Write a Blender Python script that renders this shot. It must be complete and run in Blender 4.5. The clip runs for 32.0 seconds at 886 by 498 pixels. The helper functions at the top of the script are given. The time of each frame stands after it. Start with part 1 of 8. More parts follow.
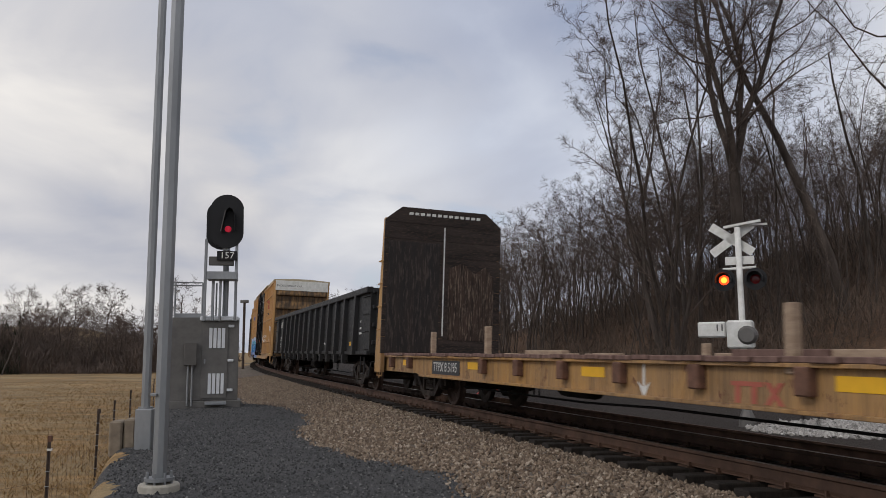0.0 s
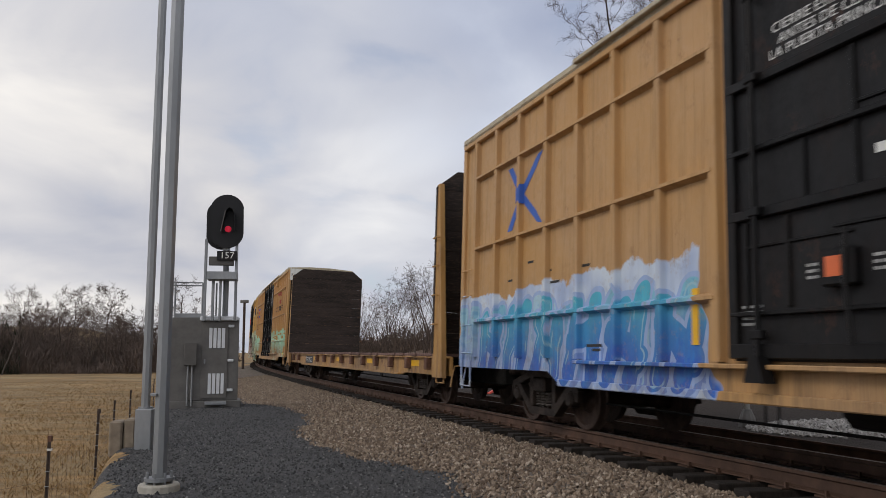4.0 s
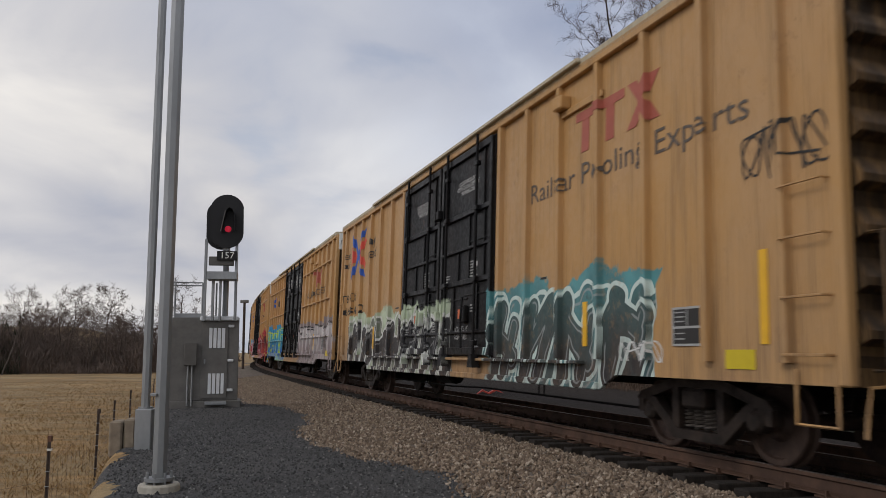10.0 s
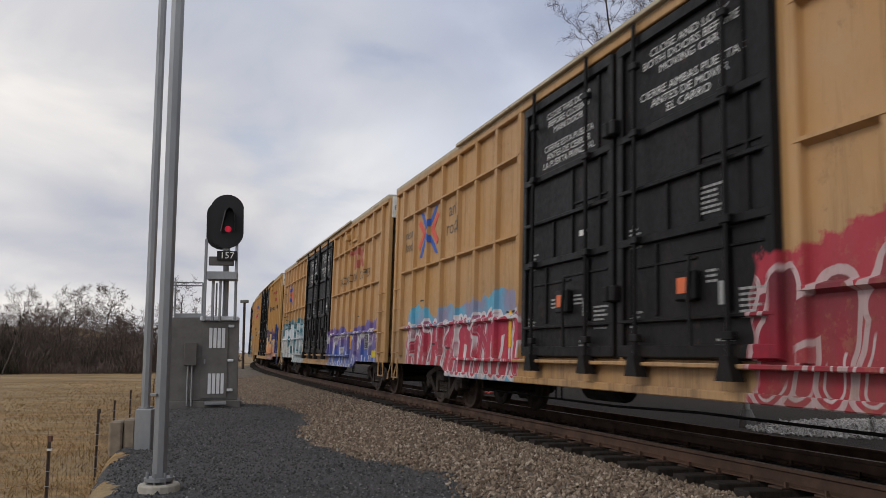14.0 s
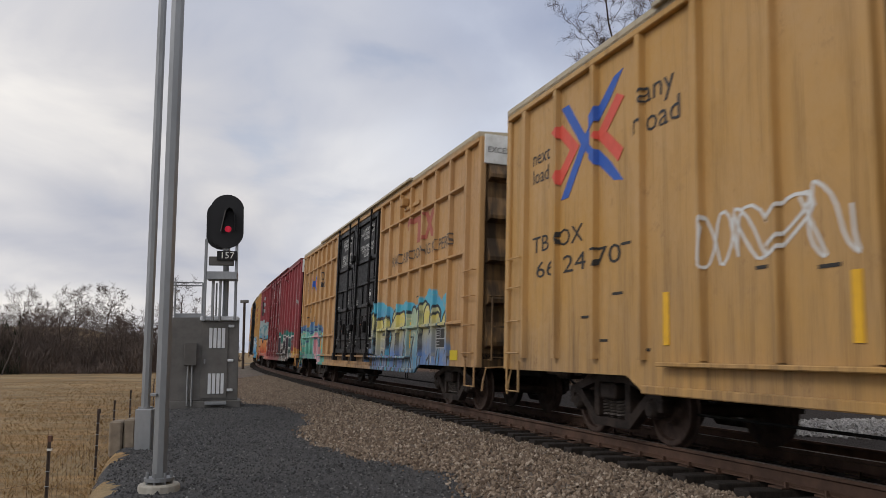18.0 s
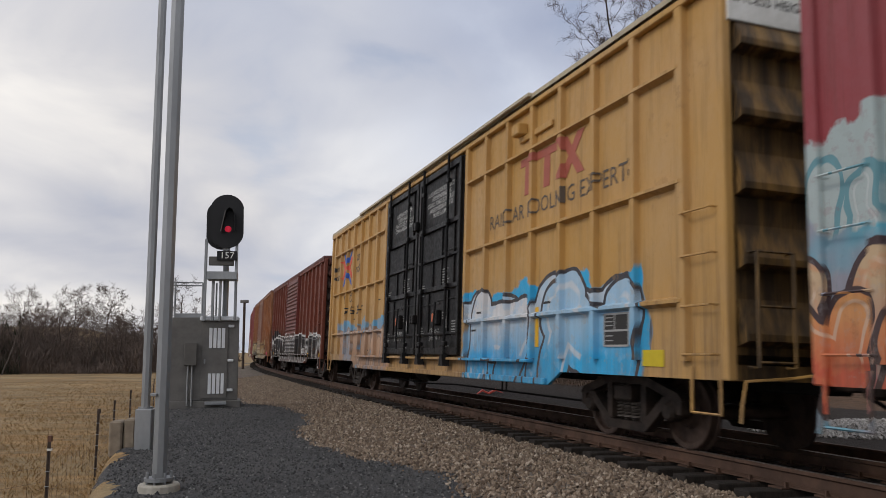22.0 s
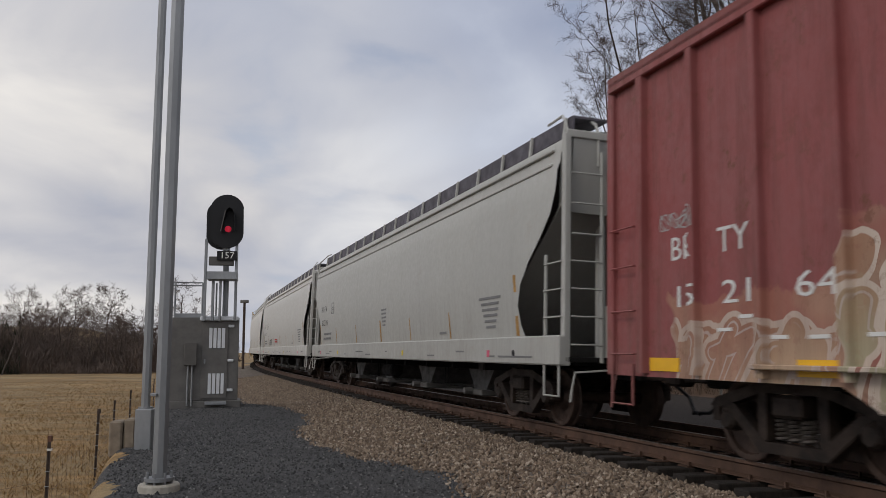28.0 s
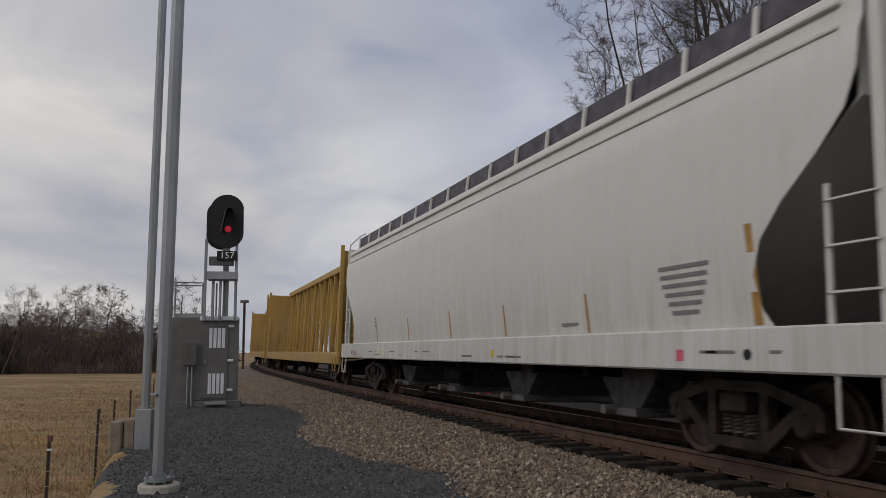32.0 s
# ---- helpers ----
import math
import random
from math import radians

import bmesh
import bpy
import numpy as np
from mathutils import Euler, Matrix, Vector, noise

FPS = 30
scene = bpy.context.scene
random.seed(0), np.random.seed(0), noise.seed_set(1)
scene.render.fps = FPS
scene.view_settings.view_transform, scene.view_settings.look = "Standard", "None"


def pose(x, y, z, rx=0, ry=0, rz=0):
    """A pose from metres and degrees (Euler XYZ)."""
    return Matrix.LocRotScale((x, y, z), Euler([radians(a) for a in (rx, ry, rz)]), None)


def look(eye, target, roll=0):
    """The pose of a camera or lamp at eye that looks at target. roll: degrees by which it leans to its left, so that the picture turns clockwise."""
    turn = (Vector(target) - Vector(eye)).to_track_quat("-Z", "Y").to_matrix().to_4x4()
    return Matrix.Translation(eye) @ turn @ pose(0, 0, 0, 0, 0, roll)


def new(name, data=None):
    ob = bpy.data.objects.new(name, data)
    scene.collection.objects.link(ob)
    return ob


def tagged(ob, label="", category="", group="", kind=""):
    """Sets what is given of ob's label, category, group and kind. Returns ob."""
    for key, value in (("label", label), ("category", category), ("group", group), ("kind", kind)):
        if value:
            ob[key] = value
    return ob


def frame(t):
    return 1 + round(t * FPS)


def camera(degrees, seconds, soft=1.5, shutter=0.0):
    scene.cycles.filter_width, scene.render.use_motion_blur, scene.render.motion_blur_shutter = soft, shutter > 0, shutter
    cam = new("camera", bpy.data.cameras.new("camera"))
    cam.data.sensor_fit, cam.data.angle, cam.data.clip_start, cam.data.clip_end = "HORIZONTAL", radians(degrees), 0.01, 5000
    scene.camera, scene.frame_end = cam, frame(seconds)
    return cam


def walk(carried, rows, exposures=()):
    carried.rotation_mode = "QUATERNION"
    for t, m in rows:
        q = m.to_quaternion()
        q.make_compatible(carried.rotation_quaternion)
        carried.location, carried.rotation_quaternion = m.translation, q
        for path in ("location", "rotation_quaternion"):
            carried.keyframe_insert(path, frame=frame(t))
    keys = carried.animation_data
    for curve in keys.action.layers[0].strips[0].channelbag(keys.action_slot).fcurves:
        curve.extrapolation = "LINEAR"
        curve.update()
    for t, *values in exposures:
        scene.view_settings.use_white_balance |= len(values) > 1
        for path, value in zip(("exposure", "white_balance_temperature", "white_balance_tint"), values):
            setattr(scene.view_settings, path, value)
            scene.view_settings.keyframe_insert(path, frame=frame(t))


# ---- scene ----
# The camera stands still beside the line, 1.6 m above the gravel.
# Heights are counted from the top of the rails.
cam = camera(58.902, 32.0, soft=0.8, shutter=0.15)
EYE = Vector((0.0, 0.0, 1.239))
STAND = look(EYE, EYE + Vector((0.0, math.cos(0.12756), math.sin(0.12756))) * 10, -0.30)
walk(cam, [(0.0, STAND), (32.0, STAND)],
     exposures=[(0.0, 0.02), (3.0, 0.12), (7.0, 0.06), (9.0, -0.04), (12.0, 0.10), (19.0, 0.08), (22.0, 0.12), (25.0, 0.24), (28.0, -0.05), (30.0, -0.22), (32.0, -0.30)])

# ---- light ----
world = bpy.data.worlds.new("sky")
scene.world = world
world.use_nodes = True


def build_world():
    nt = world.node_tree
    nt.nodes.clear()
    n, l = nt.nodes.new, nt.links.new
    out = n("ShaderNodeOutputWorld")
    bg = n("ShaderNodeBackground")
    l(bg.outputs[0], out.inputs[0])
    sky = n("ShaderNodeTexSky")
    sky.sky_type = 'NISHITA'
    sky.sun_disc = False
    sky.sun_elevation, sky.sun_rotation = radians(38), radians(228)
    gain = n("ShaderNodeVectorMath")
    gain.operation = 'SCALE'
    gain.inputs[3].default_value = 0.13
    l(sky.outputs[0], gain.inputs[0])
    tc = n("ShaderNodeTexCoord")
    sep = n("ShaderNodeSeparateXYZ")
    l(tc.outputs['Generated'], sep.inputs[0])
    # project the direction onto a flat cloud layer
    add = n("ShaderNodeMath")
    add.operation = 'ADD'
    add.inputs[1].default_value = 0.30
    l(sep.outputs[2], add.inputs[0])
    mx = n("ShaderNodeMath")
    mx.operation = 'MAXIMUM'
    mx.inputs[1].default_value = 0.05
    l(add.outputs[0], mx.inputs[0])
    dx, dy = n("ShaderNodeMath"), n("ShaderNodeMath")
    for d, o in ((dx, 0), (dy, 1)):
        d.operation = 'DIVIDE'
        l(sep.outputs[o], d.inputs[0])
        l(mx.outputs[0], d.inputs[1])
    com = n("ShaderNodeCombineXYZ")
    l(dx.outputs[0], com.inputs[0])
    l(dy.outputs[0], com.inputs[1])

    def cloud(scale, detail, dist, off):
        m = n("ShaderNodeMapping")
        m.inputs['Location'].default_value = off
        m.inputs['Scale'].default_value = (1.15, 1.0, 1.0)
        l(com.outputs[0], m.inputs[0])
        t = n("ShaderNodeTexNoise")
        t.inputs['Scale'].default_value = scale
        t.inputs['Detail'].default_value = detail
        t.inputs['Roughness'].default_value = 0.5
        t.inputs['Distortion'].default_value = dist
        l(m.outputs[0], t.inputs[0])
        return t
    big, fine = cloud(0.7, 4, 0.25, (4.3, 1.4, 0)), cloud(2.2, 6, 0.4, (1.1, 7.7, 0))
    # cloud colour from dark blue-grey undersides to bright rims
    mix = n("ShaderNodeMath")
    mix.operation = 'MULTIPLY_ADD'
    l(fine.outputs[0], mix.inputs[0])
    mix.inputs[1].default_value = 0.35
    half = n("ShaderNodeMath")
    half.operation = 'MULTIPLY'
    half.inputs[1].default_value = 0.65
    l(big.outputs[0], half.inputs[0])
    l(half.outputs[0], mix.inputs[2])
    ramp = n("ShaderNodeValToRGB")
    el = ramp.color_ramp.elements
    el[0].position, el[0].color = 0.36, (0.41, 0.45, 0.57, 1)
    el[1].position, el[1].color = 0.64, (0.96, 0.95, 0.94, 1)
    e = el.new(0.50)
    e.color = (0.64, 0.655, 0.715, 1)
    l(mix.outputs[0], ramp.inputs[0])
    # brighter low in the west, where the sun stands behind the cloud
    west = n("ShaderNodeVectorMath")
    west.operation = 'DOT_PRODUCT'
    west.inputs[1].default_value = Vector((-0.80, -0.55, 0.22)).normalized()
    l(tc.outputs['Generated'], west.inputs[0])
    glow = n("ShaderNodeMapRange")
    glow.inputs[1].default_value, glow.inputs[2].default_value = -0.3, 1.0
    glow.inputs[3].default_value, glow.inputs[4].default_value = 0.93, 1.22
    l(west.outputs['Value'], glow.inputs[0])
    cl = n("ShaderNodeVectorMath")
    cl.operation = 'SCALE'
    l(ramp.outputs[0], cl.inputs[0])
    l(glow.outputs[0], cl.inputs[3])

    def lobe(aim, a, b, low, high):
        # broad lighter or heavier part of the cloud deck round one direction
        d = n("ShaderNodeVectorMath")
        d.operation = 'DOT_PRODUCT'
        d.inputs[1].default_value = Vector(aim).normalized()
        l(tc.outputs['Generated'], d.inputs[0])
        wv = n("ShaderNodeMath")
        wv.operation = 'MULTIPLY_ADD'
        l(fine.outputs[0], wv.inputs[0])
        wv.inputs[1].default_value = 0.10
        l(d.outputs['Value'], wv.inputs[2])
        mr = n("ShaderNodeMapRange")
        mr.interpolation_type = 'SMOOTHSTEP'
        for i, v in enumerate((a + 0.05, b + 0.05, low, high)):
            mr.inputs[i + 1].default_value = v
        l(wv.outputs[0], mr.inputs[0])
        return mr.outputs[0]
    heavy = n("ShaderNodeMix")
    heavy.data_type, heavy.blend_type = 'RGBA', 'MULTIPLY'
    l(lobe((0.24, 0.94, 0.36), 0.935, 0.998, 0.0, 1.0), heavy.inputs[0])
    l(cl.outputs[0], heavy.inputs[6])
    heavy.inputs[7].default_value = (0.72, 0.77, 0.88, 1)
    west_light = n("ShaderNodeMix")
    west_light.data_type, west_light.blend_type = 'RGBA', 'MULTIPLY'
    l(lobe((-0.52, 0.95, 0.20), 0.93, 0.995, 0.0, 1.0), west_light.inputs[0])
    l(heavy.outputs[2], west_light.inputs[6])
    west_light.inputs[7].default_value = (0.98, 0.95, 0.91, 1)
    # small openings to the blue above
    gap = n("ShaderNodeValToRGB")
    gap.color_ramp.elements[0].position, gap.color_ramp.elements[0].color = 0.30, (0.75, 0.75, 0.75, 1)
    gap.color_ramp.elements[1].position, gap.color_ramp.elements[1].color = 0.42, (1, 1, 1, 1)
    l(fine.outputs[0], gap.inputs[0])
    fin = n("ShaderNodeMix")
    fin.data_type = 'RGBA'
    l(gap.outputs[0], fin.inputs[0])
    l(gain.outputs[0], fin.inputs[6])
    l(west_light.outputs[2], fin.inputs[7])
    l(fin.outputs[2], bg.inputs[0])
    bg.inputs[1].default_value = 1.0


build_world()
sun = new("sun", bpy.data.lights.new("sun", 'SUN'))
sun.data.energy, sun.data.angle, sun.data.color = 0.95, radians(18), (1.0, 0.93, 0.84)
sun.matrix_world = look((0, 0, 0), (0.58, 0.52, -0.62))

# ---- materials ----


def mat_new(name, rough=0.6, metal=0.0):
    m = bpy.data.materials.new(name)
    m.use_nodes = True
    b = m.node_tree.nodes["Principled BSDF"]
    b.inputs["Roughness"].default_value = rough
    b.inputs["Metallic"].default_value = metal
    b.inputs["Specular IOR Level"].default_value = 0.3
    return m, m.node_tree, b


def mixc(nt, fac, a, b, mode='MIX'):
    """Mix of two colours; each may be a socket or a tuple."""
    x = nt.nodes.new("ShaderNodeMix")
    x.data_type, x.blend_type = 'RGBA', mode
    for i, v in ((0, fac), (6, a), (7, b)):
        if isinstance(v, bpy.types.NodeSocket):
            nt.links.new(v, x.inputs[i])
        elif i == 0:
            x.inputs[0].default_value = v
        else:
            x.inputs[i].default_value = (*v[:3], 1)
    return x.outputs[2]


def mth(nt, op, a, b=0.0, c=None):
    x = nt.nodes.new("ShaderNodeMath")
    x.operation = op
    for i, v in enumerate((a, b) if c is None else (a, b, c)):
        if isinstance(v, bpy.types.NodeSocket):
            nt.links.new(v, x.inputs[i])
        else:
            x.inputs[i].default_value = v
    return x.outputs[0]


def span(nt, v, a, b, c=0.0, d=1.0):
    x = nt.nodes.new("ShaderNodeMapRange")
    nt.links.new(v, x.inputs[0])
    for i, w in enumerate((a, b, c, d)):
        x.inputs[i + 1].default_value = w
    return x.outputs[0]


def coords(nt, scale=(1, 1, 1), ob=None, loc=(0, 0, 0)):
    tc = nt.nodes.new("ShaderNodeTexCoord")
    if ob:
        tc.object = ob
    m = nt.nodes.new("ShaderNodeMapping")
    m.inputs['Scale'].default_value, m.inputs['Location'].default_value = scale, loc
    nt.links.new(tc.outputs['Object'], m.inputs[0])
    return m.outputs[0]


def noisy(nt, vec, scale, detail=4, rough=0.6, dist=0.0):
    t = nt.nodes.new("ShaderNodeTexNoise")
    for k, v in (('Scale', scale), ('Detail', detail), ('Roughness', rough), ('Distortion', dist)):
        t.inputs[k].default_value = v
    nt.links.new(vec, t.inputs[0])
    return t.outputs[0]


def bump(nt, b, h, strength=0.3, dist=0.01):
    x = nt.nodes.new("ShaderNodeBump")
    x.inputs['Strength'].default_value, x.inputs['Distance'].default_value = strength, dist
    nt.links.new(h, x.inputs['Height'])
    nt.links.new(x.outputs[0], b.inputs['Normal'])


def weathered(name, c1, c2, rough=0.6, metal=0.0, scale=3.0, stretch=(1, 1, 1), bmp=0.3, fine=40.0, c3=None):
    """Two-scale mottled surface."""
    m, nt, b = mat_new(name, rough, metal)
    v = coords(nt, stretch)
    big, small = noisy(nt, v, scale, 5), noisy(nt, v, fine, 3)
    col = mixc(nt, span(nt, big, 0.35, 0.65), c1, c2)
    if c3:
        col = mixc(nt, span(nt, small, 0.52, 0.68), col, c3)
    else:
        col = mixc(nt, span(nt, small, 0.3, 0.7, 0.0, 0.35), col, c2)
    nt.links.new(col, b.inputs['Base Color'])
    nt.links.new(span(nt, big, 0.3, 0.7, max(rough - 0.12, 0), min(rough + 0.12, 1)), b.inputs['Roughness'])
    if bmp:
        bump(nt, b, small, bmp)
    return m


def plain(name, c, rough=0.5, metal=0.0):
    m, nt, b = mat_new(name, rough, metal)
    n1 = noisy(nt, coords(nt), 6.0, 5)
    nt.links.new(mixc(nt, span(nt, n1, 0.4, 0.75, 0, 0.5), c, [x * 0.72 for x in c]), b.inputs['Base Color'])
    return m


def glow(name, c, s):
    m, nt, b = mat_new(name, 0.3)
    b.inputs['Base Color'].default_value = (*c, 1)
    b.inputs['Emission Color'].default_value = (*c, 1)
    b.inputs['Emission Strength'].default_value = s
    return m


GALV = weathered("galvanised_steel", (0.30, 0.31, 0.32), (0.21, 0.22, 0.23), 0.5, 0.6, 1.2, (1, 1, 0.4), 0.1, 25)
ALU = weathered("signal_case_aluminium", (0.148, 0.140, 0.133), (0.105, 0.101, 0.097), 0.55, 0.3, 2, (1, 1, 1), 0.05, 30)
LOUVRE = plain("louvre_aluminium", (0.62, 0.64, 0.66), 0.45, 0.3)
DARKBOX = plain("dark_grey_box_paint", (0.09, 0.085, 0.08), 0.55)
BLACKP = plain("matt_black_paint", (0.008, 0.008, 0.0095), 0.5)
WHITEP = weathered("white_paint", (0.72, 0.72, 0.70), (0.55, 0.55, 0.52), 0.5, 0, 5, (1, 1, 1), 0.05, 30)
CONCRETE = weathered("concrete", (0.40, 0.38, 0.33), (0.28, 0.26, 0.22), 0.85, 0, 4, (1, 1, 1), 0.4, 60)
RUST = weathered("rusty_rail", (0.105, 0.058, 0.038), (0.058, 0.034, 0.024), 0.75, 0.1, 3, (1, 1, 1), 0.2, 50)
RAILTOP = weathered("rail_running_surface", (0.34, 0.31, 0.29), (0.24, 0.20, 0.18), 0.35, 0.8, 3, (1, 1, 1), 0.0, 50)
TIE = weathered("creosoted_wood", (0.036, 0.027, 0.021), (0.015, 0.012, 0.010), 0.85, 0, 4, (0.4, 4, 1), 0.6, 30)
TRUCKM = weathered("grimy_cast_steel", (0.042, 0.028, 0.021), (0.013, 0.0095, 0.008), 0.7, 0.2, 5, (1, 1, 1), 0.3, 40)
WHEELM = weathered("wheel_steel", (0.082, 0.052, 0.040), (0.042, 0.028, 0.022), 0.6, 0.4, 5, (1, 1, 1), 0.2, 40)
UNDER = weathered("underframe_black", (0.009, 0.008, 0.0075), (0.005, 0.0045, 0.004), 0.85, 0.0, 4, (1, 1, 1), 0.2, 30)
POSTM = weathered("rusty_fence_post", (0.075, 0.05, 0.04), (0.04, 0.03, 0.025), 0.8, 0.1, 8, (1, 1, 1), 0.2, 40)
BARK = weathered("grey_brown_bark", (0.080, 0.062, 0.052), (0.036, 0.028, 0.023), 0.9, 0, 2.5, (1, 1, 0.25), 0.5, 30)
TWIG = weathered("twig_bark", (0.115, 0.086, 0.071), (0.055, 0.041, 0.035), 0.9, 0, 1.5, (1, 1, 1), 0.0, 8)
HEDGEM = weathered("hedge_twigs", (0.150, 0.112, 0.092), (0.064, 0.048, 0.041), 0.95, 0, 0.35, (1, 1, 1), 0.0, 5)
BRUSH = weathered("winter_brush", (0.125, 0.088, 0.066), (0.050, 0.037, 0.029), 0.95, 0, 0.6, (1, 1, 1), 0.0, 6)
YDEC = plain("yellow_reflective_tape", (0.72, 0.40, 0.02), 0.4)
WDEC = plain("white_stencil_paint", (0.62, 0.62, 0.60), 0.6)
BDEC = plain("black_stencil_paint", (0.03, 0.028, 0.026), 0.6)
LDEC = plain("lemon_label", (0.55, 0.42, 0.02), 0.5)
STAKER = weathered("rusty_brackets", (0.17, 0.085, 0.055), (0.085, 0.045, 0.032), 0.8, 0, 6)
CREY = plain("pale_grey_marker", (0.34, 0.34, 0.33), 0.6)
ORCARD = plain("orange_card", (0.62, 0.14, 0.05), 0.5)
RDEC = plain("red_stencil_paint", (0.42, 0.05, 0.05), 0.6)
MAROON = plain("faded_maroon_stencil", (0.36, 0.10, 0.07), 0.6)
BLUE = plain("blue_stencil_paint", (0.04, 0.11, 0.42), 0.6)
REDX = plain("orange_red_stencil_paint", (0.62, 0.10, 0.07), 0.6)
CHAR = plain("charcoal_panel_paint", (0.035, 0.036, 0.04), 0.6)
LAMP_ON = glow("lit_red_lens", (1.0, 0.055, 0.012), 2.2)
LAMP_HOT = glow("lit_lens_centre", (1.0, 0.30, 0.03), 3.0)
LAMP_SIG = glow("signal_lens", (0.80, 0.03, 0.07), 0.28)
LAMP_OFF = plain("dark_red_lens", (0.10, 0.006, 0.008), 0.15)
PLANK = weathered("dark_bulkhead_planks", (0.034, 0.024, 0.020), (0.016, 0.013, 0.012), 0.8, 0, 1.2, (0.6, 0.6, 4), 0.4, 14, (0.066, 0.042, 0.031))
DECKW = weathered("worn_deck_planks", (0.19, 0.115, 0.095), (0.10, 0.06, 0.05), 0.85, 0, 3.0, (3, 0.5, 1), 0.4, 30)
LUMBER = weathered("pale_lumber", (0.36, 0.27, 0.19), (0.24, 0.17, 0.12), 0.7, 0, 4.0, (1, 1, 4), 0.2, 30)
GRATE = weathered("roof_walk_grating", (0.11, 0.10, 0.12), (0.07, 0.065, 0.075), 0.6, 0.4, 4, (1, 1, 1), 0.2, 40)


def tex_ground(name, stops, scale, fine, bmp, rough=0.95, big=0.35, patches=()):
    """Ground: stone- or straw-coloured speckle with large patches."""
    m, nt, b = mat_new(name, rough)
    v = coords(nt)
    vor = nt.nodes.new("ShaderNodeTexVoronoi")
    vor.inputs['Scale'].default_value = scale
    nt.links.new(v, vor.inputs[0])
    sepc = nt.nodes.new("ShaderNodeSeparateColor")
    nt.links.new(vor.outputs['Color'], sepc.inputs[0])
    ramp = nt.nodes.new("ShaderNodeValToRGB")
    el = ramp.color_ramp.elements
    el[0].position, el[0].color = 0.0, (*stops[0], 1)
    el[1].position, el[1].color = 1.0, (*stops[-1], 1)
    for i, s in enumerate(stops[1:-1]):
        e = el.new((i + 1) / (len(stops) - 1))
        e.color = (*s, 1)
    nt.links.new(sepc.outputs[0], ramp.inputs[0])
    patch = noisy(nt, v, big, 6, 0.65)
    f2 = noisy(nt, v, fine, 4, 0.7)
    col = mixc(nt, span(nt, f2, 0.3, 0.7, 0.0, 0.45), ramp.outputs[0], [c * 0.45 for c in stops[0]])
    col = mixc(nt, span(nt, patch, 0.35, 0.65, 0.0, 0.5), col, [c * 0.8 for c in stops[-1]])
    for k, (sc, c, amount) in enumerate(patches):
        stretched = coords(nt, (0.55, 1.5, 1.0), None, (k * 7.3, k * 3.1, 0))
        col = mixc(nt, span(nt, noisy(nt, stretched, sc, 6, 0.7, 0.4), 0.46, 0.62, 0.0, amount), col, c)
    nt.links.new(col, b.inputs['Base Color'])
    h = mth(nt, 'MULTIPLY_ADD', vor.outputs['Distance'], -1.0, f2)
    bump(nt, b, h, bmp, 0.03)
    return m


GRAVEL = tex_ground("dark_crushed_stone", [(0.034, 0.034, 0.036), (0.068, 0.068, 0.070), (0.052, 0.052, 0.053), (0.115, 0.113, 0.112)], 42, 30, 0.9)
BALLAST = tex_ground("ballast_bed", [(0.085, 0.066, 0.052), (0.14, 0.112, 0.090), (0.20, 0.168, 0.140)], 17, 14, 1.0)
FIELD = tex_ground("dry_pasture", [(0.20, 0.135, 0.066), (0.30, 0.205, 0.105), (0.155, 0.112, 0.055)], 26, 3.5, 0.8, 0.95, 0.30, ((0.5, (0.34, 0.195, 0.075), 0.75), (1.6, (0.115, 0.085, 0.045), 0.6), (0.22, (0.36, 0.27, 0.15), 0.5)))
LITTER = tex_ground("leaf_litter", [(0.095, 0.055, 0.032), (0.15, 0.086, 0.050), (0.065, 0.040, 0.026)], 6, 9, 0.9, 0.95, 0.12)
DIRT = tex_ground("trackside_dirt", [(0.028, 0.021, 0.017), (0.044, 0.034, 0.028), (0.022, 0.016, 0.013)], 25, 18, 0.7)
# Oily ballast, darkened further to carry the shade beneath the train.
OILED_SHADED = tex_ground("oil_dark_ballast", [(0.010, 0.008, 0.007), (0.018, 0.015, 0.013), (0.028, 0.023, 0.020)], 17, 14, 1.0)

# ---- mesh helpers ----


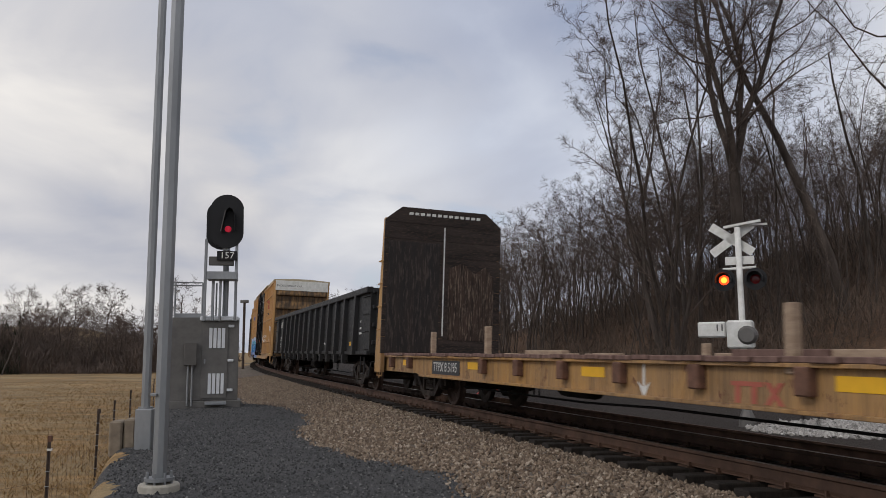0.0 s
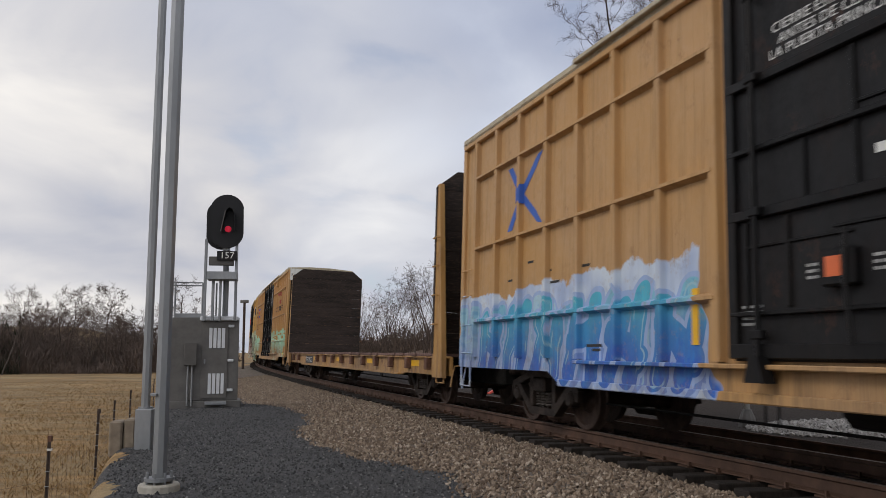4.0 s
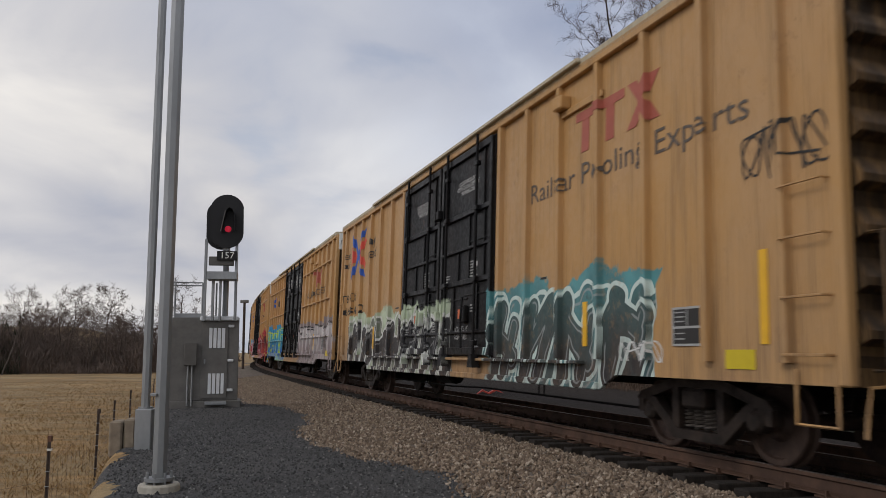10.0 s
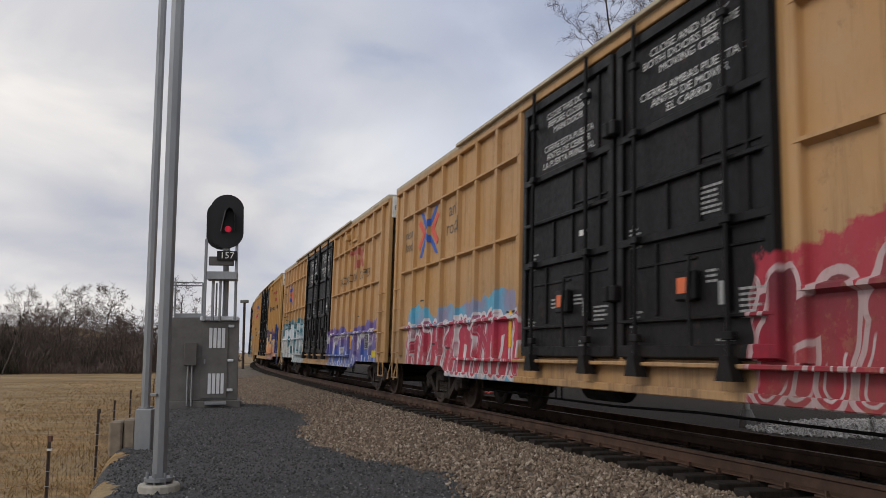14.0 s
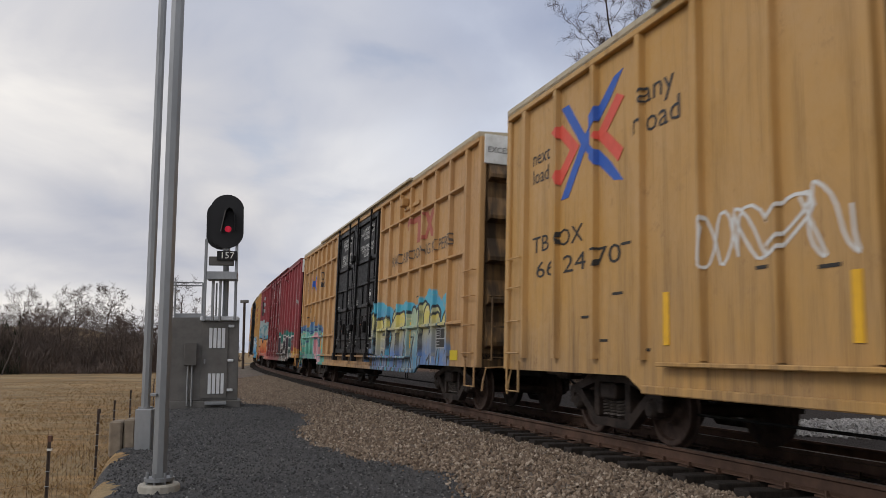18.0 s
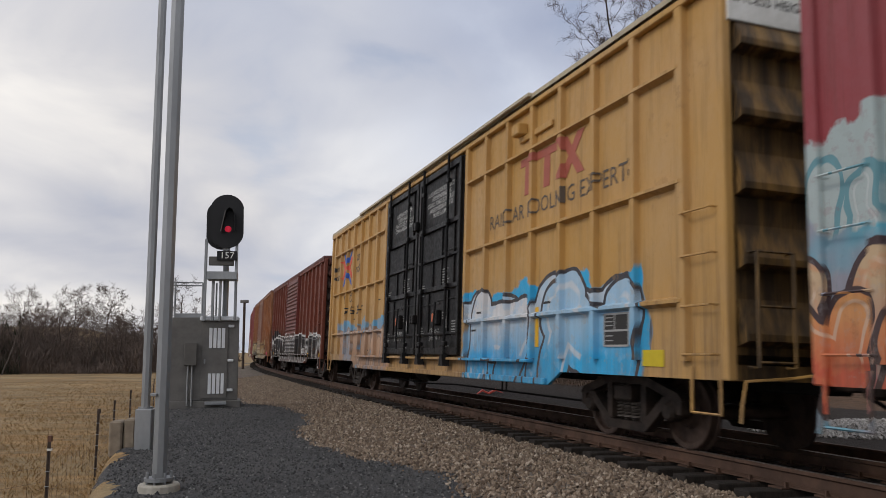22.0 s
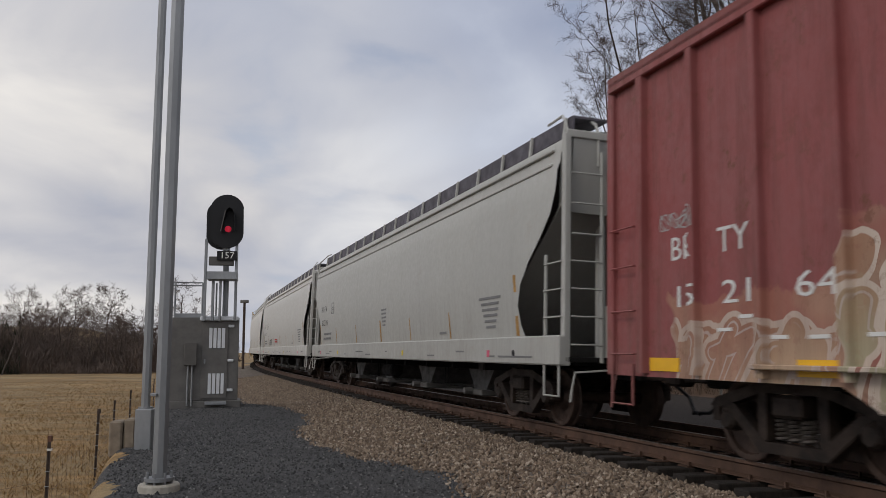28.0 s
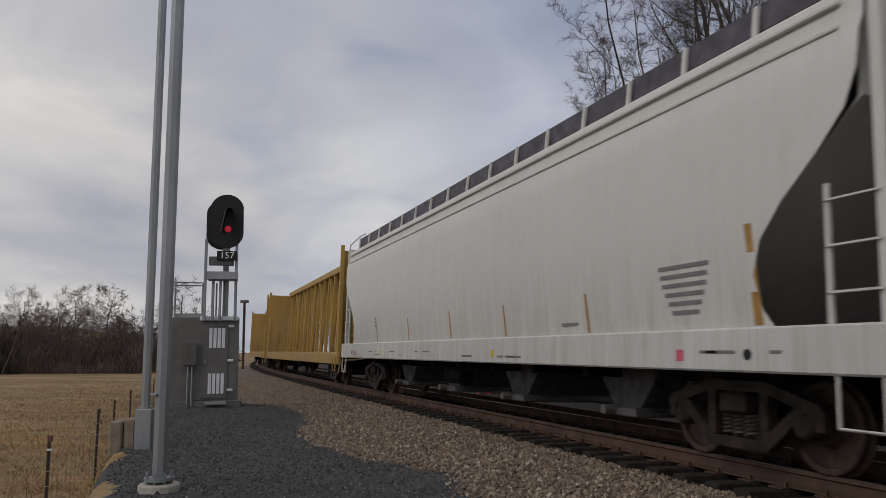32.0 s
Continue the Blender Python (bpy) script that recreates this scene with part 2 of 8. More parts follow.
class MB:
    """Collects vertices and faces of one mesh."""

    def __init__(self):
        self.v, self.f = [], []

    def add(self, vs, fs):
        o = len(self.v)
        self.v += [tuple(p) for p in vs]
        self.f += [tuple(i + o for i in f) for f in fs]
        return self

    def box(self, x0, x1, y0, y1, z0, z1):
        p = [(x, y, z) for x in (x0, x1) for y in (y0, y1) for z in (z0, z1)]
        return self.add(p, [(0, 1, 3, 2), (4, 6, 7, 5), (0, 4, 5, 1), (2, 3, 7, 6), (0, 2, 6, 4), (1, 5, 7, 3)])

    def cbox(self, x0, x1, y0, y1, z0, z1, b=0.01):
        """Box with chamfered edges."""
        vs, idx = [], {}
        for ix, x in enumerate((x0, x1)):
            for iy, y in enumerate((y0, y1)):
                for iz, z in enumerate((z0, z1)):
                    sx, sy, sz = (1 - 2 * ix) * b, (1 - 2 * iy) * b, (1 - 2 * iz) * b
                    for k, p in enumerate(((x, y + sy, z + sz), (x + sx, y, z + sz), (x + sx, y + sy, z))):
                        idx[ix, iy, iz, k] = len(vs)
                        vs.append(p)
        fs = []
        for a in (0, 1):
            fs.append([idx[a, i, j, 0] for i, j in ((0, 0), (0, 1), (1, 1), (1, 0))][::1 if a == 0 else -1])
            fs.append([idx[i, a, j, 1] for i, j in ((0, 0), (1, 0), (1, 1), (0, 1))][::1 if a == 0 else -1])
            fs.append([idx[i, j, a, 2] for i, j in ((0, 0), (0, 1), (1, 1), (1, 0))][::1 if a == 0 else -1])
            for c in (0, 1):
                fs.append([idx[0, a, c, 1], idx[1, a, c, 1], idx[1, a, c, 2], idx[0, a, c, 2]])
                fs.append([idx[a, 0, c, 0], idx[a, 1, c, 0], idx[a, 1, c, 2], idx[a, 0, c, 2]])
                fs.append([idx[a, c, 0, 0], idx[a, c, 1, 0], idx[a, c, 1, 1], idx[a, c, 0, 1]])
                for d in (0, 1):
                    fs.append([idx[a, c, d, k] for k in (0, 1, 2)])
        return self.add(vs, fs)

    def prism(self, poly, a, b, axis='y'):
        """Polygon in the two other axes, drawn out from a to b along axis."""
        n = len(poly)
        put = {'y': lambda p, t: (p[0], t, p[1]), 'x': lambda p, t: (t, p[0], p[1]), 'z': lambda p, t: (p[0], p[1], t)}[axis]
        vs = [put(p, a) for p in poly] + [put(p, b) for p in poly]
        fs = [tuple(range(n))[::-1], tuple(range(n, 2 * n))]
        fs += [(i, (i + 1) % n, n + (i + 1) % n, n + i) for i in range(n)]
        return self.add(vs, fs)

    def tube(self, pts, rad, seg=6, cap=True):
        """Round bar through points; rad is a number or a list."""
        pts = [Vector(p) for p in pts]
        rads = rad if isinstance(rad, (list, tuple)) else [rad] * len(pts)
        vs, fs = [], []
        prev = None
        for i, p in enumerate(pts):
            d = (pts[min(i + 1, len(pts) - 1)] - pts[max(i - 1, 0)]).normalized()
            if prev is None:
                ref = Vector((0, 0, 1)) if abs(d.z) < 0.9 else Vector((1, 0, 0))
                u = d.cross(ref).normalized()
            else:
                u = (prev - d * prev.dot(d)).normalized()
            prev = u
            w = d.cross(u)
            for k in range(seg):
                t = 2 * math.pi * k / seg
                vs.append(p + (u * math.cos(t) + w * math.sin(t)) * rads[i])
        for i in range(len(pts) - 1):
            for k in range(seg):
                fs.append((i * seg + k, i * seg + (k + 1) % seg, (i + 1) * seg + (k + 1) % seg, (i + 1) * seg + k))
        if cap:
            fs += [tuple(range(seg))[::-1], tuple(range((len(pts) - 1) * seg, len(pts) * seg))]
        return self.add(vs, fs)

    def bar(self, p, q, w, h):
        """Square bar from p to q."""
        p, q = Vector(p), Vector(q)
        d = (q - p).normalized()
        ref = Vector((0, 1, 0)) if abs(d.y) < 0.9 else Vector((1, 0, 0))
        u = d.cross(ref).normalized() * (h / 2)
        s = ref - d * ref.dot(d)
        s = s.normalized() * (w / 2)
        vs = [a + x * u + y * s for a in (p, q) for x, y in ((-1, -1), (1, -1), (1, 1), (-1, 1))]
        return self.add(vs, [(0, 1, 2, 3), (4, 7, 6, 5), (0, 4, 5, 1), (1, 5, 6, 2), (2, 6, 7, 3), (3, 7, 4, 0)])

    def lathe(self, prof, seg=24, centre=(0, 0, 0)):
        """Profile of (y, r) turned about the y axis."""
        vs, fs, n = [], [], len(prof)
        for k in range(seg):
            t = 2 * math.pi * k / seg
            for y, r in prof:
                vs.append((centre[0] + r * math.cos(t), centre[1] + y, centre[2] + r * math.sin(t)))
        for k in range(seg):
            for i in range(n - 1):
                fs.append((k * n + i, k * n + i + 1, ((k + 1) % seg) * n + i + 1, ((k + 1) % seg) * n + i))
        return self.add(vs, fs)

    def mesh(self, name, mat=None, smooth=False):
        me = bpy.data.meshes.new(name)
        me.from_pydata(self.v, [], self.f)
        if mat:
            me.materials.append(mat)
        if smooth:
            me.polygons.foreach_set("use_smooth", [True] * len(me.polygons))
        me.update()
        return me


def recalc(me):
    bm = bmesh.new()
    bm.from_mesh(me)
    bmesh.ops.recalc_face_normals(bm, faces=bm.faces)
    bm.to_mesh(me)
    bm.free()
    return me


def part(name, mb, mat, parent, label="", smooth=False, at=None):
    """One mesh object under a thing or part. mb: an MB or a finished mesh."""
    me = mb if isinstance(mb, bpy.types.Mesh) else recalc(mb.mesh(name, mat, smooth))
    ob = new(name, me)
    ob.parent = parent
    if at is not None:
        ob.matrix_basis = at
    if label:
        ob["label"] = label
    return ob


def thing(name, label, category, group="", kind="", at=None):
    e = new(name)
    e.empty_display_size = 0.3
    if at is not None:
        e.matrix_basis = at
    return tagged(e, label, category, group, kind)


def lettering(text, size, mat, name="lettering", width=0.0):
    """Flat letters as a mesh, in the xz plane facing -y, drawn out to a width where one is given."""
    cu = bpy.data.curves.new(name, 'FONT')
    cu.body, cu.size, cu.resolution_u = text, size, 2
    cu.align_x, cu.align_y = 'CENTER', 'CENTER'
    cu.space_line = 0.9
    tmp = bpy.data.objects.new("tmp", cu)
    me = bpy.data.meshes.new_from_object(tmp)
    bpy.data.objects.remove(tmp)
    bpy.data.curves.remove(cu)
    me.transform(Matrix.Rotation(radians(90), 4, 'X'))
    if width and me.vertices:
        px_ = [v.co.x for v in me.vertices]
        me.transform(Matrix.Diagonal((width / (max(px_) - min(px_)), 1, 1, 1)))
    me.materials.clear()
    me.materials.append(mat)
    return me


# ---- the line of the track ----
# s runs along the track in metres towards and past the camera.
S_TAB = np.arange(-560.0, 520.1, 0.5)


def _bend(s):
    u = np.clip(s, -66.0, 0.0) / 50.0
    k = -0.001229 - 0.004909 * u - 0.0019435 * u * u
    return np.where(s > 4.0, 0.0, k)


_k = _bend(S_TAB)
_h = np.concatenate([[0.0], np.cumsum((_k[1:] + _k[:-1]) * 0.25)])
_i0 = int(np.argmin(np.abs(S_TAB)))
_h = _h - _h[_i0] - 1.243423
_hm = (_h[1:] + _h[:-1]) / 2
_x = np.concatenate([[0.0], np.cumsum(np.cos(_hm) * 0.5)])
_y = np.concatenate([[0.0], np.cumsum(np.sin(_hm) * 0.5)])
_x, _y = _x - _x[_i0] + 6.02458, _y - _y[_i0] + 3.18368
CANT = 0.03617


def line(s):
    return float(np.interp(s, S_TAB, _x)), float(np.interp(s, S_TAB, _y)), float(np.interp(s, S_TAB, _h))


def spot(s, off, z, canted=True):
    """Place beside the track: off metres to the camera's side of its centre."""
    x, y, h = line(s)
    if canted:
        off, z = off * math.cos(CANT) - z * math.sin(CANT), z * math.cos(CANT) + off * math.sin(CANT)
    return Vector((x + off * math.sin(h), y - off * math.cos(h), z))


def ride(s, half):
    """Pose of a car whose middle is at s and whose trucks are half metres before and behind it."""
    a, b = line(s + half), line(s - half)
    h = math.atan2(a[1] - b[1], a[0] - b[0])
    return Matrix.Translation(((a[0] + b[0]) / 2, (a[1] + b[1]) / 2, 0)) @ Matrix.Rotation(h, 4, 'Z') @ Matrix.Rotation(-CANT, 4, 'X')


def run(t):
    """Metres the train has gone at t seconds."""
    return 12.61634 * t - 0.01703 * (t - 16) ** 2


# ---- ground ----
_NS = np.concatenate([np.arange(-460, -60, 8.0), np.arange(-60, 40, 1.0), np.arange(40, 200, 8.0)])
_NX, _NY = np.interp(_NS, S_TAB, _x), np.interp(_NS, S_TAB, _y)
_NH = np.interp(_NS, S_TAB, _h)


def near_track(x, y):
    """Arrays of (s, off) of the nearest spot of the track."""
    x, y = np.atleast_1d(x), np.atleast_1d(y)
    s, o = np.empty(len(x)), np.empty(len(x))
    for i in range(0, len(x), 4000):
        dx, dy = x[i:i + 4000, None] - _NX, y[i:i + 4000, None] - _NY
        k = np.argmin(dx * dx + dy * dy, 1)
        r = np.arange(len(k))
        ddx, ddy = dx[r, k], dy[r, k]
        s[i:i + 4000] = _NS[k] + ddx * np.cos(_NH[k]) + ddy * np.sin(_NH[k])
        o[i:i + 4000] = ddx * np.sin(_NH[k]) - ddy * np.cos(_NH[k])
    return s, o


def smooth01(a, b, v):
    t = np.clip((v - a) / (b - a), 0, 1)
    return t * t * (3 - 2 * t)


def ground_z(x, y):
    """Height of the land: track bed, gravel pad, pasture, wooded hill."""
    x, y = np.atleast_1d(np.asarray(x, float)), np.atleast_1d(np.asarray(y, float))
    s, o = near_track(x, y)
    z = np.full(len(x), -0.40)
    bed = -0.285 + o * 0.036
    # camera side: shoulder down to the gravel pad, then the bank to the pasture
    near = bed + (-0.40 - bed) * smooth01(1.55, 3.9, o)
    edge = PAD_EDGE(y)
    d = edge - x
    near = near + (-1.02) * smooth01(-0.1, 0.8, d)
    far_f = np.clip((np.hypot(x, y) - 40) / 60, 0, 1)
    near = near + far_f * smooth01(3, 12, o) * 0.25
    # hill side
    far = bed + (-0.42 - bed) * smooth01(1.6, 3.2, -o)
    up = np.clip(-o - 11.0, 0, None)
    far = far + 0.31 * up * smooth01(0, 10, up) * (0.35 + 0.65 * smooth01(-140, -35, s)) * np.clip(1.25 - up / 160, 0.35, 1)
    near = near + 0.075 * np.clip(np.hypot(x, y) - 112, 0, 120) * smooth01(-0.33, -0.46, x / np.maximum(y, 1.0)) * (y > 0)
    near = near + 0.24 * np.exp(-((x + 6.0) ** 2 + (y - 20.6) ** 2) / 7.0)
    z = np.where(o > 0, near, far)
    z = z + 0.05 * np.sin(x * 0.31 + 1.3) * np.cos(y * 0.23) * smooth01(5, 14, np.abs(o)) * (np.hypot(x, y) < 400)
    return z


def PAD_EDGE(y):
    """x of the left edge of the gravel pad."""
    y = np.asarray(y, float)
    return np.interp(y, [-40, 0, 6, 8.65, 12.6, 18.8, 24, 60], [-9, -4.2, -3.3, -3.75, -5.2, -7.2, -8.6, -18.0])


def grid_mesh(name, xs, ys, mats, pick):
    X, Y = np.meshgrid(xs, ys, indexing='ij')
    Z = ground_z(X.ravel(), Y.ravel())
    v = np.stack([X.ravel(), Y.ravel(), Z], 1)
    nx, ny = len(xs), len(ys)
    i = (np.arange(nx - 1)[:, None] * ny + np.arange(ny - 1)).ravel()
    f = np.stack([i, i + ny, i + ny + 1, i + 1], 1)
    me = bpy.data.meshes.new(name)
    me.from_pydata(v.tolist(), [], f.tolist())
    for m in mats:
        me.materials.append(m)
    c = v[f].mean(1)
    me.polygons.foreach_set("material_index", pick(c[:, 0], c[:, 1]).astype(np.int32))
    me.polygons.foreach_set("use_smooth", [True] * len(f))
    me.update()
    return me


def ground_pick(x, y):
    s, o = near_track(x, y)
    wob = 0.05 * np.sin(s * 1.7) + 0.06 * np.sin(s * 3.9 + 1.0) + 0.05 * np.sin(s * 7.3)
    # ballast reaches further out away from the pad's turning place
    reach = np.interp(s, [-60, -29, -24, -21.4, -18.2, -16.6, -15.5, -13.5, -11.7, -10.7, -10, -9.1, -7.3, -4, 10], [5.4, 4.5, 4.3, 4.0, 3.5, 3.75, 4.2, 4.22, 4.1, 3.8, 3.5, 3.32, 3.5, 3.5, 3.2])
    m = np.full(len(x), 2)
    m[(o > 0) & (x > PAD_EDGE(y) + 0.2 * np.sin(y * 2.1))] = 0
    m[(o > 0) & (o < reach + wob)] = 1
    m[(o <= 0) & (o > -2.6)] = 1
    # bed under the cars: oil and the train's shade in one dark colour
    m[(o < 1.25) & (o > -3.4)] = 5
    m[(o <= -2.6) & (o > -11)] = 3
    m[o <= -11] = 4
    m[(s < -70) & (o > 0) & (o < 9) & (o >= 6)] = 2
    return m


_e = lambda a, b, n, p: a + (b - a) * np.linspace(0, 1, n) ** p
XS = np.unique(np.round(np.concatenate([-_e(14, 900, 40, 2.6), np.arange(-14, 16, 0.13), _e(16, 900, 60, 2.4)]), 3))
YS = np.unique(np.round(np.concatenate([-_e(3, 900, 26, 2.6), np.arange(-3, 34, 0.13), _e(34, 900, 90, 2.4)]), 3))
ground = tagged(new("ground", grid_mesh("ground", XS, YS, [GRAVEL, BALLAST, FIELD, DIRT, LITTER, OILED_SHADED], ground_pick)),
                "dark gravel pad, brown ballast, dry pasture and wooded slope", "ground", kind="structure")

# ---- track ----
RAIL_SEC = [(-0.037, 0.0), (0.037, 0.0), (0.037, -0.035), (0.010, -0.05), (0.010, -0.145), (0.075, -0.165), (0.075, -0.18),
            (-0.075, -0.18), (-0.075, -0.165), (-0.010, -0.145), (-0.010, -0.05), (-0.037, -0.035)]


def sweep(sec, ss, off, z0, canted=True):
    mb = MB()
    n = len(sec)
    for s in ss:
        mb.v += [tuple(spot(s, off + a, z0 + c, canted)) for a, c in sec]
    for i in range(len(ss) - 1):
        for k in range(n):
            mb.f.append((i * n + k, i * n + (k + 1) % n, (i + 1) * n + (k + 1) % n, (i + 1) * n + k))
    mb.f += [tuple(range(n)), tuple(range((len(ss) - 1) * n, len(ss) * n))[::-1]]
    return mb


SW = np.concatenate([np.arange(-500, -90, 6.0), np.arange(-90, 12, 1.5), np.arange(12, 460, 8.0)])
track = thing("railway_track", "single curved track of rusty rails on creosoted ties", "track", kind="structure")
for off in (0.755, -0.755):
    rail = part("rail", sweep(RAIL_SEC, SW, off, 0.0), RUST, track, "rust-brown steel rail")
    part("running_surface", sweep([(-0.03, 0.003), (0.03, 0.003), (0.03, -0.004), (-0.03, -0.004)], SW, off, 0.0), RAILTOP, rail, "worn steel railhead")
rng = random.Random(5)
# Rail section added as a stand-in for the far ballast shoulder's crest.
crest_bar = thing("spare_rail", "rusty spare rail lying beside the track", "rail")
part("rail_bar", sweep(RAIL_SEC, np.arange(-58, 6, 2.0), -2.75, -0.10), RUST, crest_bar)
TIE_ME = [recalc(MB().cbox(-0.115, 0.115, -1.36, 1.36, -0.10, 0.075, 0.012).mesh("tie", TIE)) for _ in range(1)][0]
PLATE_ME = recalc(MB().cbox(-0.10, 0.10, -0.19, 0.19, 0.0, 0.018, 0.004).mesh("tie_plate", RUST))


def bed_pose(s, off, z, yaw=0.0):
    p, h = spot(s, off, z), line(s)[2]
    return Matrix.Translation(p) @ Matrix.Rotation(h + yaw, 4, 'Z') @ Matrix.Rotation(-CANT, 4, 'X')


for i in range(150):
    s = 9.0 - i * 0.52
    tie = part("tie", TIE_ME, None, track, at=bed_pose(s + rng.uniform(-0.03, 0.03), rng.uniform(-0.06, 0.06), -0.275, rng.uniform(-0.015, 0.015)))
    if i < 75:
        for off in (0.755, -0.755):
            plate = part("tie_plate", PLATE_ME, None, tie, at=Matrix.Translation((0, -off, 0.076)))
tm = MB()
for i in range(420):
    s = 9.0 - 150 * 0.52 - i * 0.52 * 2
    m = bed_pose(s, 0, -0.275)
    b = MB().box(-0.115, 0.115, -1.36, 1.36, -0.10, 0.075)
    tm.add([m @ Vector(v) for v in b.v], b.f)
tagged(part("tie_row", tm, TIE, track, "far row of dark wooden ties"), kind="stuff")
sp = MB()
for i in range(90):
    s = 9.0 - i * 0.52
    for off in (0.755, -0.755):
        for e in (-0.10, 0.10):
            m = bed_pose(s + e * 0.6, off + e, -0.18)
            b = MB().box(-0.014, 0.014, -0.018, 0.018, 0, 0.05)
            sp.add([m @ Vector(v) for v in b.v], b.f)
tagged(part("spikes", sp, RUST, track, "rusty rail spikes"), kind="stuff")


# loose stones of the ballast and the pad
def stone_field(name, n, seed, where, size, mat, label):
    r = np.random.default_rng(seed)
    x, y = where(r, n)
    z = ground_z(x, y)
    n = len(x)
    base = np.array([(1, 0, 0), (-1, 0, 0), (0, 1, 0), (0, -1, 0), (0, 0, 1), (0, 0, -1)], float)
    faces = np.array([(0, 2, 4), (2, 1, 4), (1, 3, 4), (3, 0, 4), (2, 0, 5), (1, 2, 5), (3, 1, 5), (0, 3, 5)])
    sc = r.uniform(0.55, 1.25, (n, 1, 3)) * r.uniform(size[0], size[1], (n, 1, 1))
    v = base[None] * sc * r.uniform(0.75, 1.25, (n, 6, 1)) + r.normal(0, 0.12, (n, 6, 3)) * sc
    a, bb = r.uniform(0, 6.28, n), r.uniform(-0.9, 0.9, n)
    ca, sa, cb, sb = np.cos(a), np.sin(a), np.cos(bb), np.sin(bb)
    vx, vy, vz = v[..., 0].copy(), v[..., 1].copy(), v[..., 2].copy()
    vx, vz = vx * cb[:, None] + vz * sb[:, None], -vx * sb[:, None] + vz * cb[:, None]
    vx, vy = vx * ca[:, None] - vy * sa[:, None], vx * sa[:, None] + vy * ca[:, None]
    P = np.stack([vx + x[:, None], vy + y[:, None], vz + z[:, None] + sc[:, :, 0] * 0.35], -1).reshape(-1, 3)
    F = (faces[None] + 6 * np.arange(n)[:, None, None]).reshape(-1, 3)
    me = bpy.data.meshes.new(name)
    me.from_pydata(P.tolist(), [], F.tolist())
    me.materials.append(mat)
    me.update()
    return tagged(new(name, me), label, "gravel", kind="stuff")


def stone_mat(name, stops):
    m, nt, b = mat_new(name, 0.9)
    g = nt.nodes.new("ShaderNodeNewGeometry")
    ramp = nt.nodes.new("ShaderNodeValToRGB")
    el = ramp.color_ramp.elements
    el[0].position, el[0].color = 0.0, (*stops[0], 1)
    el[1].position, el[1].color = 1.0, (*stops[-1], 1)
    for i, s in enumerate(stops[1:-1]):
        e = el.new((i + 1) / (len(stops) - 1))
        e.color = (*s, 1)
    nt.links.new(g.outputs['Random Per Island'], ramp.inputs[0])
    f = noisy(nt, coords(nt), 60, 3)
    nt.links.new(mixc(nt, span(nt, f, 0.3, 0.7, 0, 0.5), ramp.outputs[0], [c * 0.5 for c in stops[1]]), b.inputs['Base Color'])
    return m


STONE = stone_mat("ballast_stone", [(0.055, 0.038, 0.027), (0.18, 0.130, 0.092), (0.12, 0.090, 0.068), (0.30, 0.235, 0.175), (0.20, 0.145, 0.100), (0.46, 0.39, 0.31)])
CHIP = stone_mat("dark_stone_chip", [(0.028, 0.028, 0.030), (0.075, 0.075, 0.077), (0.045, 0.045, 0.047), (0.22, 0.217, 0.212)])


def ballast_where(s0, s1, bias):
    def w(r, n):
        s = s1 - (s1 - s0) * r.uniform(0, 1, n) ** bias
        o = np.where(r.uniform(0, 1, n) < 0.86, r.uniform(1.28, 4.7, n), r.uniform(-3.4, -1.9, n))
        h = np.interp(s, S_TAB, _h)
        x, y = np.interp(s, S_TAB, _x) + o * np.sin(h), np.interp(s, S_TAB, _y) - o * np.cos(h)
        # stray stones thin out beyond the edge
        k = ground_pick(x + r.normal(0, 0.09, n), y + r.normal(0, 0.09, n)) == 1
        return x[k], y[k]
    return w


def pad_where(r, n):
    y = 5.5 + 16 * r.uniform(0, 1, n) ** 1.7
    x = PAD_EDGE(y) + (10 * r.uniform(0, 1, n))
    k = ground_pick(x, y) == 0
    return x[k], y[k]


stone_field("ballast_stones", 92000, 1, ballast_where(-46, 2, 1.5), (0.016, 0.036), STONE, "grey-brown crushed ballast stones along the track")
stone_field("gravel_chips", 42000, 2, pad_where, (0.008, 0.021), CHIP, "dark grey crushed stone chips on the pad")


def pale_where(r, n):
    a, q = r.uniform(0, 6.28, n), np.sqrt(r.uniform(0, 1, n))
    return 9.6 + 3.4 * q * np.cos(a), 16.2 + 2.0 * q * np.sin(a)


PALE = stone_mat("pale_stone", [(0.22, 0.21, 0.20), (0.38, 0.36, 0.34), (0.30, 0.29, 0.27), (0.52, 0.50, 0.47)])
stone_field("pale_gravel", 4500, 12, pale_where, (0.03, 0.07), PALE, "pale grey gravel heaped beyond the track")

# ---- rolling stock ----


def ucoord(nt, ob):
    tc = nt.nodes.new("ShaderNodeTexCoord")
    tc.object = ob
    sp = nt.nodes.new("ShaderNodeSeparateXYZ")
    nt.links.new(tc.outputs['Object'], sp.inputs[0])
    return tc.outputs['Object'], sp.outputs


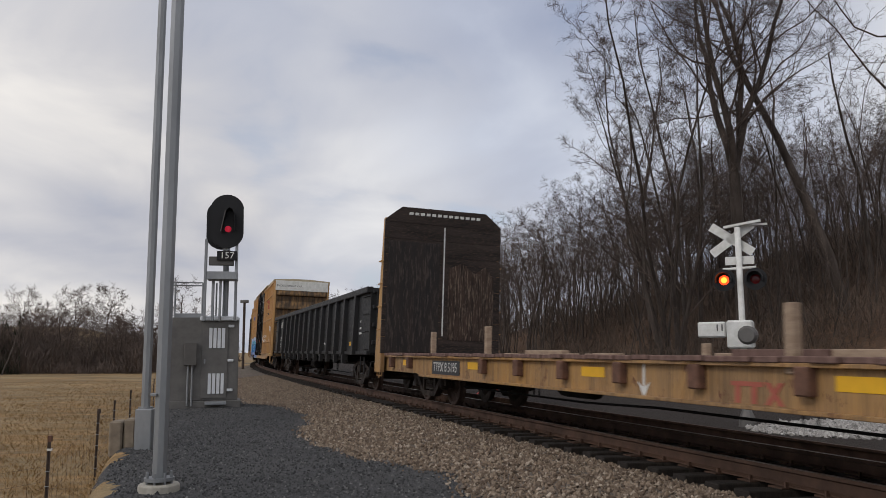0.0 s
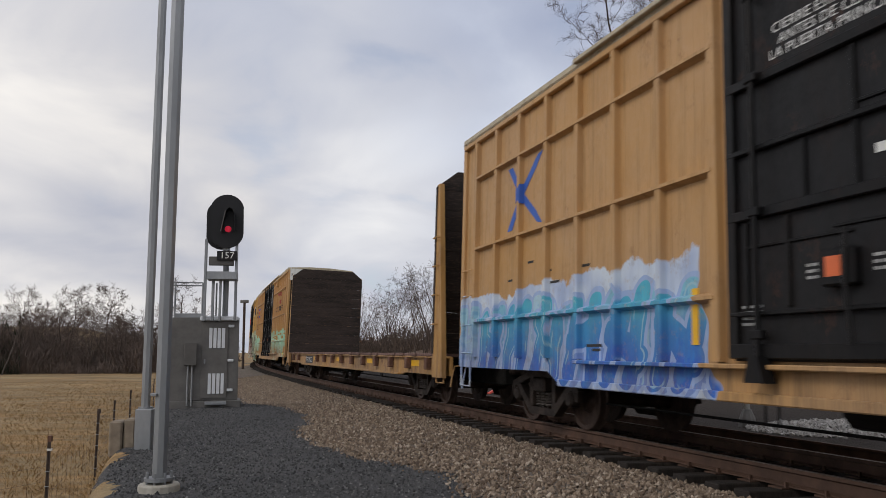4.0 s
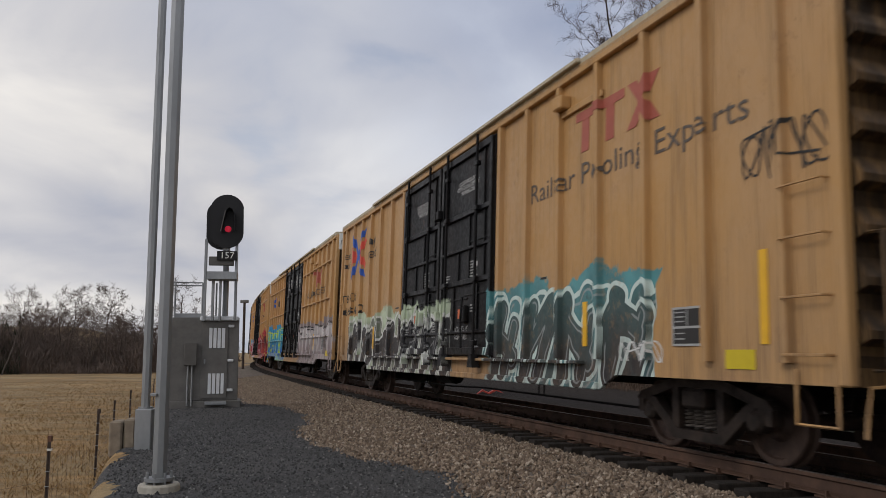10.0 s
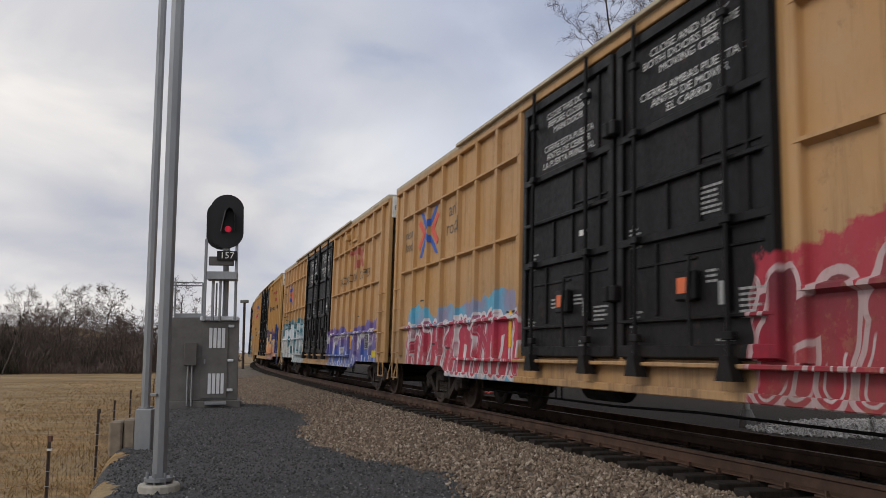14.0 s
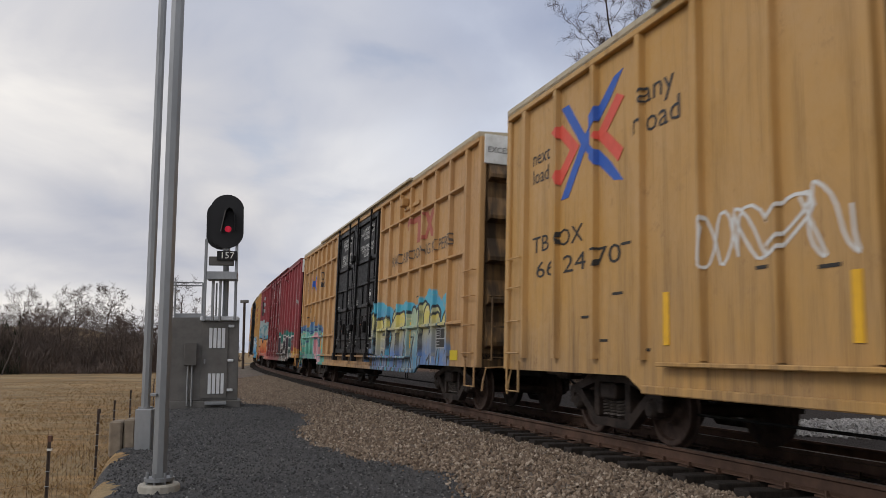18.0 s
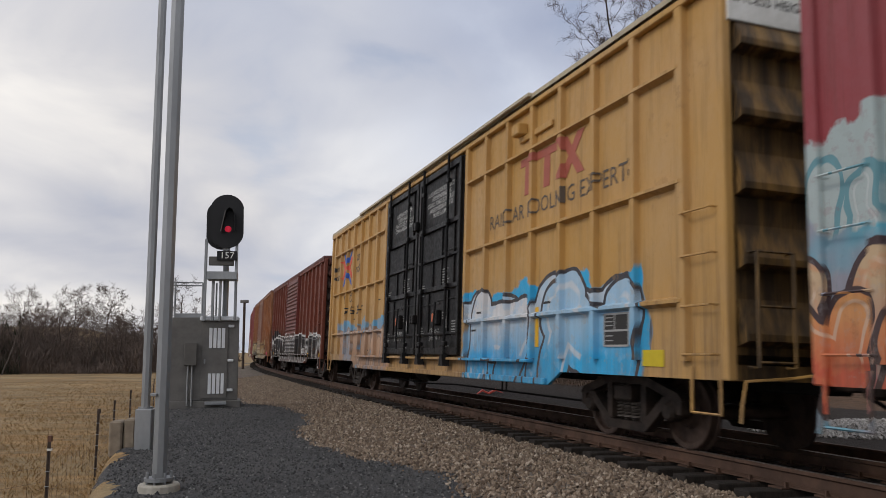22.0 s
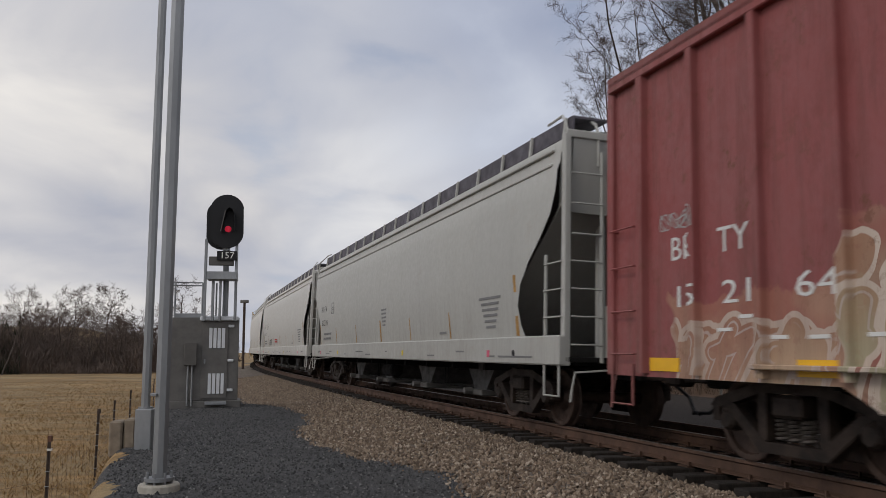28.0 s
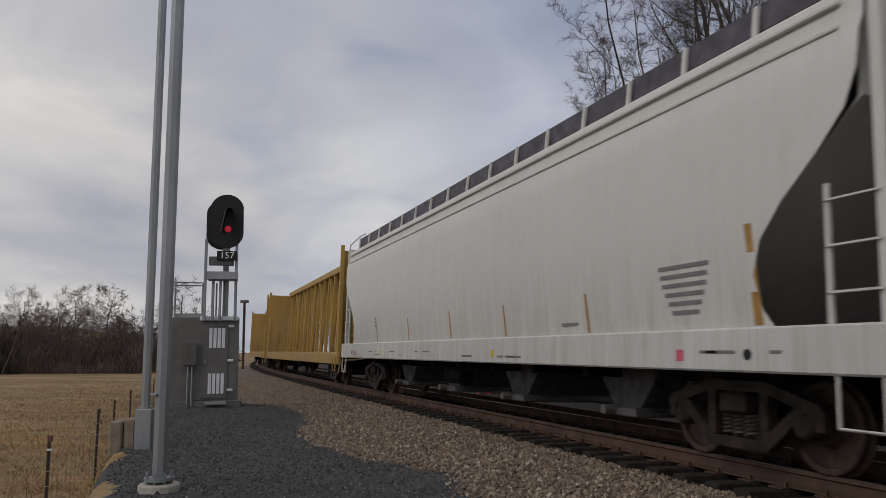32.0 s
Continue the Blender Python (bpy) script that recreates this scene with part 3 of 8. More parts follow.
def piece_group():
    """Node group of a sprayed piece: chunky bent strokes, two rows of made-up letter bodies one over the other,
    with outline, inner light and a ragged cloud behind them."""
    nt = bpy.data.node_groups.new("sprayed_piece", 'ShaderNodeTree')
    kinds = [("Paint", 'NodeSocketColor'), ("Vector", 'NodeSocketVector')] + [(k, 'NodeSocketFloat') for k in ("X0", "X1", "Top", "Wide", "Seed")] + [(k, 'NodeSocketColor') for k in ("Cloud", "Low", "High", "Edge", "Rim")]
    for k, t in kinds:
        nt.interface.new_socket(name=k, in_out='INPUT', socket_type=t)
    nt.interface.new_socket(name="Result", in_out='OUTPUT', socket_type='NodeSocketColor')
    gi, go = nt.nodes.new("NodeGroupInput"), nt.nodes.new("NodeGroupOutput")
    I = {k: gi.outputs[k] for k, t in kinds}
    col, vec, x0, x1, top, wide, seed = (I[k] for k in ("Paint", "Vector", "X0", "X1", "Top", "Wide", "Seed"))
    cloud, lo, hi, edge, rim = (I[k] for k in ("Cloud", "Low", "High", "Edge", "Rim"))
    sp = nt.nodes.new("ShaderNodeSeparateXYZ")
    nt.links.new(vec, sp.inputs[0])
    xyz = sp.outputs
    M = lambda op, p, q=0.0, c=None: mth(nt, op, p, q, c)

    def xy(x, z, w=0.0):
        n = nt.nodes.new("ShaderNodeCombineXYZ")
        for i, v in ((0, x), (1, z), (2, w)):
            if isinstance(v, bpy.types.NodeSocket):
                nt.links.new(v, n.inputs[i])
            else:
                n.inputs[i].default_value = v
        return n.outputs[0]

    def vm(op, a, b=None):
        n = nt.nodes.new("ShaderNodeVectorMath")
        n.operation = op
        nt.links.new(a, n.inputs[0])
        if b is not None:
            nt.links.new(b, n.inputs[3] if op == 'SCALE' else n.inputs[1])
        return n.outputs['Value'] if op in ('DOT_PRODUCT', 'LENGTH') else n.outputs[0]
    com = xy(xyz[0], xyz[2], M('MULTIPLY', seed, 3.7))
    wob, wobf, wobx = noisy(nt, com, 1.1, 2, 0.5), noisy(nt, com, 4.5, 3, 0.6), noisy(nt, com, 2.1, 1, 0.5)
    # outline of the whole piece
    topz = M('MULTIPLY_ADD', wobf, 0.3, M('MULTIPLY_ADD', wob, 0.9, M('SUBTRACT', top, 0.50)))
    xa = M('ADD', xyz[0], M('MULTIPLY_ADD', wob, 0.9, -0.45))
    side = M('MULTIPLY', span(nt, M('SUBTRACT', xa, x0), 0, 0.05), span(nt, M('SUBTRACT', x1, xa), 0, 0.05))
    side = M('MULTIPLY', side, M('LESS_THAN', xyz[1], 0.0))
    m = M('MULTIPLY', side, span(nt, M('SUBTRACT', topz, xyz[2]), 0.0, 0.05))
    px = M('MULTIPLY_ADD', wobx, 0.20, M('MULTIPLY_ADD', xyz[2], -0.14, xyz[0]))
    pz = M('MULTIPLY_ADD', wobf, 0.05, M('MULTIPLY_ADD', wobx, 0.14, xyz[2]))
    zc = M('MULTIPLY_ADD', top, 0.5, 0.38)
    hh = M('MULTIPLY_ADD', top, 0.5, -0.56)

    def letters(shift, w, sd):
        q = M('DIVIDE', M('ADD', px, shift), w)
        cell = M('FLOOR', q)
        u = M('MULTIPLY', M('SUBTRACT', M('SUBTRACT', q, cell), 0.5), w)
        p = xy(u, M('SUBTRACT', pz, zc))
        rnd = []
        for k in (0.0, 17.3):
            wn = nt.nodes.new("ShaderNodeTexWhiteNoise")
            wn.noise_dimensions = '1D'
            nt.links.new(M('ADD', cell, M('MULTIPLY_ADD', sd, 7.13, k)), wn.inputs['W'])
            sc = nt.nodes.new("ShaderNodeSeparateColor")
            nt.links.new(wn.outputs['Color'], sc.inputs[0])
            rnd += [sc.outputs[0], sc.outputs[1], sc.outputs[2]]
        e = M('MULTIPLY', w, 0.30)
        ne, nh = M('MULTIPLY', w, -0.30), M('MULTIPLY', hh, -1.0)
        at = lambda r, lo_, hi_, k: M('MULTIPLY', M('MULTIPLY_ADD', r, hi_ - lo_, lo_), k)
        ends = [(xy(ne, nh), xy(at(rnd[0], -1, 0.0, e), at(rnd[1], 0.55, 1.0, hh))),
                (xy(at(rnd[2], 0.0, 1.0, e), nh), xy(e, at(rnd[3], 0.2, 1.0, hh))),
                (xy(ne, at(rnd[4], -0.6, 0.8, hh)), xy(e, at(rnd[5], -0.8, 0.9, hh)))]
        d = None
        for a, b in ends:
            ba, pa = vm('SUBTRACT', b, a), vm('SUBTRACT', p, a)
            h = M('DIVIDE', vm('DOT_PRODUCT', pa, ba), vm('DOT_PRODUCT', ba, ba))
            h = M('MINIMUM', M('MAXIMUM', h, 0.0), 1.0)
            dist = vm('LENGTH', vm('SUBTRACT', pa, vm('SCALE', ba, h)))
            d = dist if d is None else M('MINIMUM', d, dist)
        return M('MULTIPLY_ADD', w, -0.155, d), rnd[1]
    zz = M('DIVIDE', M('SUBTRACT', xyz[2], 0.8), M('SUBTRACT', top, 0.8))
    grad = mixc(nt, span(nt, M('MULTIPLY_ADD', wob, 0.8, zz), 0.55, 1.15), lo, hi)
    body = mixc(nt, M('MULTIPLY', m, span(nt, wobf, 0.25, 0.4, 0.75, 1.0)), col, mixc(nt, span(nt, wobx, 0.35, 0.65, 0, 0.4), cloud, lo))
    for far, tone in ((1.0, 0.25), (0.0, 0.0)):
        w = M('MULTIPLY', wide, 1.15) if far else wide
        d, rv = letters(M('MULTIPLY', wide, 0.45 * far), w, M('ADD', seed, 3.1 * far))
        fill = mixc(nt, tone, grad, cloud)
        fill = mixc(nt, M('GREATER_THAN', rv, 0.84), fill, mixc(nt, 0.45, fill, cloud))
        fill = mixc(nt, span(nt, wobf, 0.52, 0.60, 0, 0.4), fill, mixc(nt, 0.6, hi, lo))
        # light struck along one side of each stroke
        dn = M('DIVIDE', d, w)
        glint = M('MULTIPLY', span(nt, dn, -0.075, -0.065), span(nt, dn, -0.04, -0.05))
        fill = mixc(nt, M('MULTIPLY', glint, span(nt, wob, 0.50, 0.53, 0, 0.7)), fill, rim)
        body = mixc(nt, M('MULTIPLY', side, span(nt, d, 0.070, 0.060)), body, edge)
        body = mixc(nt, M('MULTIPLY', side, span(nt, d, 0.008, -0.004)), body, fill)
    worn = span(nt, noisy(nt, vec, 7.0, 5, 0.7), 0.36, 0.44)
    nt.links.new(mixc(nt, M('MULTIPLY_ADD', worn, 0.22, 0.78), col, body), go.inputs[0])
    return nt


PIECE = piece_group()


def piece(nt, col, vec, g, seed):
    """Sprayed piece on the camera's side: g = (x0, x1, top, cloud, fill_low, fill_high, outline[, letter width[, rim]])."""
    n = nt.nodes.new("ShaderNodeGroup")
    n.node_tree = PIECE
    nt.links.new(col, n.inputs["Paint"])
    nt.links.new(vec, n.inputs["Vector"])
    rim = g[8] if len(g) > 8 else [(x + 0.6) / 2 for x in g[5]]
    for k, v in (("X0", g[0]), ("X1", g[1]), ("Top", g[2]), ("Wide", (g[7] if len(g) > 7 else 0.85) * 1.55), ("Seed", seed)):
        n.inputs[k].default_value = v
    for k, c in (("Cloud", g[3]), ("Low", g[4]), ("High", g[5]), ("Edge", g[6]), ("Rim", rim)):
        n.inputs[k].default_value = (*c, 1)
    return n.outputs[0]


def paint(name, car, c, pieces=(), dirt=(0.10, 0.07, 0.05), rust=0.35, rough=0.55, seed=1.0, fade=0.2, rustc=(0.13, 0.055, 0.03), streaky=0.70, mott=0.12, gloss=0.3, soot=0.0):
    """Car paint in the car's own space, with streaks, sprayed pieces and, on the ends, grime and painted shade."""
    m, nt, b = mat_new(name, rough)
    b.inputs["Specular IOR Level"].default_value = gloss
    vec, xyz = ucoord(nt, car)
    big = noisy(nt, vec, 0.5, 5, 0.6)
    fine = noisy(nt, vec, 9.0, 5, 0.65)
    mp = nt.nodes.new("ShaderNodeMapping")
    mp.inputs['Scale'].default_value = (6.0, 6.0, 0.45)
    mp.inputs['Location'].default_value = (seed, seed, 0)
    nt.links.new(vec, mp.inputs[0])
    streak = noisy(nt, mp.outputs[0], 1.0, 4, 0.6)
    pale = [x + (0.75 * max(c) + 0.12 * min(1, 2.5 * max(c)) - x) * 0.35 for x in c]
    col = mixc(nt, span(nt, big, 0.35, 0.7, 0, fade * 2), c, pale)
    col = mixc(nt, span(nt, streak, 0.50, 0.76, 0, streaky), col, [x * 0.55 + d * 0.25 for x, d in zip(c, dirt)])
    # blotches: old repaints and rust bleeding down
    mb2 = nt.nodes.new("ShaderNodeMapping")
    mb2.inputs['Scale'].default_value = (1.5, 1.5, 0.55)
    mb2.inputs['Location'].default_value = (seed * 2, 0, seed)
    nt.links.new(vec, mb2.inputs[0])
    blot = noisy(nt, mb2.outputs[0], 1.3, 7, 0.72, 0.6)
    col = mixc(nt, span(nt, blot, 0.50, 0.62, 0, mott), col, [x * 0.42 + r_ * 0.25 for x, r_ in zip(c, rustc)])
    col = mixc(nt, span(nt, blot, 0.44, 0.34, 0, mott * 0.6), col, [min(1, x * 1.25 + 0.15 * min(x, 0.2)) for x in c])
    for i, g in enumerate(pieces):
        col = piece(nt, col, vec, g, seed + i * 1.37)
    low = span(nt, xyz[2], 2.6, 0.6, 0.0, 0.75)
    col = mixc(nt, mth(nt, 'MULTIPLY', low, span(nt, mth(nt, 'MULTIPLY_ADD', streak, 0.6, mth(nt, 'MULTIPLY', big, 0.4)), 0.38, 0.72)), col, dirt)
    spots = mth(nt, 'MULTIPLY', span(nt, noisy(nt, vec, 3.0, 6, 0.7), 0.58, 0.66), span(nt, big, 0.42, 0.62))
    col = mixc(nt, mth(nt, 'MULTIPLY', spots, rust), col, rustc)
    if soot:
        # dark runs over the whole sheet: brake dust and painted gap shade together
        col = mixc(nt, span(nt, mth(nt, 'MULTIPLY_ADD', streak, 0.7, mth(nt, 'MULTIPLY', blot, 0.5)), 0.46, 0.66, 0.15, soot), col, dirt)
    nt.links.new(col, b.inputs['Base Color'])
    nt.links.new(span(nt, fine, 0.3, 0.7, rough - 0.08, rough + 0.2), b.inputs['Roughness'])
    bump(nt, b, noisy(nt, vec, 2.2, 3), 0.12, 0.03)
    return m


SPRINGM = weathered("spring_steel", (0.10, 0.085, 0.075), (0.05, 0.042, 0.037), 0.6, 0.3, 6)
# truck: built once, meshes shared by all cars
AX, WR = 0.93, 0.445


def truck_meshes():
    sf = MB()
    for y in (-1.02, 1.02):
        a, b = y - 0.07, y + 0.07
        sf.prism([(-1.20, 0.58), (-1.12, 0.67), (-0.42, 0.86), (0.42, 0.86), (1.12, 0.67), (1.20, 0.58), (1.08, 0.56), (0.40, 0.75), (-0.40, 0.75), (-1.08, 0.56)][::-1], a, b)
        sf.prism([(-0.98, 0.60), (-0.82, 0.62), (-0.36, 0.27), (0.36, 0.27), (0.82, 0.62), (0.98, 0.60), (0.44, 0.16), (-0.44, 0.16)][::-1], a, b)
        for sx in (-1, 1):
            sf.prism([(sx * 0.34, 0.28), (sx * 0.46, 0.28), (sx * 0.46, 0.76), (sx * 0.34, 0.76)], a + 0.005, b - 0.005)
            sf.prism([(sx * 1.08, 0.42), (sx * 1.17, 0.42), (sx * 1.18, 0.62), (sx * 1.06, 0.62)], a + 0.01, b - 0.01)
    bo = MB().cbox(-0.20, 0.20, -1.16, 1.16, 0.52, 0.74, 0.03)
    bo.cbox(-0.28, 0.28, -0.35, 0.35, 0.60, 0.86, 0.03)
    sp = MB().tube([(0.066 * math.cos(k * math.pi / 4), 0.066 * math.sin(k * math.pi / 4), 0.285 + k * 0.0055) for k in range(44)], 0.016, 4)
    be = MB().lathe([(-0.10, 0.0), (-0.10, 0.085), (-0.06, 0.115), (0.06, 0.125), (0.06, 0.0)], 12)
    be.cbox(-0.13, 0.13, -0.05, 0.06, 0.0, 0.16, 0.02)
    ws = MB()
    for sg in (-1, 1):
        prof = [(0.64, 0.10), (0.66, 0.20), (0.69, 0.30), (0.68, 0.38), (0.685, WR + 0.028), (0.705, WR + 0.028), (0.72, WR + 0.004), (0.815, WR - 0.003),
                (0.82, WR - 0.02), (0.815, 0.375), (0.77, 0.36), (0.765, 0.20), (0.84, 0.15), (0.84, 0.09), (0.97, 0.08)]
        ws.lathe([(sg * y, r) for y, r in prof], 28)
    ws.lathe([(-0.66, 0.09), (0.66, 0.09)], 12)
    brake = MB().cbox(0.36, 0.46, -0.8, 0.8, 0.34, 0.44, 0.02).cbox(-0.46, -0.36, -0.8, 0.8, 0.34, 0.44, 0.02)
    f = lambda mb, n, mt, sm=False: recalc(mb.mesh(n, mt, sm))
    return {"side_frames": f(sf, "side_frames", TRUCKM), "truck": f(bo, "truck", TRUCKM), "spring_nest": f(sp, "spring", SPRINGM),
            "bearing": f(be, "bearing", TRUCKM), "wheelset": f(ws, "wheelset", WHEELM), "brake_beam": f(brake, "brake_beam", TRUCKM)}


TRUCK = truck_meshes()
WHEELS = []


def trucks(car, half, u0):
    for sx in (1, -1):
        tr = part("truck", TRUCK["truck"], None, car, at=Matrix.Translation((sx * half, 0, 0)))
        part("side_frames", TRUCK["side_frames"], None, tr)
        part("brake_beam", TRUCK["brake_beam"], None, tr)
        for y in (-1.02, 1.02):
            for x in (-0.17, 0.0, 0.17):
                part("spring", TRUCK["spring_nest"], None, tr, at=Matrix.Translation((x, y, 0)))
            for x in (-AX, AX):
                part("bearing", TRUCK["bearing"], None, tr, at=Matrix.Translation((x, y, WR)) @ Matrix.Rotation(0 if y < 0 else math.pi, 4, 'Z'))
        for x in (-AX, AX):
            w = part("wheelset", TRUCK["wheelset"], None, tr, "grimy steel wheelset with polished treads", at=Matrix.Translation((x, 0, WR)))
            WHEELS.append((w, x, u0 + sx * half + x))


def end_gear(car, L, mat, striker=0.75, zc=0.86):
    """Draft gear, coupler, cut lever, hose at both ends."""
    for sx in (1, -1):
        e = sx * L / 2
        cp = MB().cbox(min(e - sx * 0.5, e + sx * striker), max(e - sx * 0.5, e + sx * striker), -0.09, 0.09, zc - 0.09, zc + 0.09, 0.02)
        k = e + sx * striker
        cp.cbox(min(k - sx * 0.1, k + sx * 0.16), max(k - sx * 0.1, k + sx * 0.16), -0.17, 0.15, zc - 0.15, zc + 0.15, 0.04)
        part("coupler", cp, TRUCKM, car, "rusty knuckle coupler")
        lv = MB().tube([(e + sx * 0.12, -1.45, 0.62), (e + sx * 0.12, -1.40, 0.86), (e + sx * 0.2, -0.9, 0.9), (k, -0.2, zc + 0.2)], 0.016, 5)
        lv.tube([(e + sx * 0.12, -1.45, 0.62), (e + sx * 0.12, -1.47, 0.45)], 0.02, 5)
        part("cut_lever", lv, mat, car)
        part("air_hose", MB().tube([(e, 0.35, 0.7), (e + sx * 0.3, 0.36, 0.55), (e + sx * 0.5, 0.3, 0.36), (e + sx * 0.75, 0.2, 0.34)], 0.025, 6), BLACKP, car)
        for yy in (-1.56, 1.56):
            a, b = e - sx * 0.06, e - sx * 0.52
            part("sill_step", MB().tube([(a, yy, 1.0), (a, yy, 0.52), (b, yy, 0.52), (b, yy, 1.0)], 0.02, 5), mat, car)


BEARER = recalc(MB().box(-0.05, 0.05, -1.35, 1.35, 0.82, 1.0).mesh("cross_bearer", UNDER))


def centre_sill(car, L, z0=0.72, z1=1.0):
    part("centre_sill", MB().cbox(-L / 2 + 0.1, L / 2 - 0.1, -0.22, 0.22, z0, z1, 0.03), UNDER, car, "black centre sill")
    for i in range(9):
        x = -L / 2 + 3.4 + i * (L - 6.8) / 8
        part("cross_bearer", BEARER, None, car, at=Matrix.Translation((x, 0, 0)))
    bk = MB().lathe([(-0.5, 0.0), (-0.5, 0.16), (-0.45, 0.2), (0.45, 0.2), (0.5, 0.16), (0.5, 0.0)], 12)
    me = recalc(bk.mesh("air_reservoir", UNDER))
    part("air_reservoir", me, None, car, at=Matrix.Translation((-1.6, -0.75, 0.66)) @ Matrix.Rotation(radians(90), 4, 'Z'))
    rod = MB().tube([(-L / 2 + 3.9, -0.72, 0.42), (-1.5, -0.72, 0.40), (0.5, -0.75, 0.45), (L / 2 - 3.9, -0.72, 0.42)], 0.018, 5)
    for x in (-3.3, -3.1, 2.9, 3.1):
        rod.tube([(x, -0.72, 0.42), (x, -0.72, 0.95)], 0.016, 4)
    part("brake_rod", rod, UNDER, car)


def hat(x, w, y0, y1, z0, z1):
    """Pressed side post: hat section standing out from y0 to y1, w wide."""
    return MB().prism([(x - w / 2, y0), (x - w * 0.43, y1), (x + w * 0.43, y1), (x + w / 2, y0)], z0, z1, 'z')


def boxcar(u1, u2, label, body_c, door_c, style, pieces, seed, text=(), roof_c=(0.42, 0.36, 0.25), eave=5.25, end_white=True, group="freight cars of the train"):
    """style: 'grid' posts and rails, 'ribs' posts alone, 'slide' ribbed sliding door."""
    L = u1 - u2
    mid = (u1 + u2) / 2
    car = thing("boxcar", label, "boxcar", group)
    P = paint("boxcar_paint", car, body_c, pieces, seed=seed, rust=0.8 if style == 'slide' else 0.3, mott=0.85 if seed == 16.1 else 0.30 if style == 'slide' else 0.14)
    # end colour darkened for the shade between close-coupled cars, plus grime
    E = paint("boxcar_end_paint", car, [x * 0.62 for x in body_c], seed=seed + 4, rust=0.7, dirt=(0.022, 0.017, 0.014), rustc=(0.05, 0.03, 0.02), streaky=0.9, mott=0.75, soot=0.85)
    dd_ = dict(dirt=(0.020, 0.017, 0.015), gloss=0.14) if max(door_c) < 0.1 else {}
    D = paint("boxcar_door_paint", car, door_c, [p for p in pieces if p[0] < 2.6 and p[1] > -2.6], seed=seed, rust=0.3, rough=0.45, **dd_)
    DF = paint("door_frame_paint", car, [x * 0.55 for x in door_c] if max(door_c) < 0.1 else door_c, [p for p in pieces if p[0] < 2.6 and p[1] > -2.6], seed=seed, rust=0.15, rough=0.38, **dd_)
    h = L / 2
    half = h - 2.55
    ys = 1.51
    hi = eave - 0.10
    dw = 2.75 if style != 'slide' else 1.75
    dx = 0.0
    zb, zm = 0.86, 0.66
    # side sheets with the fish-bellied sill
    for sy in (-1, 1):
        sh = MB().prism([(-h, zb), (-h + 3.6, zb), (-h + 4.0, zm), (h - 4.0, zm), (h - 3.6, zb), (h, zb), (h, hi), (-h, hi)], sy * (ys - 0.05), sy * ys)
        part("side_sheet", sh, P, car)
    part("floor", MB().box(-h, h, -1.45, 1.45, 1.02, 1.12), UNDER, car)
    rf = MB().prism([(-1.60, eave - 0.12), (-1.60, eave), (-0.5, eave + 0.07), (0.5, eave + 0.07), (1.60, eave), (1.60, eave - 0.12)], -h, h, 'x')
    R = paint("boxcar_roof_paint", car, roof_c, seed=seed + 9, rust=0.5)
    part("roof", rf, R, car)
    sm = MB()
    for i in range(15):
        x = -h + 0.7 + i * (L - 1.4) / 14
        sm.prism([(-1.55, eave + 0.002), (-0.5, eave + 0.075), (0.5, eave + 0.075), (1.55, eave + 0.002), (1.55, eave + 0.03), (0.5, eave + 0.105), (-0.5, eave + 0.105), (-1.55, eave + 0.03)], x - 0.03, x + 0.03, 'x')
    part("roof_seams", sm, R, car)
    # corrugated ends
    for sx in (1, -1):
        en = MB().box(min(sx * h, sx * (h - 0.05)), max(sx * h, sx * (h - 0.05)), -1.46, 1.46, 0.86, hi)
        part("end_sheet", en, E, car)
        nr = 5 if style == 'grid' else 8
        for i in range(nr):
            z = 1.35 + i * (4.45 - 1.35) / (nr - 1)
            dp, up = (0.17, 0.34) if nr == 5 else (0.13, 0.16)
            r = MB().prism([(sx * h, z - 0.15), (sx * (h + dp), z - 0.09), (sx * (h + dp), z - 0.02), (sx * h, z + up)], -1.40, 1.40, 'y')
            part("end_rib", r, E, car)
        for sy in (-1, 1):
            part("corner_post", MB().cbox(sx * h - 0.07, sx * h + 0.07, sy * 1.51 - 0.06, sy * 1.51 + 0.06, 0.86, hi, 0.015), P, car)
        if end_white:
            part("end_panel", MB().cbox(min(sx * (h + 0.06), sx * (h + 0.10)), max(sx * (h + 0.06), sx * (h + 0.10)), -1.50, 1.50, eave - 0.62, eave - 0.06, 0.008), WHITEP, car, "white end panel with black lettering")
            if sx == 1:
                t = lettering("EXCESS HEIGHT CAR", 0.155, BDEC)
                part("lettering", t, None, car, at=Matrix.Translation((h + 0.104, -0.72, eave - 0.36)) @ Matrix.Rotation(radians(90), 4, 'Z'))
    # posts
    n = 7 if style == 'grid' else 6
    edge = h - 0.65
    if style != 'slide':
        xs = [edge - i * (edge - dw - 0.24) / n for i in range(n + 1)]
    else:
        xs = [h - 0.71 - i * (h - 0.71 - dw - 0.1) / n for i in range(n + 1)]
    for sy in (-1, 1):
        for sx in (1, -1):
            for i, x in enumerate(xs):
                w = 0.15 if i in (0, n) else 0.115
                part("side_post", hat(sx * x, w, sy * ys, sy * (ys + 0.085), 1.05 if style != 'slide' else 0.90, hi), P, car)
            if style == 'grid':
                for z in (4.36, 3.03, 1.70):
                    a, b = sx * (xs[0] - (0.0 if z < 4 else 0.02)), sx * xs[-1]
                    part("side_rail", MB().prism([(sy * ys, z - 0.055), (sy * (ys + 0.095), z - 0.02), (sy * (ys + 0.095), z + 0.02), (sy * ys, z + 0.055)], min(a, b), max(a, b), 'x'), P, car)
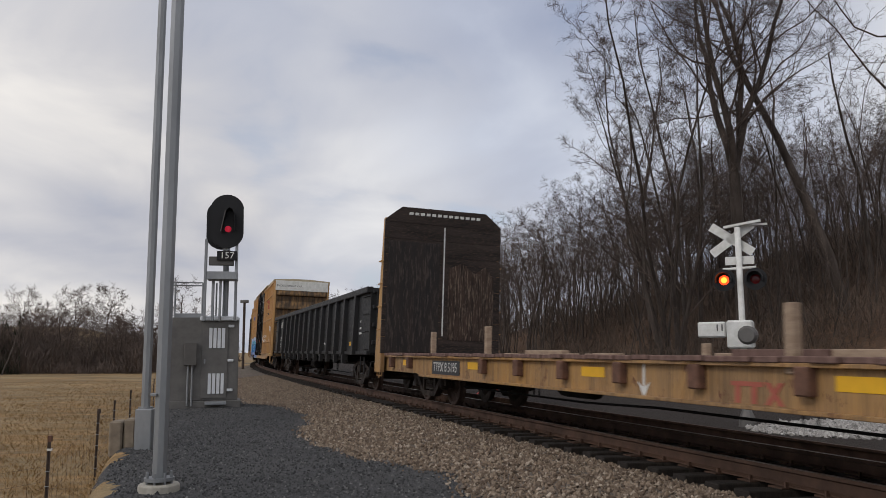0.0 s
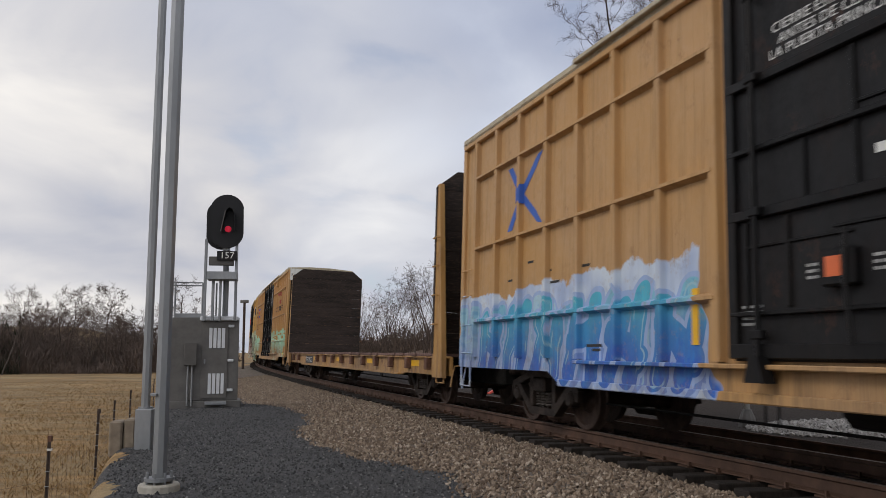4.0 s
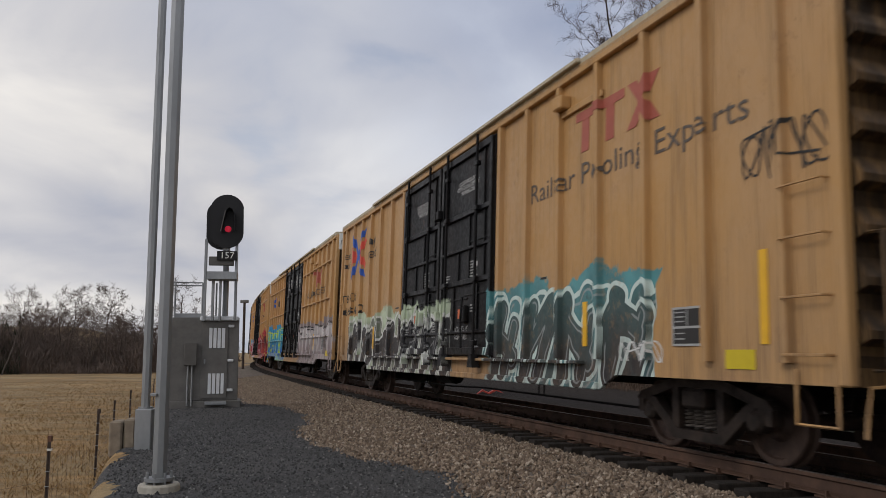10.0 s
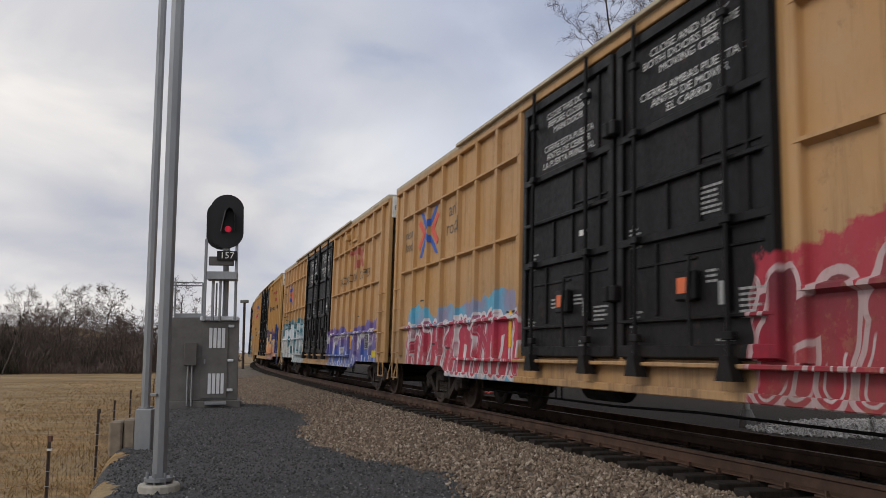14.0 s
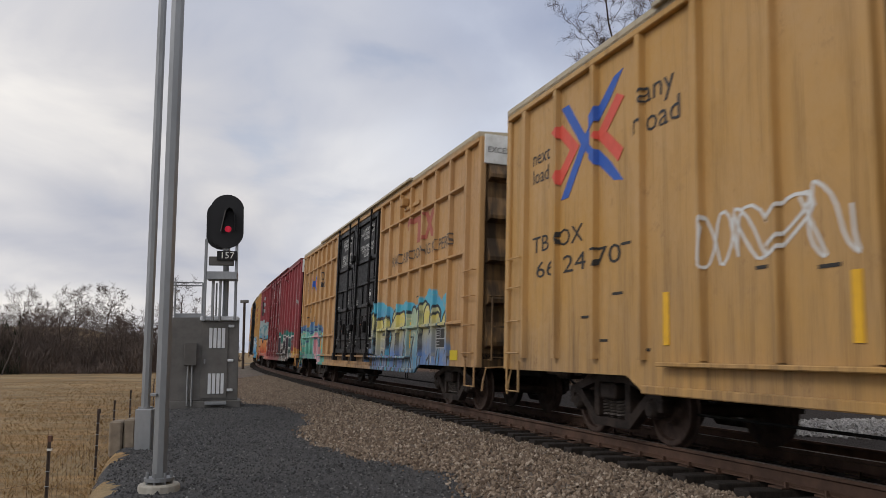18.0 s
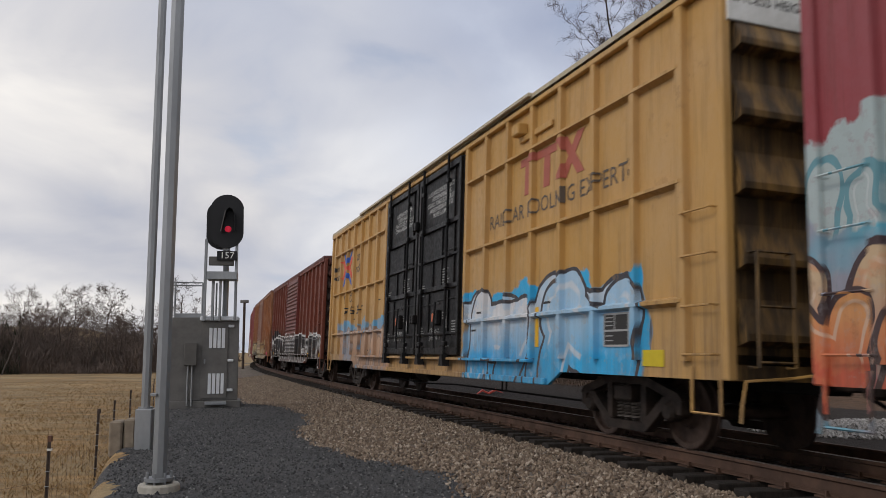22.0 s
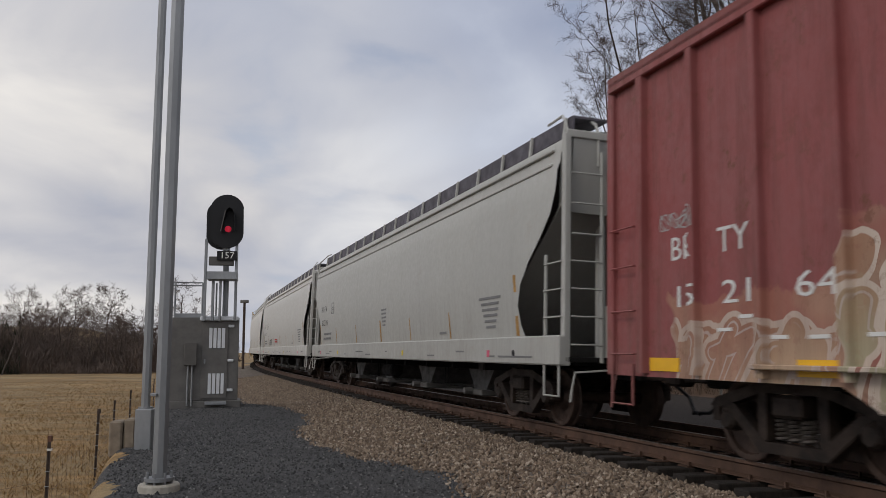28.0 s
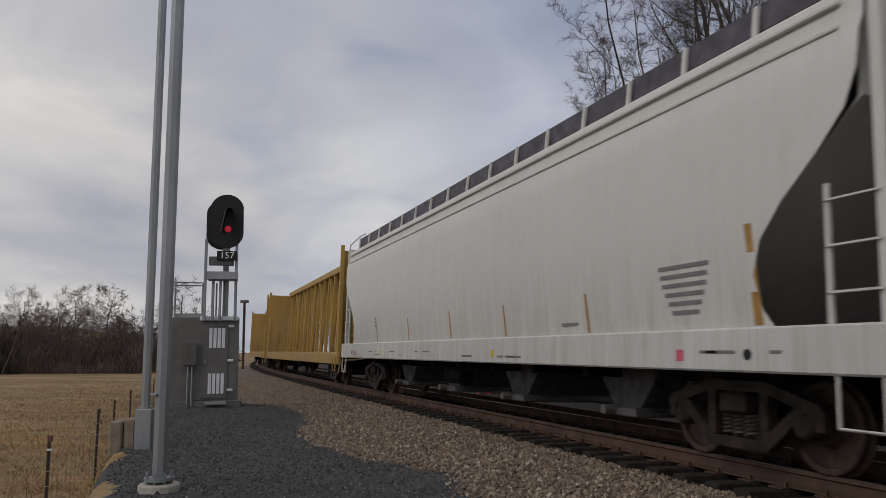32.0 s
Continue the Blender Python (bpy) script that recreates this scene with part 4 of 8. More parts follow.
        # top chord and, over the doors, a deeper track
        part("top_chord", MB().cbox(-h, h, min(sy * ys, sy * (ys + 0.09)), max(sy * ys, sy * (ys + 0.09)), hi - 0.10, hi + 0.04, 0.012), P, car)
        if style != 'slide':
            part("door_track", MB().cbox(-5.9, 5.9, min(sy * (ys + 0.02), sy * (ys + 0.16)), max(sy * (ys + 0.02), sy * (ys + 0.16)), hi + 0.045, hi + 0.115, 0.012), R, car)
        part("lower_track", MB().cbox(-5.9, 5.9, min(sy * ys, sy * (ys + 0.14)), max(sy * ys, sy * (ys + 0.14)), 0.98, 1.03, 0.01), P, car)
        part("side_sill", MB().cbox(-h + 4.0, h - 4.0, min(sy * ys, sy * (ys + 0.06)), max(sy * ys, sy * (ys + 0.06)), zm, zm + 0.10, 0.012), P, car)
        # doors
        if style != 'slide':
            yy = lambda p, q: (min(sy * (ys + p), sy * (ys + q)), max(sy * (ys + p), sy * (ys + q)))
            for k in (0, 1):
                a, b = (dx - dw, dx - 0.05) if k == 0 else (dx + 0.05, dx + dw)
                door = part("door", MB().cbox(a, b, *yy(0.0, 0.05), 1.06, hi - 0.13, 0.012), D, car, "plug door with lock rods")
                fr = MB()
                for z, t in ((1.15, 0.07), (1.50, 0.022), (2.45, 0.05), (3.08, 0.028), (3.76, 0.05), (hi - 0.22, 0.07)):
                    fr.cbox(a + 0.02, b - 0.02, *yy(0.05, 0.115), z - t, z + t, 0.01)
                for x in (a + 0.06, b - 0.06):
                    fr.cbox(x - 0.06, x + 0.06, *yy(0.05, 0.11), 1.08, hi - 0.16, 0.01)
                part("door_frame", fr, DF, door, "raised black door frame" if max(door_c) < 0.1 else "")
                for x, z0, z1 in ((a + 1.57, 2.5, 3.70), (a + 1.0, 2.5, 3.04), (a + 0.78, 1.55, 2.38), (a + 2.02, 1.55, 2.38), (b - 0.42, 3.82, 4.85), (a + 0.30, 3.82, 4.85), (b - 0.38, 2.5, 3.70), (a + 0.24, 1.55, 2.38)):
                    part("stiffener", MB().cbox(x - 0.02, x + 0.02, *yy(0.05, 0.085), z0, z1, 0.006), DF, door)
                for x0, x1, z in ((a + 0.2, a + 1.5, 2.14), (a + 1.3, b - 0.2, 2.20), (a + 1.6, b - 0.2, 3.20)):
                    part("stiffener", MB().cbox(x0, x1, *yy(0.05, 0.072), z - 0.015, z + 0.015, 0.005), DF, door)
                for x in (a + 0.46, b - 0.61):
                    part("lock_rod", MB().tube([(x, sy * (ys + 0.155), 0.94), (x, sy * (ys + 0.155), hi + 0.0)], 0.03, 6), DF, door)
                    for z in (1.30, 2.45, 3.76, 4.6):
                        part("rod_keeper", MB().cbox(x - 0.075, x + 0.075, *yy(0.10, 0.19), z - 0.045, z + 0.045, 0.012), DF, door)
                    part("rod_foot", MB().prism([(x - 0.13, 0.86), (x + 0.13, 0.86), (x + 0.06, 1.10), (x - 0.06, 1.10)], sy * (ys + 0.07), sy * (ys + 0.22)), DF, door, "black rod foot on the lower track")
                cx = (a + b) / 2 + 0.05
                part("lock_box", MB().cbox(cx - 0.17, cx + 0.17, *yy(0.05, 0.16), 1.68, 2.0, 0.02), DF, door)
                part("door_handle", MB().tube([(cx + 0.12, sy * (ys + 0.17), 2.15), (cx + 0.12, sy * (ys + 0.20), 1.75), (cx + 0.16, sy * (ys + 0.19), 1.2)], 0.022, 5), DF, door)
                part("hinge_lug", MB().cbox(b - 0.09 if k == 0 else a - 0.03, b + 0.03 if k == 0 else a + 0.09, *yy(0.10, 0.22), 3.85, 4.05, 0.02), DF, door)
                part("hinge_lug", MB().cbox(b - 0.09 if k == 0 else a - 0.03, b + 0.03 if k == 0 else a + 0.09, *yy(0.10, 0.22), 1.75, 1.95, 0.02), DF, door)
                if sy < 0:
                    r = random.Random(int(seed * 10) + k)
                    two = int(seed * 10) % 2 == 0
                    notice = NOTICE['ribs' if style == 'ribs' else 'grid2' if two else 'grid'][k]
                    part("notice", lettering(notice, 0.115 if style == 'ribs' else 0.14, WDEC, width=(0.95, 1.15)[k] if style == 'ribs' else (1.55, 1.85)[k]), None, door, "white stencilled notice", at=Matrix.Translation((cx - 0.02, -(ys + 0.054), 4.32)))
                    st = MB()
                    # blocks of small stencilled lines, too small to read
                    for bx, bz, n_, w_ in ((a + 0.16, 2.62, 5, 0.15), (a + 1.55, 2.86, 6, 0.24), (a + 0.95, 1.93, 3, 0.10), (a + 1.62, 1.95, 3, 0.12), (b - 0.52, 1.72, 6, 0.20), (a + 0.18, 1.6, 4, 0.14), (b - 0.95, 1.30, 3, 0.16)):
                        if r.random() < 0.15:
                            continue
                        bx, bz = bx + r.uniform(-0.04, 0.06), bz + r.uniform(-0.06, 0.04)
                        for j in range(n_):
                            ww = w_ * r.uniform(0.55, 1.0)
                            q = 0.0
                            while q < ww * 2:
                                v = r.uniform(0.03, 0.10)
                                st.box(bx + q, bx + min(q + v, ww * 2), -(ys + 0.055), -(ys + 0.051), bz - j * 0.055, bz - j * 0.055 + 0.026)
                                q += v + 0.022
                    st.box(b - 0.86, b - 0.79, -(ys + 0.055), -(ys + 0.051), 1.62, 1.86)
                    part("stencils", st, CREY, door, "white stencilled notices too small to read")
                    part("warning_card", MB().box(cx - 0.11, cx + 0.05, -(ys + 0.165), -(ys + 0.159), 1.76, 1.93), *((ORCARD, door, "orange warning card") if max(door_c) < 0.1 else (WHITEP, door, "white card")))
                    if max(door_c) > 0.1:
                        part("white_card", MB().box(cx - 0.62, cx - 0.34, -(ys + 0.058), -(ys + 0.051), 1.52, 1.80), WHITEP, door)
                    if r.random() < 0.5:
                        part("white_card", MB().box(cx + 0.35, cx + 0.56, -(ys + 0.058), -(ys + 0.051), 2.72, 2.80), WHITEP, door)
                    if style == 'ribs' or two:
                        part("sprayed_tag", scribble(0.7, 0.28, int(seed * 31) + k, CREY, 4, 0.010), None, door, at=Matrix.Translation((cx - 0.2, -(ys + 0.06), 1.5)))
        else:
            a, b = -dw - 0.15, dw + 0.15
            dr = MB().cbox(a, b, min(sy * (ys + 0.03), sy * (ys + 0.09)), max(sy * (ys + 0.03), sy * (ys + 0.09)), 1.0, hi - 0.10, 0.012)
            door = part("door", dr, D, car, "sliding door of pressed panels")
            for j in range(20):
                z = 1.12 + j * (hi - 1.42) / 19
                if j in (6, 7, 13, 14):
                    z += 0.02
                part("door_rib", MB().prism([(sy * (ys + 0.09), z - 0.05), (sy * (ys + 0.14), z - 0.01), (sy * (ys + 0.14), z + 0.02), (sy * (ys + 0.09), z + 0.06)], a + 0.12, b - 0.12, 'x'), D, door)
            for x in (a, b):
                part("door_stop", MB().cbox(x - 0.05, x + 0.05, min(sy * ys, sy * (ys + 0.13)), max(sy * ys, sy * (ys + 0.13)), 0.95, hi, 0.01), D, door)
        # grab irons of the corner panels
        for sx in (1, -1):
            for z in (2.65, 2.17, 1.63, 1.12):
                x0, x1 = sx * (h - 0.12), sx * (h - 0.62)
                y0, y1 = sy * ys, sy * (ys + 0.11)
                part("grab_iron", MB().tube([(x0, y0, z), (x0, y1, z), (x1, y1, z), (x1, y0, z)], 0.013, 5), P, car)
    # crossover rails on the end
    for sx in (1, -1):
        e = sx * (h + 0.12)
        cr = MB()
        for yy in (-1.35, -0.9):
            cr.tube([(e, yy, 1.0), (e + sx * 0.14, yy, 1.0), (e + sx * 0.14, yy, 2.15), (e, yy, 2.15)], 0.02, 5)
        for z in (1.05, 1.6, 2.15):
            cr.tube([(e + sx * 0.14, -1.35, z), (e + sx * 0.14, -0.9, z)], 0.015, 5)
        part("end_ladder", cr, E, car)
    # vent door patches, labels, tapes
    hatch = MB().cbox(h - 5.0, h - 3.85, -(ys + 0.05), -ys, 4.56, 4.66, 0.01).cbox(h - 5.05, h - 4.78, -(ys + 0.18), -ys, 4.66, 4.86, 0.02)
    if style != 'slide':
        part("hatch", hatch, P, car)
    lab = MB().box(h - 2.36, h - 1.80, -(ys + 0.012), -(ys + 0.002), 1.22, 1.62)
    part("data_plate", lab, BDEC, car, "black data plate")
    fr = MB()
    for z in (1.21, 1.40, 1.61):
        fr.box(h - 2.38, h - 1.78, -(ys + 0.016), -(ys + 0.002), z, z + 0.025)
    for x in (h - 2.38, h - 1.805):
        fr.box(x, x + 0.025, -(ys + 0.016), -(ys + 0.002), 1.21, 1.63)
    fr.box(h - 2.12, h - 2.105, -(ys + 0.016), -(ys + 0.002), 1.42, 1.61)
    for z in (1.28, 1.34, 1.47, 1.52, 1.57):
        fr.box(h - 2.33, h - 2.16, -(ys + 0.016), -(ys + 0.002), z, z + 0.014)
    part("data_plate_frame", fr, CREY, car)
    if style != 'slide':
        part("warning_label", MB().box(h - 1.5, h - 1.08, -(ys + 0.012), -(ys + 0.002), 0.98, 1.17), LDEC, car, "yellow label")
        for x in (h - 0.94, h - 4.35, -h + 4.45, -h + 7.1)[0 if style == 'ribs' and max(body_c) > 0.3 else 1:]:
            part("reflector_tape", MB().box(x - 0.055, x + 0.055, -(ys + 0.012), -(ys + 0.002), 1.22, 2.12 if x > h - 1.0 else 1.82), YDEC, car, "upright yellow reflector tape")
    else:
        for x in (h - 0.8, h - 3.2, -h + 1.1, -h + 3.4):
            part("reflector_tape", MB().box(x - 0.28, x + 0.28, -(ys + 0.012), -(ys + 0.002), 0.93, 1.08), YDEC, car, "yellow reflector tape")
    r = random.Random(int(seed * 7))
    small = MB()
    for j in range(14):
        xx = r.uniform(-h + 1.0, h - 3.0)
        if abs(xx) < dw + 0.3:
            continue
        zz, w = r.uniform(1.15, 2.6 if style != 'slide' else 1.5), r.uniform(0.05, 0.2)
        small.box(xx - w, xx + w, -(ys + 0.006), -(ys + 0.002), zz, zz + 0.035)
    part("small_stencils", small, BDEC if max(body_c) > 0.3 else WDEC, car)
    for tx in text:
        kind, x, z, size, mat = tx[1], tx[2], tx[3], tx[4], tx[5]
        me = lettering(tx[0], size, mat, width=tx[6] if len(tx) > 6 else 0.0) if kind == 't' else scribble(size, tx[6], int(seed * 100) + int(x * 10), mat) if kind == 's' else emblem(tx[0], size, mat)
        drape(me, x, 0, [sx * q for sx in (1, -1) for q in xs], 0.15, 0.086)
        part({'t': "lettering", 's': "sprayed_tag"}.get(kind, "emblem"), me, None, car, at=Matrix.Translation((x, -(ys + 0.006), z)))
    centre_sill(car, L)
    end_gear(car, L, P)
    trucks(car, half, mid)
    CARS.append((car, mid, half))
    return car


def emblem(kind, size, mat):
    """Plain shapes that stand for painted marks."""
    mb = MB()
    if kind == 'cross':
        # two strokes that bend where they meet
        for a in (1, -1):
            mb.prism([(-0.54 * size, -0.47 * size * a), (-0.38 * size, -0.47 * size * a), (-0.02 * size, -0.04 * size * a), (0.42 * size, 0.30 * size * a), (0.62 * size, 0.50 * size * a),
                      (0.46 * size, 0.47 * size * a), (-0.08 * size, 0.06 * size * a)][::a], -0.001 * a, 0.004)
    elif kind == 'chevrons':
        for a in (1, -1):
            mb.prism([(a * 0.16 * size, 0), (a * 0.52 * size, 0.30 * size), (a * 0.64 * size, 0.24 * size), (a * 0.35 * size, 0.0), (a * 0.62 * size, -0.22 * size), (a * 0.54 * size, -0.32 * size)][::a], -0.005, 0.002)
    elif kind == 'bars':
        # two stemmed blocks under one top bar, and crossing strokes beside them
        q = 0.56 * size
        mb.prism([(-size, 0.30 * q), (-size, 0.52 * q), (0.24 * size, 0.52 * q), (0.24 * size, 0.30 * q)], -0.001, 0.004)
        for x in (-0.74, -0.10):
            mb.prism([((x - 0.11) * size, -0.52 * q), ((x + 0.09) * size, -0.52 * q), ((x + 0.11) * size, 0.30 * q), ((x - 0.09) * size, 0.30 * q)], -0.001, 0.004)
        mb.prism([(0.30 * size, -0.52 * q), (0.50 * size, -0.52 * q), (1.0 * size, 0.52 * q), (0.80 * size, 0.52 * q)], -0.002, 0.003)
        mb.prism([(0.80 * size, -0.52 * q), (1.0 * size, -0.52 * q), (0.52 * size, 0.52 * q), (0.32 * size, 0.52 * q)], -0.003, 0.002)
    elif kind == 'slants':
        for j in range(5):
            z = (0.9 - j * 0.45) * size
            mb.prism([((-0.8 - 0.06 * j) * size, z - 0.26 * size), ((0.5 - 0.06 * j) * size, z - 0.26 * size), ((0.8 - 0.06 * j) * size, z), ((-0.5 - 0.06 * j) * size, z)], -0.001, 0.004)
    elif kind == 'bolts':
        for a in (-0.55, 0.45):
            mb.prism([((a - 0.45) * size, -0.24 * size), ((a - 0.2) * size, -0.24 * size), ((a - 0.05) * size, 0.06 * size), ((a + 0.2) * size, -0.24 * size), ((a + 0.42) * size, 0.24 * size), ((a + 0.2) * size, 0.24 * size), ((a + 0.08) * size, 0.0), ((a - 0.15) * size, 0.24 * size)], -0.001, 0.004)
    elif kind == 'arrow':
        mb.prism([(-0.05 * size, 0.6 * size), (0.05 * size, 0.6 * size), (0.05 * size, -0.2 * size), (0.3 * size, -0.05 * size), (0.0, -0.5 * size), (-0.3 * size, -0.05 * size), (-0.05 * size, -0.2 * size)], -0.001, 0.004)
    elif kind == 'panel':
        mb.prism([(-1.0 * size, -0.225 * size), (1.0 * size, -0.225 * size), (1.0 * size, 0.225 * size), (-1.0 * size, 0.225 * size)], 0.001, 0.005)
    elif kind == 'roundel':
        pts = [(0.5 * size * math.cos(t * math.pi / 10), 0.62 * size * math.sin(t * math.pi / 10)) for t in range(20)]
        mb.prism(pts, -0.001, 0.004)
    elif kind == 'lines':
        for j in range(9):
            mb.box(-0.7 * size, (0.7 if j < 3 else -0.1 if j % 2 else 0.3) * size, -0.001, 0.004, (0.9 - j * 0.28) * size, (1.0 - j * 0.28) * size)
    elif kind == 'address':
        for k, (a, b, t) in enumerate(((-1, -0.86, 0.5), (-0.8, -0.66, 0.5), (-0.6, -0.36, 0.3), (-0.28, -0.2, 0.08), (-0.12, 0.14, 0.3), (0.22, 0.5, 0.3), (0.58, 1.0, 0.3))):
            mb.box(a * size, b * size, -0.001, 0.004, -0.2 * size, (t - 0.2) * size)
    elif kind == 'words':
        for j, w in enumerate((1.0, 0.72, 0.8)):
            for k in range(5):
                mb.box((-1 + k * 0.4 * w) * size, (-1 + k * 0.4 * w + 0.28 * w) * size, -0.001, 0.004, (0.5 - j * 0.5) * size, (0.78 - j * 0.5) * size)
    return recalc(mb.mesh("emblem", mat))


CARS = []


def scribble(w, hgt, seed, mat, n=4, line=0.022):
    """Loose hand-sprayed tag: one looping ribbon in the xz plane."""
    r = random.Random(seed)
    mb = MB()
    wide = min(line * 0.8, w * 0.011)
    pts = []
    for k in range(n):
        cx = -w / 2 + (k + 0.5) * w / n
        ph, a, b = r.uniform(0, 6.28), r.uniform(0.28, 0.45) * w / n * 1.3, r.uniform(0.35, 0.5) * hgt
        m1, m2 = r.choice((1, 2, 2)), r.choice((2, 3, 3))
        for i in range(24):
            t = i / 23 * 5.2
            pts.append((cx + a * math.sin(m1 * t + ph) + 0.1 * a * math.sin(5 * t), b * math.sin(m2 * t * 0.8 + ph * 1.3)))
    for i, (x, z) in enumerate(pts):
        (x0, z0), (x1, z1) = pts[max(i - 1, 0)], pts[min(i + 1, len(pts) - 1)]
        d = math.hypot(x1 - x0, z1 - z0) or 1
        nx, nz = -(z1 - z0) / d * wide, (x1 - x0) / d * wide
        mb.v += [(x - nx, -0.0004 * i / len(pts), z - nz), (x + nx, -0.0004 * i / len(pts), z + nz)]
        if i:
            mb.f.append((2 * i - 2, 2 * i - 1, 2 * i + 1, 2 * i))
    return mb.mesh("tag", mat)


EN = "CLOSE AND LOCK\nBOTH DOORS BEFORE\nMOVING CAR"
ES2 = "CIERRE Y PONGA EL SEGURO EN\nAMBAS PUERTAS ANTES DE\nMOVER EL CARRO"
NOTICE = {'grid2': ("CLOSE THIS DOOR BEFORE\nCLOSING MAIN DOOR\nCIERRE ESTA PUERTA ANTES DE\nCERRAR LA PUERTA PRINCIPAL", "CLOSE AND LOCK BOTH DOORS\nBEFORE MOVING CAR\n" + ES2), 'grid': ("CLOSE THIS DOOR\nBEFORE CLOSING\nMAIN DOOR\n\nCIERRE ESTA PUERTA\nANTES DE CERRAR\nLA PUERTA PRINCIPAL", "CLOSE AND LOCK\nBOTH DOORS BEFORE\nMOVING CAR\n\nCIERRE AMBAS PUERTAS\nANTES DE MOVER\nEL CARRO"), 'ribs': ("CLOSE THIS DOOR\nBEFORE CLOSING\nMAIN DOOR", EN)}


def drape(me, x0, y0, ribs, w, depth):
    """Lay flat paint over the side posts: cut it at each post's edges and press it onto the post's section."""
    xs = [v.co.x for v in me.vertices]
    lo, hi = min(xs) + x0, max(xs) + x0
    near = [r for r in ribs if lo < r + w / 2 and hi > r - w / 2]
    if not near:
        return me
    bm = bmesh.new()
    bm.from_mesh(me)
    for r in near:
        for e in (-0.5, -0.43, 0.43, 0.5):
            bmesh.ops.bisect_plane(bm, geom=bm.verts[:] + bm.edges[:] + bm.faces[:], plane_co=(r + e * w - x0, 0, 0), plane_no=(1, 0, 0))
    for v in bm.verts:
        x = v.co.x + x0
        for r in near:
            d = abs(x - r) / w
            if d < 0.5:
                v.co.y -= depth * min(1.0, (0.5 - d) / 0.07)
    bm.to_mesh(me)
    bm.free()
    return me
YEL = (0.45, 0.255, 0.075)
YEL2 = (0.49, 0.285, 0.078)
TAN = (0.43, 0.242, 0.090)
BLK = (0.013, 0.013, 0.014)


FACING = weathered("scraped_black_facing", (0.010, 0.008, 0.008), (0.024, 0.018, 0.016), 0.65, 0, 1.6, (2.5, 2.5, 0.35), 0.3, 9, (0.060, 0.045, 0.038))
TORN = weathered("torn_wood_facing", (0.050, 0.030, 0.022), (0.020, 0.015, 0.013), 0.85, 0, 2.5, (5, 5, 0.5), 0.4, 8, (0.16, 0.12, 0.09))


